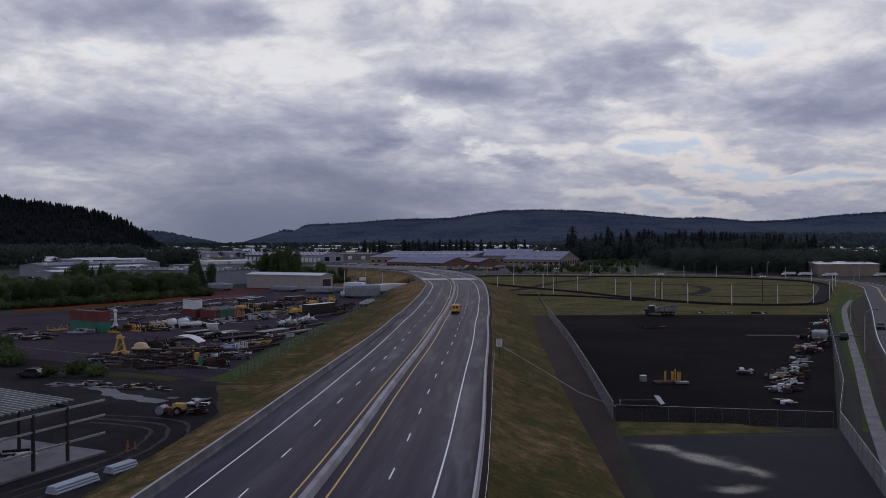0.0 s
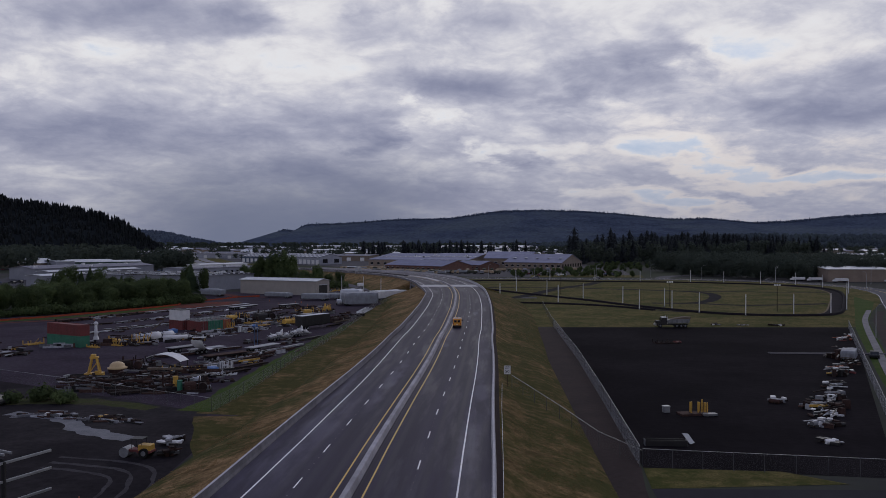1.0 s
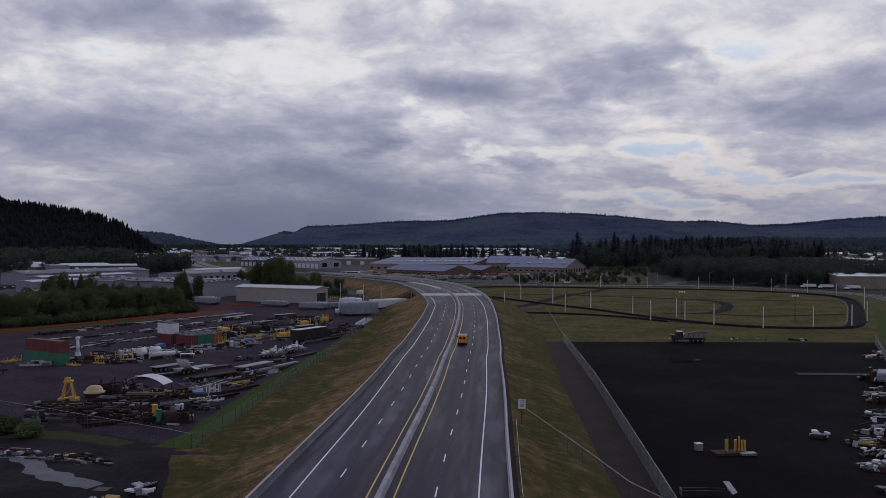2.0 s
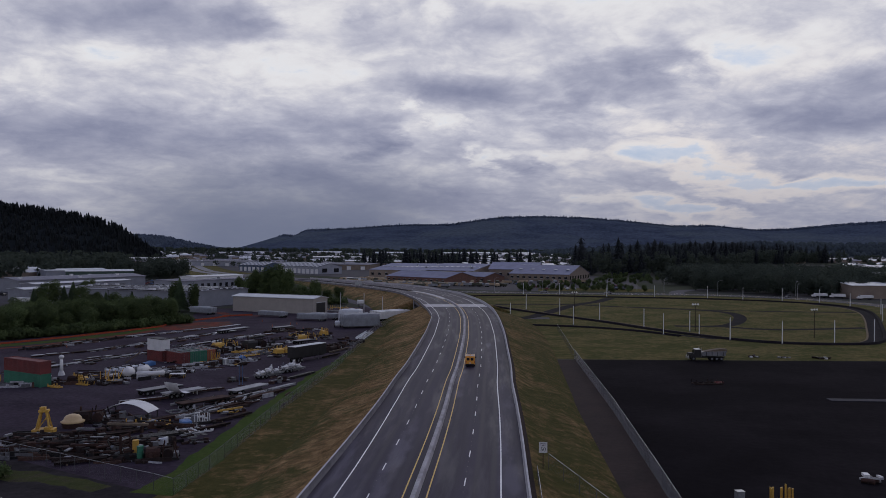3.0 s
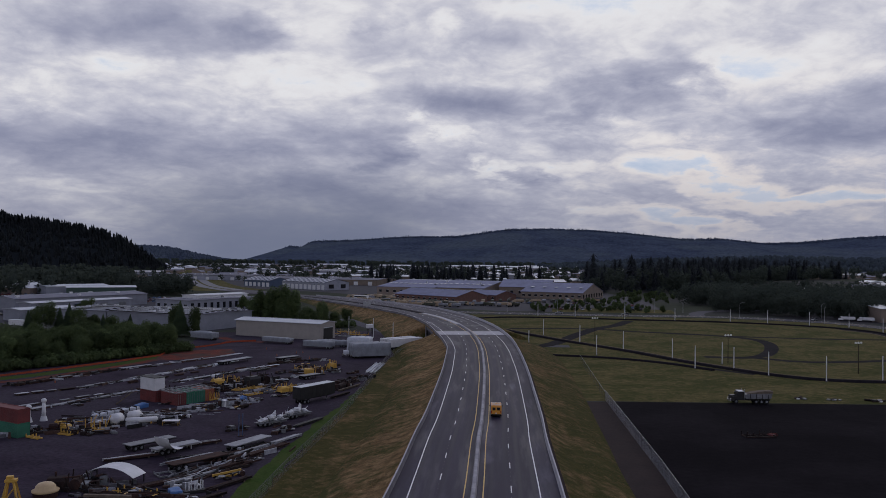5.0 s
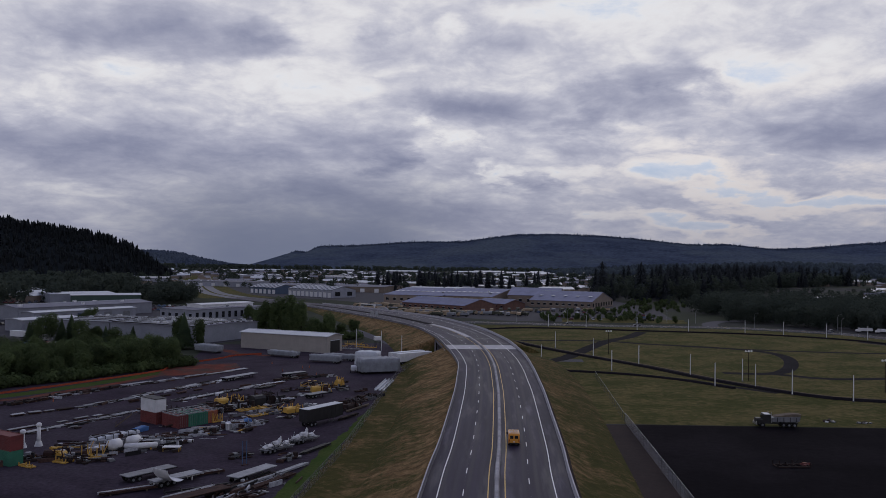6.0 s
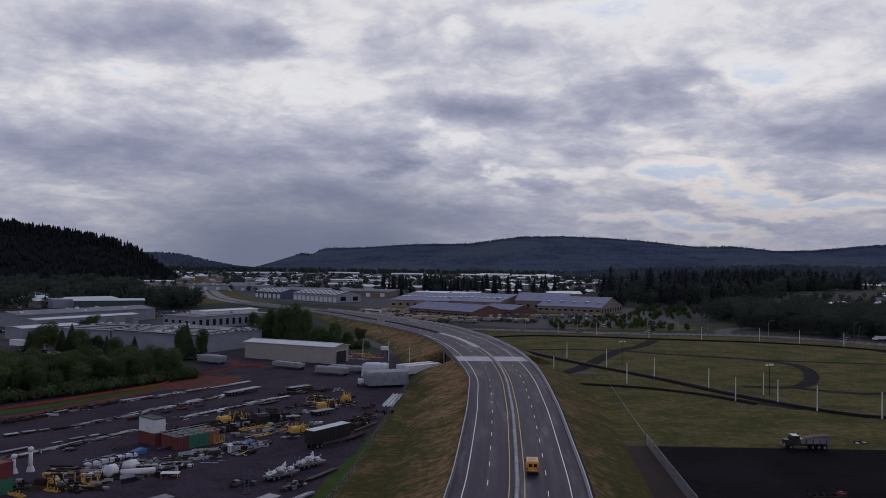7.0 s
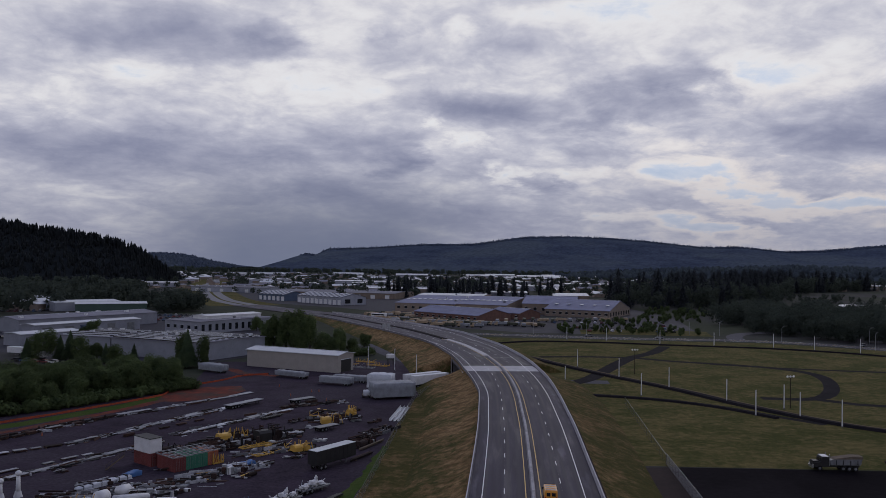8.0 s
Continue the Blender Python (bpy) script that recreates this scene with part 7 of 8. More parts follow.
for kind, x, y, h in (
        ("slim0", -97, 447, 17), ("slim1", -91, 445, 19.5), ("slim0", -86, 443, 20), ("slim1", -79, 439, 18.5), ("broad1", -84, 440, 12), ("broad2", -74, 441, 10), ("slim0", -102, 452, 14), ("slim1", -64, 431, 13), ("broad2", -59, 434, 8), ("broad1", -69, 441, 8),
        ("slim0", -118, 385, 13.5), ("slim1", -109.5, 384, 13), ("conifer1", -114.5, 382, 14.5), ("broad1", -178, 398, 13), ("conifer1", -172, 400, 10), ("conifer2", -167, 398, 12),
        ("conifer1", -183, 395, 9), ("broad2", -160, 392, 11.5), ("conifer2", -150, 392, 8), ("broad0", -155, 395, 8), ("broad2", -143, 385, 9), ("conifer1", -134, 380, 9),
        ("broad1", -85, 158, 5), ("broad2", -90, 162, 6), ("broad0", -97, 165, 5.5), ("bush0", -82, 152, 3.5), ("bush1", -78, 148, 3), ("bush0", -62, 138, 2.6), ("bush1", -58, 136, 2.2),
        ("bush0", -66, 136, 2.0), ("broad0", -56, 452, 8), ("bush0", -52, 432, 4), ("bush1", -57, 430, 4), ("broad1", -130, 545, 9), ("broad2", -120, 520, 8), ("broad0", -195, 470, 8), ("broad1", -205, 500, 9)):
    plant(kind, x, y, h)
for x, y in fill([(34, 556), (132, 549), (146, 600), (205, 815), (158, 820), (120, 690), (60, 620)], 190, rt):
    if 128 < x < 166 and y < 660:
        continue
    plant("broad%d" % rt.randrange(3), x, y, rt.uniform(2.6, 5.0))


def scatter(name, template, places, mat, label):
    """Many copies of a small tree joined into one mesh; places: x, y, z, size, turn."""
    vs, fs = template
    tv = np.array([tuple(v) for v in vs], dtype=np.float32)
    tf = np.array(fs, dtype=np.int32)
    P = np.array(places, dtype=np.float32)
    c, s = np.cos(P[:, 4]), np.sin(P[:, 4])
    X = (tv[None, :, 0] * c[:, None] - tv[None, :, 1] * s[:, None]) * P[:, 3:4] + P[:, 0:1]
    Y = (tv[None, :, 0] * s[:, None] + tv[None, :, 1] * c[:, None]) * P[:, 3:4] + P[:, 1:2]
    Z = tv[None, :, 2] * P[:, 3:4] + P[:, 2:3]
    V = np.stack([X, Y, Z], -1).reshape(-1, 3)
    F = (tf[None] + (np.arange(len(P)) * len(tv))[:, None, None]).reshape(-1, tf.shape[1])
    me = bpy.data.meshes.new(name)
    me.vertices.add(len(V))
    me.vertices.foreach_set("co", V.ravel())
    me.loops.add(F.size)
    me.loops.foreach_set("vertex_index", F.ravel())
    me.polygons.add(len(F))
    me.polygons.foreach_set("loop_start", np.arange(0, F.size, F.shape[1], dtype=np.int32))
    me.update(calc_edges=True)
    me.materials.append(M[mat])
    return tagged(new(name, me), label, "trees", kind="stuff")


def tree_dome(prof, n):
    """A small closed tree shape: rings of n points, from the ground to the tip."""
    vs, fs = [], []
    for r, z in prof:
        vs += [Vector((r * math.cos(2 * math.pi * k / n), r * math.sin(2 * math.pi * k / n), z)) for k in range(n)]
    for j in range(len(prof) - 1):
        for k in range(n):
            fs.append((j * n + k, j * n + (k + 1) % n, (j + 1) * n + (k + 1) % n, (j + 1) * n + k))
    return vs, fs


def wood(name, poly, n, h0, h1, kind, label, seed, z=None, leaves=110):
    rn = random.Random(seed)
    if kind == "conifer":
        tmpl = conifer(rn, 1.0, 0.19, 15, 11, 0.032)
        core = tree_dome(((0.17, 0.03), (0.10, 0.30), (0.14, 0.32), (0.065, 0.55), (0.10, 0.57), (0.035, 0.8), (0.06, 0.82), (0.004, 1.0)), 6)
        k = len(tmpl[0])
        tmpl = (tmpl[0] + core[0], tmpl[1] + [tuple(i + k for i in f) for f in core[1]])
    else:
        tmpl = broadleaf(rn, 1.0, 0.42, leaves, 0.085 * math.sqrt(150 / leaves))
    places = [(x, y, z(x, y) if z else 0.0, rn.uniform(h0, h1), rn.uniform(0, 6.28)) for x, y in off_road(fill(poly, n, rn), FAR, 26)]
    return scatter(name, tmpl, places, "hazed_forest" if kind == "conifer" else "hazed_wood_leaf", label)


def off_road(pts, line, gap):
    """The places that keep clear of a road."""
    out = []
    for x, y in pts:
        d = 1e9
        for a, b in zip(line, line[1:]):
            u, v = b[0] - a[0], b[1] - a[1]
            t = max(0, min(1, ((x - a[0]) * u + (y - a[1]) * v) / (u * u + v * v)))
            d = min(d, math.hypot(x - a[0] - t * u, y - a[1] - t * v))
        if d > gap:
            out.append((x, y))
    return out


wood("woodland", [(166, 575), (180, 540), (214, 505), (330, 520), (340, 700), (215, 760), (165, 640)], 420, 11, 18, "broad", "dense dark broadleaved wood beside the road", 1, leaves=900)
wood("conifer_wood", [(128, 815), (250, 870), (480, 1300), (700, 1500), (560, 1700), (150, 1000)], 330, 15, 38, "conifer", "tall dark conifer wood", 2)
wood("mixed_wood", [(128, 815), (250, 850), (480, 1270), (700, 1470), (560, 1600), (150, 1000)], 230, 13, 26, "broad", "dark leafy trees along the conifer wood", 22, leaves=300)
wood("tree_belt", [(-500, 1050), (-180, 960), (120, 980), (420, 1400), (1300, 1500), (1500, 2050), (-800, 2050)], 1100, 7, 15, "broad", "scattered dark trees between the town roofs", 3)
wood("tree_belt", [(-120, 1000), (60, 980), (120, 1100), (-100, 1150)], 60, 16, 26, "conifer", "clump of tall dark conifers in the town", 4)
wood("tree_belt", [(-1200, 2480), (2400, 2480), (2800, 2950), (-1600, 2950)], 1500, 10, 20, "broad", "far belt of trees at the foot of the hills", 5)
wood("tree_belt", [(240, 620), (520, 640), (1000, 1200), (620, 1150)], 170, 8, 15, "broad", "dark trees among far houses", 6)
wood("tree_belt", [(160, 690), (240, 740), (560, 800), (900, 1150), (420, 1150), (180, 860)], 150, 6, 11, "broad", "dark trees beyond the roadside wood", 11)
wood("tree_belt", [(-620, 700), (-330, 640), (-300, 820), (-420, 1080), (-640, 1100)], 420, 12, 22, "broad", "dark trees at the foot of the steep hill", 7)
wood("tree_belt", [(-236, 676), (-209, 672), (-213, 715), (-238, 770), (-300, 800), (-284, 735)], 60, 10, 19, "broad", "dark leafy trees in the bend of the far road", 31, leaves=420)
wood("tree_belt", [(-420, 380), (-270, 350), (-300, 480), (-420, 520)], 90, 8, 14, "broad", "dark trees behind the yards", 8)


def on_hill(ridge, front, top, n, h0, h1, seed, fmax=1.02, fmin=0.0, drop=6.0):
    xs, hs = [r[0] for r in ridge], [r[1] for r in ridge]
    rn = random.Random(seed)
    prof = [(0.0, 0.0), (0.25, 0.22), (0.5, 0.5), (0.75, 0.8), (0.92, 0.96), (1.0, 1.0), (1.3, 0.7)]
    out = []
    while len(out) < n:
        x = rn.uniform(xs[0], xs[-1])
        f = fmin + (fmax - fmin) * math.sqrt(rn.random())
        h = float(np.interp(x, xs, hs))
        g = float(np.interp(f, [p[0] for p in prof], [p[1] for p in prof]))
        y = front + (top - front) * f
        w = noise.noise(Vector((x * 0.004, y * 0.004, 1))) * 0.22 * g * (1.05 - g) * h
        out.append((x, y + 60 * noise.noise(Vector((x * 0.003, f * 2, 7))), h * g + w - drop, rn.uniform(h0, h1), rn.uniform(0, 6.28)))
    return out


SPIRE = tree_dome(((0.20, 0.02), (0.11, 0.28), (0.165, 0.30), (0.075, 0.52), (0.125, 0.54), (0.045, 0.76), (0.08, 0.78), (0.004, 1.0)), 6)
ROUND = tree_dome(((0.34, 0.05), (0.42, 0.4), (0.32, 0.75), (0.12, 0.95), (0.01, 1.0)), 6)
scatter("hill_forest", SPIRE, on_hill(RIDGE_W, 1100, 1500, 6500, 9, 18, 5), "hazed_forest", "dense dark conifers covering the steep hill")
scatter("hill_forest", SPIRE, on_hill(RIDGE_W, 1100, 1500, 1600, 13, 23, 15, fmin=0.80, drop=8.0), "hazed_forest", "tall dark conifers along the steep hill's top")
scatter("hill_forest", ROUND, on_hill(RIDGE_N, 2900, 4000, 4200, 9, 17, 6, fmin=0.90, drop=8.0), "hazed_far_forest", "distant trees along the hill range's top")
scatter("hill_forest", SPIRE, on_hill(RIDGE_N, 2900, 4000, 700, 14, 24, 16, fmin=0.93, drop=9.0), "hazed_far_forest", "distant conifers along the hill range's top")
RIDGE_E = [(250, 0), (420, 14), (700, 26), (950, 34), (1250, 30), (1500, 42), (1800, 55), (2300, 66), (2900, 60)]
hill("hill_foot_east", RIDGE_E, 1900, 2450, 2850, "hazed_foot_forest", "low dark wooded slopes before the hill range", 25)
scatter("hill_forest", ROUND, on_hill(RIDGE_E, 1900, 2450, 3600, 10, 20, 26, drop=4.0), "hazed_foot_forest", "dark trees covering the low slopes")
scatter("hill_forest", tree_dome(((0.5, 0.1), (0.34, 0.7), (0.02, 1.0)), 5), on_hill(RIDGE_WF, 3000, 3600, 1800, 8, 18, 8), "hazed_far_forest", "distant trees covering the low hill")

# ---- buildings ----
M["blue_wall"] = material("blue_wall", (0.07, 0.10, 0.16), (0.055, 0.08, 0.13), 0.7, scale=0.2, fine=0.1)
M["green_wall"] = material("green_wall", (0.05, 0.085, 0.07), (0.04, 0.07, 0.06), 0.7, scale=0.2, fine=0.1)

def shed(name, x, y, a, L, W, eave, ridge, wall, roof, label, ribs=0, doors=0, windows=0, door_mat="white_paint", seams=0, end_door=False, group="", skylights=0, end_windows=0, skew=0.5, vents=0):
    """A long hall: x along its front, doors on the front (-y) side; gable ends."""
    th = thing(name, rz(x, y, a, 0.0), label, "building", group)
    bm = bmesh.new()
    side = [(-W / 2, 0), (W / 2, 0), (W / 2, eave), (W * (skew - 0.5), ridge), (-W / 2, eave)]
    side_prism(bm, [(u, v) for u, v in side], L)
    part("wall", bm, wall, th)
    # roof slopes with overhang
    for s in (-1, 1):
        y0, y1 = W * (skew - 0.5), s * (W / 2 + 0.5)
        drop = (ridge - eave) * 0.5 / (W / 2)
        bm = bmesh.new()
        q = [(-L / 2 - 0.5, y0, ridge + 0.05), (L / 2 + 0.5, y0, ridge + 0.05), (L / 2 + 0.5, y1, eave - drop + 0.05), (-L / 2 - 0.5, y1, eave - drop + 0.05)]
        lo = [bm.verts.new(p) for p in q]
        hi = [bm.verts.new((p[0], p[1], p[2] + 0.22)) for p in q]
        bm.faces.new(hi if s < 0 else hi[::-1])
        bm.faces.new(lo[::-1] if s < 0 else lo)
        for k in range(4):
            bm.faces.new((lo[k], lo[(k + 1) % 4], hi[(k + 1) % 4], hi[k]))
        bmesh.ops.recalc_face_normals(bm, faces=bm.faces)
        rf = part("roof", bm, roof, th)
        if seams:
            for k in range(seams):
                xx = -L / 2 + L * (k + 0.5) / seams
                bm = bmesh.new()
                beam(bm, (xx, y0, ridge + 0.42), (xx, y1, eave - drop + 0.42), L / seams * 0.32, 0.3)
                part("roof_rib", bm, "pale_roof", rf)
        for k in range(ribs):
            f = (k + 0.5) / ribs
            bm = bmesh.new()
            yy, zz = y0 + (y1 - y0) * f, ridge + (eave - drop - ridge) * f + 0.45
            beam(bm, (-L / 2 + 1, yy, zz), (L / 2 - 1, yy, zz), 0.5 if k % 2 else 1.0, 0.4)
            part("roof_monitor", bm, "pale_roof" if k % 2 else "black_steel", rf)
        if skylights and s < 0:
            for k in range(skylights):
                xx = -L / 2 + L * (k + 0.5) / skylights
                bm = bmesh.new()
                beam(bm, (xx, y0 * 0.5 + y1 * 0.5 + 2, (ridge + eave) / 2 + 0.45), (xx, y0 * 0.45 + y1 * 0.55 - 2, (ridge + eave) / 2 + 0.25), 2.2, 0.2)
                part("skylight", bm, "white_paint", rf)
    bm = bmesh.new()
    beam(bm, (-L / 2 - 0.5, W * (skew - 0.5), ridge + 0.3), (L / 2 + 0.5, W * (skew - 0.5), ridge + 0.3), 0.7, 0.12)
    part("ridge_cap", bm, "pale_roof", th)
    for k in range(doors):
        xx = -L / 2 + L * (k + 0.5) / doors
        w = min(5.0, L / doors * 0.62)
        h = min(eave * 0.68, 5.2)
        d = part("roller_door", bmb(((xx, -W / 2 - 0.04, h / 2 + 0.05), (w, 0.12, h))), door_mat, th)
        part("lintel", bmb(((xx, -W / 2 - 0.08, h + 0.25), (w + 0.4, 0.16, 0.3))), "grey_steel", d)
    for k in range(windows):
        xx = -L / 2 + L * (k + 0.5) / windows
        w = min(2.4, L / windows * 0.5)
        d = part("window", bmb(((xx, -W / 2 - 0.03, eave * 0.52), (w, 0.1, eave * 0.3))), "glass", th)
        part("window_head", bmb(((xx, -W / 2 - 0.05, eave * 0.52 + eave * 0.15 + 0.06), (w + 0.2, 0.14, 0.12))), "white_paint", d)
        part("window_sill", bmb(((xx, -W / 2 - 0.05, eave * 0.52 - eave * 0.15 - 0.06), (w + 0.2, 0.14, 0.12))), "white_paint", d)
    for k in range(end_windows):
        yy = -W / 2 + W * (k + 0.5) / end_windows
        part("window", bmb(((L / 2 + 0.03, yy, eave * 0.5), (0.1, W / end_windows * 0.42, eave * 0.55))), "glass", th)
    rv = random.Random(int(L * 7 + W))
    for k in range(vents):
        xx, yy = rv.uniform(-L / 2 + 2, L / 2 - 2), rv.uniform(-W / 2 + 2, W / 2 - 2)
        zz = ridge - (ridge - eave) * abs(yy) / (W / 2)
        bx = part("roof_vent", bmb(((xx, yy, zz + 0.75), (rv.uniform(1.0, 2.6), rv.uniform(0.9, 1.8), 1.2)), bevel=0.06), rv.choice(("pale_roof", "grey_steel", "white_paint")), th)
        part("vent_hood", bmb(((xx, yy, zz + 1.42), (0.7, 0.7, 0.25))), "grey_steel", bx)
    if end_door:
        # solid near-black panel stands in for the doorway's shaded inside
        d = part("end_opening", bmb(((L / 2 + 0.02, 0.2, eave * 0.36), (0.12, W * 0.62, eave * 0.72))), "dark", th)
        part("end_lintel", bmb(((L / 2 + 0.06, 0.2, eave * 0.74), (0.16, W * 0.66, 0.25))), "pale_roof", d)
    return th


shed("workshop_hall", -73.0, 387.2, -23.3, 41.0, 11.0, 6.3, 7.1, "beige_wall", "pale_roof", "long beige metal workshop hall with pale roof", end_door=True)
shed("unit_warehouse", -138.5, 859.5, -43.5, 70, 29, 7.0, 10.0, "grey_wall", "dark_roof", "warehouse with a row of white roller doors", doors=10, seams=11, group="roller-door warehouses", end_windows=2)
shed("unit_warehouse", -199, 915, -40, 44, 25, 6.2, 9.2, "blue_wall", "dark_roof", "blue-ended warehouse with white roller doors", doors=6, seams=7, group="roller-door warehouses")
shed("depot_building", -12.2, 669.7, -44, 64.5, 34, 4.5, 8.5, "brick_wall", "blue_roof", "low brick depot building with blue-grey metal roof", windows=11, end_windows=0)
shed("training_hall", 88.6, 731.7, -27, 52, 56, 5.5, 12.2, "tan_wall", "blue_roof", "tan hall with large gable and blue-grey roof", windows=10, skylights=5, end_windows=8)
shed("long_hall", -26, 792, -19, 52, 104, 7.0, 11.6, "tan_wall", "blue_roof", "long depot hall with blue-grey roof and skylights", windows=8, skylights=11, vents=3)
shed("long_hall", 19.5, 778, -21, 45, 100, 7.2, 12.0, "tan_wall", "blue_roof", "long depot hall with blue-grey roof and skylights", windows=7, skylights=9, vents=2)
shed("depot_wing", 27, 686, -44, 30, 24, 4.5, 7.4, "brick_wall", "blue_roof", "small brick wing with blue-grey roof", windows=5)
shed("annex_hall", 62, 752, -14, 42, 44, 8.5, 14.0, "tan_wall", "blue_roof", "tall tan annex hall in the middle of the depot", windows=6)
shed("flat_warehouse", -150, 1010, -14, 150, 70, 6.0, 7.2, "tan_wall", "grey_roof", "broad low warehouse with a grey flat roof", doors=9, vents=12, group="flat warehouses behind the units")
shed("flat_warehouse", -20, 960, -12, 70, 50, 6.0, 7.0, "tan_wall", "pale_roof", "low warehouse with a pale flat roof", doors=4, vents=6, group="flat warehouses behind the units")
shed("flat_warehouse", -300, 1120, -18, 110, 50, 6.0, 7.2, "grey_wall", "grey_roof", "broad low warehouse with a grey flat roof", doors=6, vents=8, group="flat warehouses behind the units")
shed("flat_warehouse", -70, 1120, -8, 120, 60, 7.0, 8.0, "tan_wall", "pale_roof", "low warehouse with a pale flat roof", doors=5, vents=8, group="flat warehouses behind the units")
shed("flat_roof_works", -129.7, 429, -26, 50, 40, 7.0, 7.6, "grey_wall", "grey_roof", "broad grey works building with ribbed flat roof", ribs=11, windows=0, vents=16)
shed("works_wing", -170.5, 440.5, -15, 26, 30, 7.0, 7.5, "grey_wall", "grey_roof", "grey wing of the works with ribbed flat roof", ribs=6, vents=5)
shed("blue_store", -224, 522, -12, 19, 14, 4.2, 4.6, "blue_wall", "blue_wall", "small dark blue flat-roofed store", windows=0)
shed("long_store", -238, 556, 61, 92, 24, 6.8, 8.2, "grey_wall", "grey_roof", "long grey store with shallow roof", vents=6)
shed("lean_to_store", -220, 522, 62, 66, 12, 5.8, 6.3, "grey_wall", "pale_roof", "low store with a pale roof edge", doors=5, door_mat="grey_steel")
shed("small_store", -211, 461, 60, 30, 14, 5.4, 6.0, "grey_wall", "pale_roof", "small grey store with pale roof", doors=3, door_mat="grey_steel")
shed("office_block", -152, 552, -33, 30, 57, 6.4, 6.8, "grey_wall", "grey_roof", "grey two-storey office block with dark windows", windows=5, end_windows=12, vents=7)
shed("white_roof_store", -150, 556, 57, 40, 13, 8.6, 9.0, "white_paint", "white_paint", "store with a bright white flat roof")
shed("far_store", -313, 715, 45, 50, 30, 6.5, 7.5, "grey_wall", "pale_roof", "far store with pale roof among trees", group="far stores")
shed("far_store", -280, 694, 25, 50, 22, 6.5, 7.5, "green_wall", "pale_roof", "far green-walled store with pale roof", group="far stores")
shed("east_works", 247, 514, -1, 37, 36, 7.4, 8.6, "tan_wall", "pale_roof", "tall tan works hall with a pale roof", windows=0)
shed("east_works", 330, 600, -8, 70, 34, 10, 11.5, "grey_wall", "pale_roof", "long grey works hall with pale roof", windows=8)
shed("east_store", 470, 905, -5, 60, 30, 8, 10, "grey_wall", "white_paint", "far store with white roof among trees")



def town_roofs(name, poly, n, seed, roof, size, label):
    """Many small far houses, walls and gabled roofs, in one mesh a material."""
    rn = random.Random(seed)
    walls, tops = [[], []], [[], []]
    for x, y in off_road(fill(poly, n, rn), FAR, 24):
        L, W, h = size * rn.uniform(0.7, 1.8), size * rn.uniform(0.5, 0.9), rn.uniform(3, 5.5)
        a = rn.choice((0.1, 1.67)) + rn.uniform(-0.2, 0.2)
        c, s = math.cos(a), math.sin(a)
        P = lambda u, v, z: (x + c * u - s * v, y + s * u + c * v, z)
        q = [P(i * L / 2, j * W / 2, z) for z in (0, h) for i, j in ((-1, -1), (1, -1), (1, 1), (-1, 1))]
        g = h + W * 0.16
        k = len(walls[0])
        walls[0] += q + [P(-L / 2, 0, g - 0.1), P(L / 2, 0, g - 0.1)]
        walls[1] += [(k, k + 1, k + 5, k + 4), (k + 1, k + 2, k + 6, k + 9, k + 5), (k + 2, k + 3, k + 7, k + 6), (k + 3, k, k + 4, k + 8, k + 7)]
        k = len(tops[0])
        tops[0] += [P(i * (L / 2 + 0.4), j * (W / 2 + 0.4), h + 0.05) for i, j in ((-1, -1), (1, -1), (1, 1), (-1, 1))] + [P(-L / 2 - 0.4, 0, g + 0.1), P(L / 2 + 0.4, 0, g + 0.1)]
        tops[1] += [(k, k + 1, k + 5, k + 4), (k + 2, k + 3, k + 4, k + 5), (k, k + 4, k + 3), (k + 1, k + 2, k + 5)]
    for (vs, fs), mat, nm in ((walls, "tan_wall", "house_walls"), (tops, roof, name)):
        tagged(new(nm, mesh_of(nm, vs, fs, mat)), label if nm == name else "pale walls of many far houses", "houses", kind="stuff")


town_roofs("house_roofs", [(-600, 1250), (-140, 990), (120, 980), (420, 1350), (1300, 1450), (1700, 2350), (-900, 2350)], 420, 51, "grey_roof", 15, "grey roofs of the far town")
town_roofs("house_roofs", [(-600, 1250), (-140, 990), (120, 980), (420, 1350), (1300, 1450), (1700, 2350), (-900, 2350)], 240, 52, "pale_roof", 24, "pale roofs of far stores and sheds")
town_roofs("house_roofs", [(330, 740), (600, 760), (1500, 1350), (1300, 1500), (560, 1200)], 190, 53, "pale_roof", 18, "pale roofs among the eastern trees")
town_roofs("house_roofs", [(-470, 690), (-330, 690), (-300, 760), (-400, 820)], 12, 54, "pale_roof", 26, "pale roofs below the steep hill")

# far town: houses and sheds between the trees
rb = random.Random(12)
TOWN = [(-430, 1150), (-150, 960), (60, 960), (130, 1120), (400, 1350), (1100, 1400), (1500, 2200), (-700, 2100)]
house0 = shed("town_house", 0, 1000, 0, 16, 11, 4.5, 7.0, "tan_wall", "grey_roof", "far town house with a pitched roof", windows=0, group="far town houses")
store0 = shed("town_store", 40, 1040, 0, 46, 24, 6.5, 7.6, "grey_wall", "white_paint", "far low store with a white roof", doors=0, group="far town stores")
for k, (x, y) in enumerate(fill(TOWN, 70, rb)):
    copy_thing(house0 if k % 5 < 3 else store0, pose(x, y, 0, 0, 0, rb.choice((0, 90, 20, 110)) + rb.uniform(-8, 8)))
for x, y in fill([(250, 700), (560, 760), (900, 1200), (600, 1150)], 26, rb):
    copy_thing(house0 if rb.random() < 0.6 else store0, pose(x, y, 0, 0, 0, rb.uniform(0, 180)))
glass0 = shed("white_shed", -150, 2250, 0, 84, 22, 6, 9, "grey_wall", "pale_roof", "very long low white shed far off", group="far white sheds")
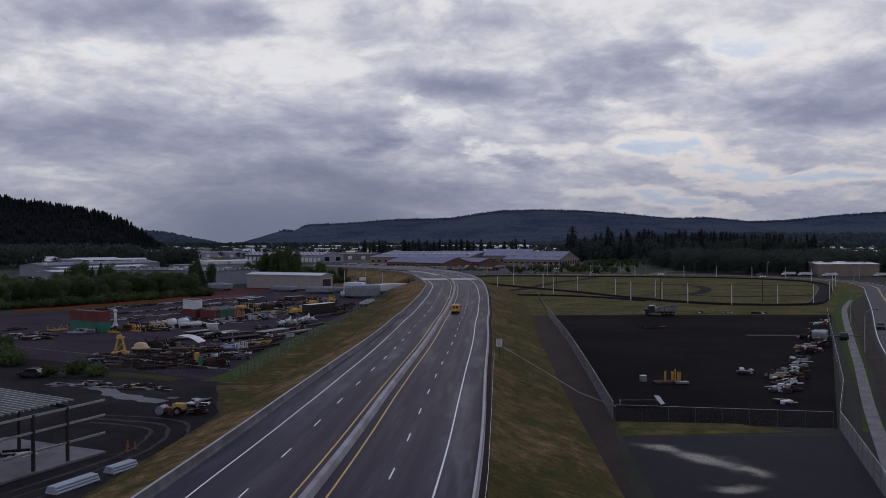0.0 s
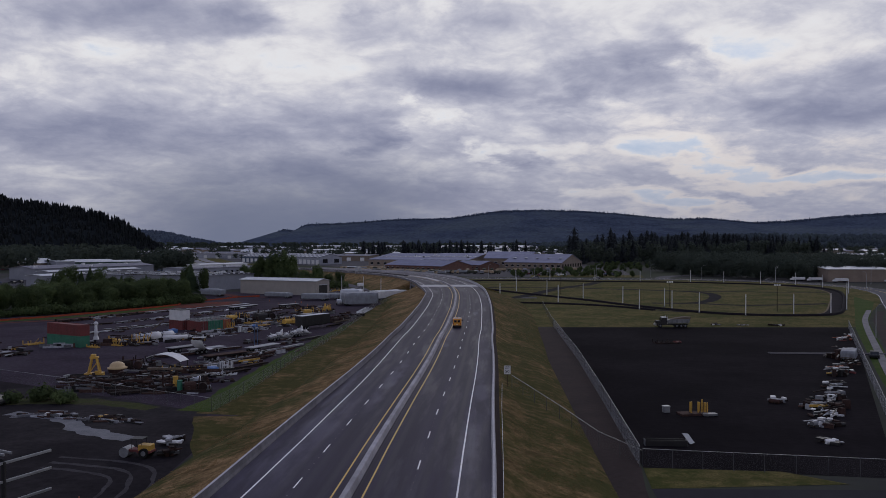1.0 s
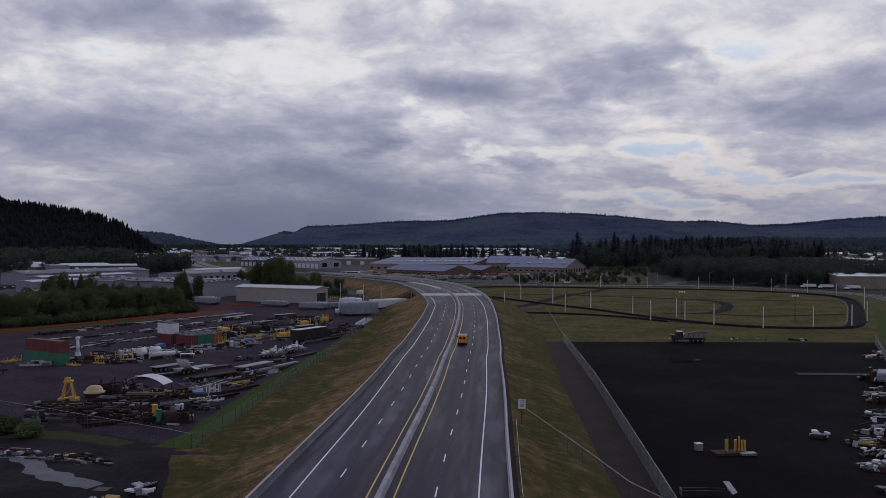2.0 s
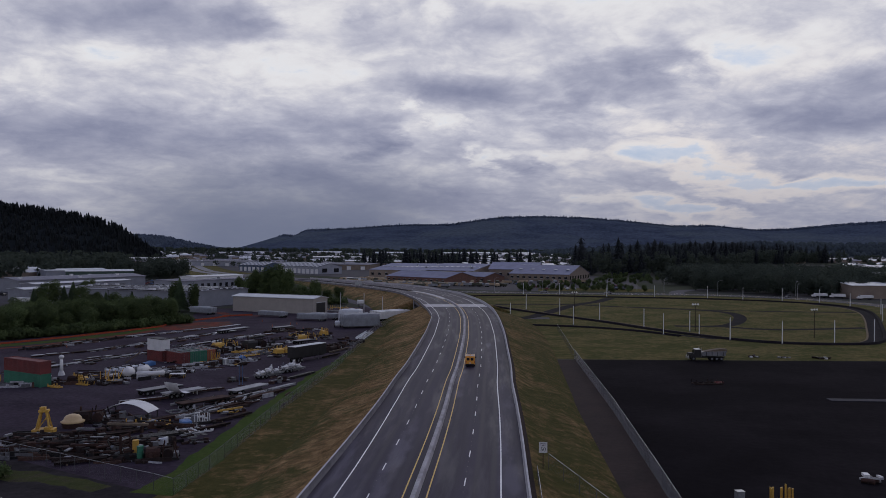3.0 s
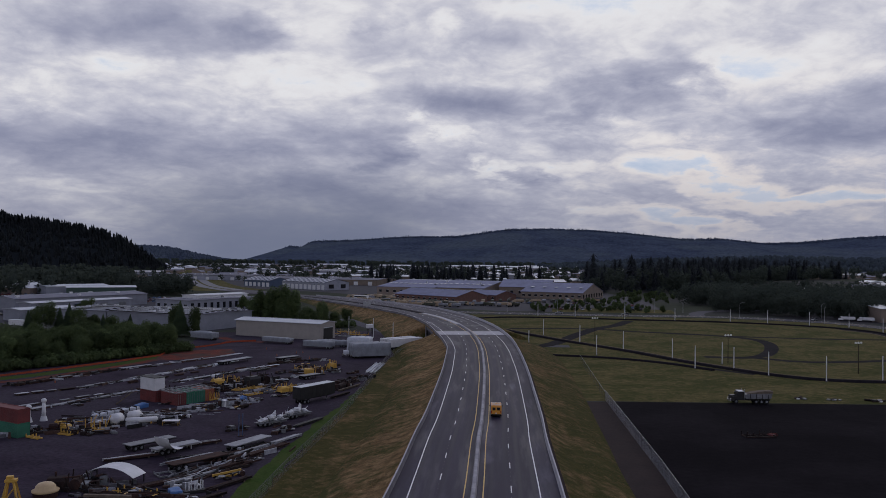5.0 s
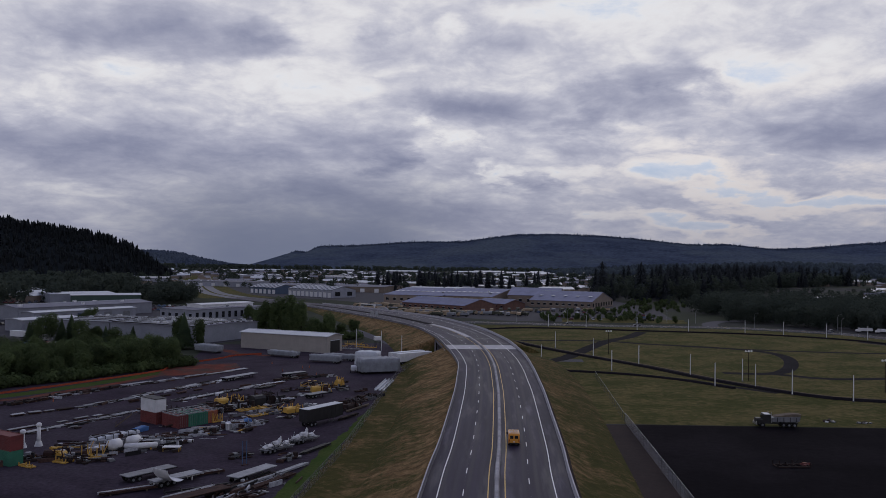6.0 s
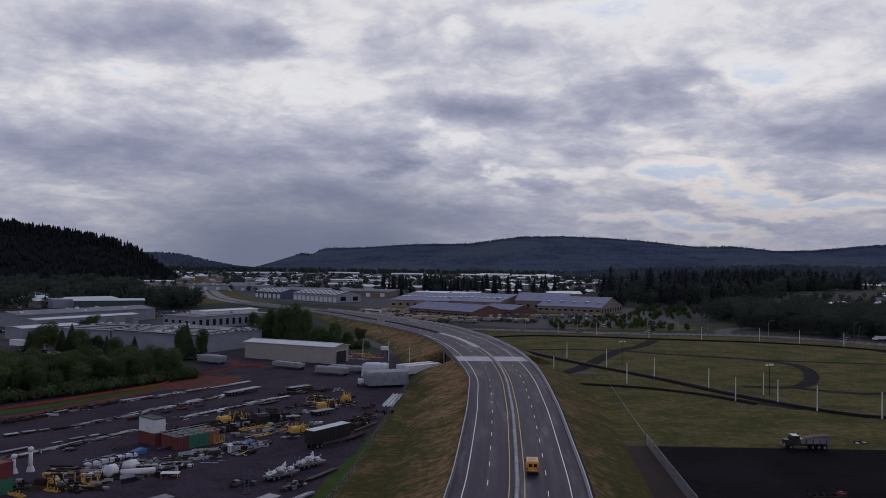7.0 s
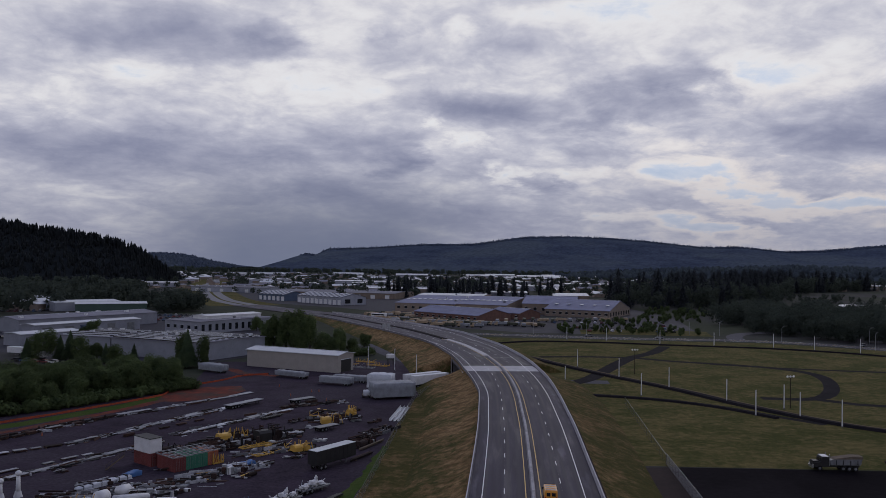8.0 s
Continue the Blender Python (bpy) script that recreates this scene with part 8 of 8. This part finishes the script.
for x, y in ((30, 2260), (170, 2230), (330, 2260), (-330, 2320), (480, 2240), (90, 2400), (250, 2390), (680, 2300), (900, 2250), (-500, 2150)):
    copy_thing(glass0, pose(x, y, 0, 0, 0, rb.uniform(-3, 3)))


# ---- parked vehicles ----
def car(mat, label):
    th = thing("parked_car", rz(0, 0), label, "car", "parked cars")
    bm = bmesh.new()
    side_prism(bm, [(-2.2, 0.35), (2.2, 0.35), (2.25, 0.75), (1.3, 0.92), (-2.1, 0.95), (-2.25, 0.7)], 1.78)
    part("body", bm, mat, th)
    bm = bmesh.new()
    side_prism(bm, [(-1.9, 0.93), (1.1, 0.93), (0.45, 1.45), (-1.35, 1.45)], 1.56)
    c = part("cabin", bm, "glass", th)
    part("roof", bmb(((0, -0.45, 1.47), (1.5, 1.75, 0.05))), mat, c)
    for s in (-1, 1):
        for yy in (-1.4, 1.4):
            bm = bmesh.new()
            rod(bm, (s * 0.72, yy, 0.33), (s * 0.92, yy, 0.33), 0.33, n=10)
            part("wheel", bm, "rubber", th)
    return th


def truck(mat, label, name="parked_truck", tank=False, cover="grey_tarp"):
    th = thing(name, rz(0, 0), label, "truck", "parked trucks")
    bm = bmesh.new()
    side_prism(bm, [(2.0, 0.7), (4.2, 0.7), (4.2, 1.5), (3.4, 1.7), (3.1, 2.6), (2.0, 2.6)], 2.3)
    cb = part("cab", bm, mat, th)
    part("windscreen", bmb(((0, 3.3, 2.1), (1.9, 0.06, 0.7))), "glass", cb)
    part("chassis", bmb(((0, -0.2, 0.8), (1.1, 8.0, 0.3))), "dark", th)
    bm = bmesh.new()
    side_prism(bm, [(-4.1, 1.05), (1.8, 1.05), (1.8, 2.3), (1.3, 2.5), (-3.8, 2.5), (-4.1, 2.2)], 2.35)
    part("load_bed", bm, cover, th)
    for s in (-1, 1):
        for yy in (-2.4, 3.2):
            wheel(th, s * 0.95, yy, 0.5, 0.34, False)
    return th


def scatter_cars(protos, places):
    first = set()
    for x, y, a in places:
        k = rb.randrange(len(protos))
        if k not in first:
            first.add(k)
            protos[k].matrix_basis = rz(x, y, a)
        else:
            copy_thing(protos[k], rz(x, y, a))
    for k, p in enumerate(protos):
        if k not in first:
            p.matrix_basis = rz(places[0][0] + 4 + k * 3, places[0][1], 0)


M["tan_paint"] = material("tan_paint", (0.34, 0.26, 0.17), (0.28, 0.21, 0.14), 0.7, scale=0.5, fine=0.1)
M["olive_paint"] = material("olive_paint", (0.055, 0.058, 0.04), (0.045, 0.048, 0.034), 0.7, scale=0.5, fine=0.1)
CARS = [car("white_paint", "white parked car"), car("grey_steel", "grey parked car"), car("dark", "black parked car"), car("blue_paint", "blue parked car"), car("red_paint", "dark red parked car")]
for o, lab in zip(CARS, ("white car parked in a row outdoors", "silver grey car parked in a row outdoors", "black car parked in a row outdoors", "dark blue car parked in a row outdoors", "dark red car parked in a row outdoors")):
    o["label"] = lab
places = []
for r in range(5):
    for k in range(13):
        if rb.random() < 0.8:
            places.append((-238 + k * 3.4 + r * 4, 652 - r * 15 + k * 1.2, 15 + rb.uniform(-4, 4)))
for r in range(4):
    for k in range(16):
        if rb.random() < 0.6:
            places.append((52 + k * 4.6, 575 + r * 22, rb.uniform(-4, 4)))
for k in range(14):
    places.append((-200 + k * 3.2, 600 - k * 1.2, 20))
for r in range(3):
    for k in range(10):
        if rb.random() < 0.7:
            places.append((-196 + k * 4.2, 470 + r * 14 - k * 1.0, 15 + rb.uniform(-8, 8)))
for k in range(9):
    places.append((-186 + k * 4.4, 392 - k * 1.2 + rb.uniform(-1, 1), 70 + rb.uniform(-10, 10)))
for k in range(10):
    places.append((-250 + rb.uniform(-8, 8), 440 + k * 4.5, 70 + rb.uniform(-10, 10)))
for r in range(3):
    for k in range(9):
        if rb.random() < 0.85:
            places.append((-356 + k * 4.0 + r * 6, 672 + r * 16 + k * 1.2, 10 + rb.uniform(-8, 8)))
scatter_cars(CARS, places)
TRUCKS = [truck("tan_paint", "sand-coloured army truck parked in the depot yard", cover="tan_paint"), truck("olive_paint", "olive army truck parked in the depot yard", cover="olive_paint"), truck("tan_paint", "sand-coloured truck with grey cover in the depot yard")]
places = []
for r in range(5):
    for k in range(11):
        if rb.random() < 0.85:
            places.append((-96 + k * 8.6 + r * 2, 660 - k * 2.2 - r * 11.5, 70 + rb.uniform(-6, 6)))
for k in range(16):
    places.append((6 + k * 6.5, 640 + k * 2.0 + rb.uniform(-6, 6), rb.choice((0, 90)) + rb.uniform(-5, 5)))
for k in range(24):
    places.append((-44 + k * 3.6, 628 - k * 1.0 + rb.uniform(-5, 5), rb.choice((0, 40, 90)) + rb.uniform(-8, 8)))
for k in range(26):
    places.append((-88 + rb.uniform(0, 48), 690 + rb.uniform(-18, 22), 50 + rb.uniform(-8, 8)))
places = [p for p in places if min(math.hypot(p[0] - q.x, p[1] - q.y) for q in ROAD) > 25 and not inside(p[0], p[1], [(-54, 682), (-1, 628), (28, 657), (-25, 710)])]
scatter_cars(TRUCKS, places)


def bus(x, y, a):
    th = thing("bus", rz(x, y, a), "long white coach parked near the depot", "bus")
    part("body", bmb(((0, 0, 1.9), (2.5, 12, 2.9)), bevel=0.15), "white_paint", th)
    for s in (-1, 1):
        part("window_band", bmb(((s * 1.26, 0.3, 2.4), (0.04, 10.4, 0.9))), "glass", th)
        for yy in (-3.6, 3.8):
            wheel(th, s * 1.1, yy, 0.5, 0.3)
    return th


bus(-72, 668, 62)
box_trailer(-181, 399, 75, 8.0, "white_paint", "white_paint", "white box trailer parked behind the tree hedge", 2.4)
box_trailer(-196, 412, 70, 9.0, "white_paint", "pale_roof", "white box trailer parked behind the tree hedge", 2.4)
semi = truck("white_paint", "white lorry parked by the works hall", cover="white_paint")
semi.matrix_basis = rz(214, 505, 80)
for x, y, a in ((222, 500, 70), (232, 489, 90), (262, 488, 90), (270, 490, 85)):
    copy_thing(semi, rz(x, y, a))
c1 = copy_thing(CARS[2], rz(90.5, 184, -24))
c2 = copy_thing(CARS[2], rz(110, 205, 155))
c3 = copy_thing(CARS[2], rz(-68, 134.6, 80))
for x, y, a in ((98, 533, 90), (60, 540, 88), (196, 505, 130)):
    copy_thing(CARS[1], rz(x, y, a))


# ---- the gravel lot ----
def dump_truck(x, y, a):
    th = thing("tipper_truck", rz(x, y, a), "dark tipper truck with a pale cab roof", "truck")
    bm = bmesh.new()
    side_prism(bm, [(1.6, 0.8), (4.6, 0.8), (4.6, 1.6), (3.3, 1.75), (3.0, 2.75), (1.6, 2.8)], 2.3)
    cb = part("cab", bm, "black_steel", th)
    part("cab_roof", bmb(((0, 2.3, 2.86), (2.2, 1.3, 0.1))), "white_paint", cb)
    part("windscreen", bmb(((0, 3.25, 2.2), (1.9, 0.08, 0.7))), "glass", cb)
    part("bonnet", bmb(((0, 4.0, 1.75), (1.7, 1.2, 0.35)), bevel=0.05), "black_steel", th)
    part("bumper", bmb(((0, 4.75, 0.75), (2.4, 0.25, 0.4))), "chrome", th)
    part("chassis", bmb(((0, -0.3, 0.85), (1.0, 8.6, 0.35))), "dark", th)
    bm = bmesh.new()
    side_prism(bm, [(-4.6, 1.3), (1.3, 1.2), (1.4, 2.15), (0.6, 2.3), (-4.9, 2.45)], 2.4)
    part("tipper_body", bm, "grey_steel", th)
    for q in (-1, 1):
        for yy in (-4.0, -2.6, -1.2, 0.2):
            part("body_rib", bmb(((q * 1.23, yy, 1.75), (0.08, 0.14, 0.95))), "black_steel", th)
    bm = bmesh.new()
    side_prism(bm, [(-5.0, 2.4), (0.8, 2.25), (0.6, 2.4), (-3.2, 3.0), (-5.1, 2.95)], 2.1)
    part("load", bm, "timber", th)
    for s in (-1, 1):
        for yy in (-3.6, -2.4, -1.2, 3.4):
            wheel(th, s * 0.98, yy, 0.52, 0.36)
        part("headlamp", bmb(((s * 0.9, 4.66, 1.15), (0.3, 0.06, 0.25))), "lamp_glow", th)
        bm = bmesh.new()
        rod(bm, (s * 1.05, 1.5, 1.0), (s * 1.05, 1.5, 3.3), 0.07, n=8)
        part("exhaust_stack", bm, "chrome", th)
    return th


dump_truck(64.8, 244.3, 88)
frame_work(53.3, 208.0, 5, 6.0, 2.0, 1.2, "dark_rust", rnd, "grey machine frame with red end on gravel", "drawn_implement", "machinery", 6)
bar_pile(56.0, 209, 10, 2.5, 1.6, 8, ("red_paint", "orange_paint", "red_paint"), rnd, "small heap of red machine parts", 1.0)


def bollard_rack(x, y, a):
    th = thing("bollard_rack", rz(x, y, a), "group of yellow posts standing on a steel rack", "bollards")
    part("rack", bmb(((0, 0, 0.15), (4.4, 2.0, 0.3))), "rust_steel", th)
    for k in range(9):
        bm = bmesh.new()
        h = rnd.uniform(1.2, 1.9)
        p = (rnd.uniform(-2, 2), rnd.uniform(-0.8, 0.8))
        rod(bm, (*p, 0.3), (*p, 0.3 + h), 0.11, n=8)
        part("post", bm, "machine_yellow", th)
    part("pallet", bmb(((1.8, -1.2, 0.25), (2.0, 1.0, 0.3))), "grey_steel", th)
    return th


bollard_rack(35.3, 128.0, 8)
part_crate = thing("steel_crate", rz(31.8, 129.6, 10), "small grey steel crate on gravel", "crate")
part("body", bmb(((0, 0, 0.45), (0.9, 0.8, 0.9)), bevel=0.04), "grey_steel", part_crate)
part("lid", bmb(((0, 0, 0.93), (0.96, 0.86, 0.06))), "galvanised", part_crate)


def trough(x, y, a, L=5.0):
    th = thing("steel_trough", rz(x, y, a), "long dark steel trough lying on the gravel", "trough")
    for s in (-1, 1):
        part("side", bmb(((0, s * 0.5, 0.35), (L, 0.06, 0.7))), "black_steel", th)
        part("end", bmb(((s * L / 2, 0, 0.35), (0.06, 1.0, 0.7))), "grey_steel", th)
    part("bottom", bmb(((0, 0, 0.06), (L, 1.0, 0.06))), "black_steel", th)
    return th


trough(26.6, 110.8, -3)
tilt = thing("steel_plate", pose(29.8, 112.2, 0.35, 35, 10, 30), "pale steel plate leaning on the gravel", "steel plate")
part("sheet", bmb(((0, 0, 0.1), (1.0, 1.8, 0.06))), "galvanised", tilt)
LOT = [(66, 150, 20, 6, 4, 18, "p", 1.2), (60, 140, 30, 7, 4, 26, "p", 1.2), (55, 133, 10, 7, 4, 26, "m", 1.3), (53.5, 127, 40, 7, 4, 26, "p", 1.4), (50.5, 121, 20, 6, 4, 20, "p", 1.0),
       (57, 131, 70, 5, 4, 18, "d", 1.4), (47.5, 112, 20, 3.5, 2, 8, "p", 0.5), (51, 137, 0, 5, 3, 10, "p", 0.8), (72, 162, 30, 6, 4, 18, "m", 1.4), (78.5, 172, 40, 7, 5, 20, "d", 1.8),
       (83, 184, 40, 7, 5, 24, "d", 2.2), (74, 165, 10, 6, 3, 14, "r", 1.2), (99, 215, 30, 6, 4, 16, "r", 0.9), (104, 222, 40, 5, 3, 12, "r", 0.8), (80, 250.5, 0, 4, 1.5, 8, "p", 0.3), (97, 248, 0, 6, 2, 12, "p", 0.6), (87, 249.5, 0, 5, 1, 6, "p", 0.2)]
MIX = {"d": YARD_DARK, "p": ("sheet_steel", "grey_steel", "dark_rust", "rust_steel", "white_paint", "black_steel"), "m": YARD_MIX, "r": ("red_paint", "orange_paint", "grey_steel", "white_paint", "rust_steel")}
LABELS["r"] = "heap of red and white machine parts"
for x, y, a, L, W, n, k, H in LOT:
    bar_pile(x, y, a, L, W, n, MIX[k], rnd, LABELS[k] + " on dark gravel", H)
tarped_trailer(83.5, 180.5, -30, 7.0, 2.6, "trailer with a low dark-grey covered load", seed=21)
slab = thing("concrete_slab", rz(86, 190, -3, 0.0), "long flat grey concrete slab in the gravel", "slab")
part("slab_top", bmb(((-2, 0, 0.08), (26, 2.4, 0.14)), bevel=0.02), "depot_asphalt", slab)

# ---- the steel frame going up, bottom of the yard ----
FA, FB = Vector((-0.41, -0.912, 0)), Vector((-0.912, 0.41, 0))
FC = Vector((-36.4, 86.0, 0))


def frame_building():
    th = thing("building_frame", Matrix(), "unfinished steel-framed building on a concrete slab", "building")
    bm = bmesh.new()
    o = [FC + FA * a + FB * b for a, b in ((-0.5, -0.5), (30, -0.5), (30, 15), (-0.5, 15))]
    prism(bm, [(p.x, p.y) for p in o], 0.0, 0.25)
    bmesh.ops.recalc_face_normals(bm, faces=bm.faces)
    part("slab", bm, "concrete", th)
    for a in (4.0, 8.0, 13, 19, 25):
        for b in (0.0, 7, 14):
            p = FC + FA * a + FB * b
            bm = bmesh.new()
            beam(bm, (p.x, p.y, 0.25), (p.x, p.y, 5.7 + b * 0.03), 0.28, 0.28)
            part("column", bm, "black_steel", th)
    for z in (2.1, 4.0, 5.6):
        p, q = FC + FA * -0.8, FC + FA * 30
        bm = bmesh.new()
        beam(bm, (p.x, p.y, z), (q.x, q.y, z), 0.14, 0.22)
        part("girt", bm, "galvanised", th)
    for k in range(28):
        p, q = FC + FA * (3.0 + k * 0.72) + FB * 0.3, FC + FA * (3.0 + k * 0.72) + FB * 22
        bm = bmesh.new()
        beam(bm, (p.x, p.y, 6.2), (q.x, q.y, 6.9), 0.13, 0.2)
        part("purlin", bm, "galvanised", th)
    for a in (4, 13, 25):
        p, q = FC + FA * a, FC + FA * a + FB * 19
        bm = bmesh.new()
        beam(bm, (p.x, p.y, 5.75), (q.x, q.y, 6.45), 0.2, 0.4)
        part("rafter", bm, "black_steel", th)
    return th


frame_building()
bar_pile(-45, 84, 30, 6, 3, 12, YARD_PALE, rnd, "loose pale building materials on the concrete slab", 0.9)
bar_pile(-49, 80, 30, 5, 3, 10, YARD_MIX, rnd, "loose timber and parts on the concrete slab", 0.9)


def roller(x, y, a):
    th = thing("road_roller", rz(x, y, a), "yellow and dark road roller on bare ground", "road roller")
    bm = bmesh.new()
    rod(bm, (-0.95, 1.6, 0.7), (0.95, 1.6, 0.7), 0.7, n=20)
    part("drum", bm, "grey_steel", th)
    for s in (-1, 1):
        wheel(th, s * 0.8, -1.4, 0.7, 0.5)
    part("body", bmb(((0, -1.3, 1.35), (1.5, 1.8, 0.9)), bevel=0.1), "machine_yellow", th)
    part("frame", bmb(((0, 0.9, 0.95), (1.2, 2.4, 0.3))), "red_paint", th)
    part("skirt", bmb(((0, -1.3, 0.85), (1.7, 2.0, 0.35)), bevel=0.05), "red_paint", th)
    part("canopy", bmb(((0, -0.2, 2.6), (1.6, 1.8, 0.08))), "black_steel", th)
    for s in (-1, 1):
        for yy in (-0.95, 0.55):
            bm = bmesh.new()
            beam(bm, (s * 0.7, yy, 1.2), (s * 0.7, yy, 2.6), 0.06, 0.06)
            part("canopy_post", bm, "black_steel", th)
    part("seat", bmb(((0, -0.3, 1.5), (0.5, 0.5, 0.5)), bevel=0.05), "dark", th)
    return th


roller(-35.2, 105.5, 80).scale = (0.82, 0.82, 0.82)
bar_pile(-31.5, 106.0, 20, 4, 2, 14, YARD_DARK, rnd, LABELS["d"], 1.2)


def pipe_bundle(x, y, a, L=4.8):
    th = thing("pipe_bundle", rz(x, y, a), "bundle of long pale blue-grey plastic pipes", "pipes")
    for j in range(3):
        for k in range(6 - j):
            bm = bmesh.new()
            rod(bm, (-L / 2, (k + j * 0.5) * 0.26, 0.14 + j * 0.23), (L / 2, (k + j * 0.5) * 0.26, 0.14 + j * 0.23), 0.13, n=8)
            part("pipe", bm, "pale_pipe", th)
    return th


M["pale_pipe"] = material("pale_pipe", (0.36, 0.40, 0.47), (0.30, 0.34, 0.40), 0.45, scale=1, fine=0.05)
pipe_bundle(-33.2, 74.0, 66)
pipe_bundle(-31.0, 79.5, 64, 3.0)
M["dark_tarp"] = material("dark_tarp", (0.105, 0.108, 0.130), (0.060, 0.062, 0.076), 0.6, scale=0.5, fine=0.15, bump=0.1)
ragged("ground_sheet", [(-62, 128.5), (-54, 125.5), (-47, 118.5), (-39, 113.5)], 2.4, 2.8, 0.06, "dark_tarp", 13, 1, 0.9)
M["weeds"] = bank_material("weeds", (0.060, 0.052, 0.030), (0.034, 0.030, 0.024), (0.030, 0.040, 0.014), -10.0, 10.0, 0.05)
M["track_mud"] = material("track_mud", (0.050, 0.046, 0.052), (0.028, 0.025, 0.029), 0.85, scale=0.5, fine=0.25, bump=0.03)
for k, off in enumerate((0.0, 1.9, -2.2)):
    ragged("dirt_track", [(-40 - off, 66), (-34.6 - off, 78.5), (-31.9 - off, 87), (-32.2 - off, 95 - off * 0.3), (-35 - off * 0.6, 100 - off), (-44, 103 - off)], 0.35, 0.6, 0.036, "track_mud", 15 + k, 1, 0.3)
ragged("weed_patch", [(-66, 137), (-58, 137.5), (-50, 135.5), (-43, 131.5)], 5.0, 3.0, 0.034, "weeds", 41, 1.5, 1.2)
ragged("bank_foot_grass", [(-24.5, 96), (-26, 112), (-27.5, 127.3)], 3.0, 16.0, 0.029, "green_bank", 23, 2, 0.6)
ragged("red_bank", [(-138, 248), (-118.3, 264.7), (-110, 280), (-102.9, 294.4), (-96.4, 314.2)], 2.2, 3.6, 0.05, "red_dirt", 3, amount=0.7)
sheet("red_bank", [(-99.6, 313), (-101.5, 330.6), (-93, 337), (-82.3, 340), (-78.5, 331), (-80.8, 320), (-88, 312), (-95, 308)], 0.048, "red_dirt")
ragged("red_bank", [(-108, 388), (-97, 379), (-88, 368), (-76, 364)], 5.0, 3.0, 0.05, "red_dirt", 5)
ragged("hedge_verge", [(-142, 254), (-122, 270.5), (-112, 287), (-103, 305), (-98.5, 322)], 6.5, 5.0, 0.04, "lush_grass", 7)
ragged("bank_foot_grass", [(-36.4, 130), (-35.0, 139), (-33.2, 180), (-30.9, 214), (-28.8, 236), (-27.6, 258)], 4.9, 1.6, 0.05, "lush_grass", 9, 2, 0.9)
ragged("bank_foot_grass", [(-27.5, 127), (-25.4, 140), (-23.6, 180), (-21.5, 218), (-19.8, 273), (-18, 318), (-15, 342)], 16.5, 14.0, 0.03, "green_bank", 11, 3, 0.5)


# ---- rough grass on the highway's banks ----
def bank_tufts():
    rn = random.Random(33)
    R = rights(ROAD)
    i0, i1 = at_y(50), at_y(344)
    for mat, n, seed in (("straw", 12000, 1), ("green_tuft", 3000, 2)):
        rn.seed(seed)
        blades = []
        faces = []
        for k in range(7):
            a = rn.uniform(0, 6.28)
            d = Vector((math.cos(a), math.sin(a), 0))
            w = Vector((-d.y, d.x, 0)) * 0.16
            i = len(blades)
            blades += [d * 0.05 - w, d * 0.05 + w, d * 0.9 + w * 0.5 + Vector((0, 0, 0.5)), d * 0.9 - w * 0.5 + Vector((0, 0, 0.5))]
            faces.append((i, i + 1, i + 2, i + 3))
        places = []
        while len(places) < n:
            i = rn.randrange(i0, i1)
            s = rn.choice((-1, -1, 1) if mat == "straw" else (-1, 1))
            f = rn.random()
            p = ROAD[i].lerp(ROAD[i + 1], rn.random())
            run = p.z * 2.6
            q = p + R[i] * s * ((right_edge(i) if s > 0 else left_edge(i)) + 0.8 + run * f)
            clump = noise.noise(Vector((q.x * 0.13, q.y * 0.13, 5 if mat == "straw" else 11)))
            if clump < 0.02:
                continue
            z = p.z - 0.06 - (p.z - 0.02) * (f + 0.06 * math.sin(2 * math.pi * f))
            places.append((q.x, q.y, max(z, 0) - 0.04, rn.uniform(0.05, 0.13), rn.uniform(0, 6.28)))
        o = scatter("bank_grass", (blades, faces), places, mat, "rough tufts of grass on the highway bank")
        o["category"] = "grass"


M["straw"] = foliage("straw", (0.21, 0.134, 0.066), (0.16, 0.102, 0.050), 0.95, scale=0.4, fine=0.2, spec=0.03)
M["green_tuft"] = foliage("green_tuft", (0.095, 0.088, 0.030), (0.070, 0.068, 0.023), 0.95, scale=0.4, fine=0.3, spec=0.03)
bank_tufts()


# ---- by the bridge ----
def tank_tower(x, y):
    th = thing("tank_tower", rz(x, y, 20), "small white tank raised on dark legs", "water tank")
    for sx in (-1, 1):
        for sy in (-1, 1):
            part("leg", bmb(((sx * 0.9, sy * 0.9, 1.3), (0.18, 0.18, 2.6))), "black_steel", th)
    part("tank", bmb(((0, 0, 3.4), (2.9, 2.4, 1.6)), bevel=0.2), "white_paint", th)
    part("platform", bmb(((0, 0, 2.58), (2.4, 2.4, 0.1))), "black_steel", th)
    return th


tank_tower(-39.5, 401)


def road_sign_back(x, y, z, a):
    th = thing("highway_sign", pose(x, y, z, 0, 0, a), "plain pale backs of two highway signs on posts", "road sign")
    for s in (-1, 1):
        part("panel", bmb(((s * 1.3, 0, 2.5), (2.3, 0.06, 2.4))), "galvanised", th)
        for q in (-0.7, 0.7):
            part("post", bmb(((s * 1.3 + q, 0.08, 1.8), (0.1, 0.1, 3.6))), "galvanised", th)
    return th


road_sign_back(-51.5, 508, 4.3, 35)
for x, y, a, L, lab in ((-58, 402, -22, 12, "yellow steel girders stacked behind the hall"), (-44, 397, -25, 9, "yellow steel frames beside the bank"), (-50, 408, -20, 8, "yellow machine frames beside the bank")):
    frame_work(x, y, a, L, 2.2, 1.6, "machine_yellow", rnd, lab)
frame_work(-49, 390, -22, 9, 2.5, 2.4, "galvanised", rnd, "grey pipe rack beside the workshop hall")
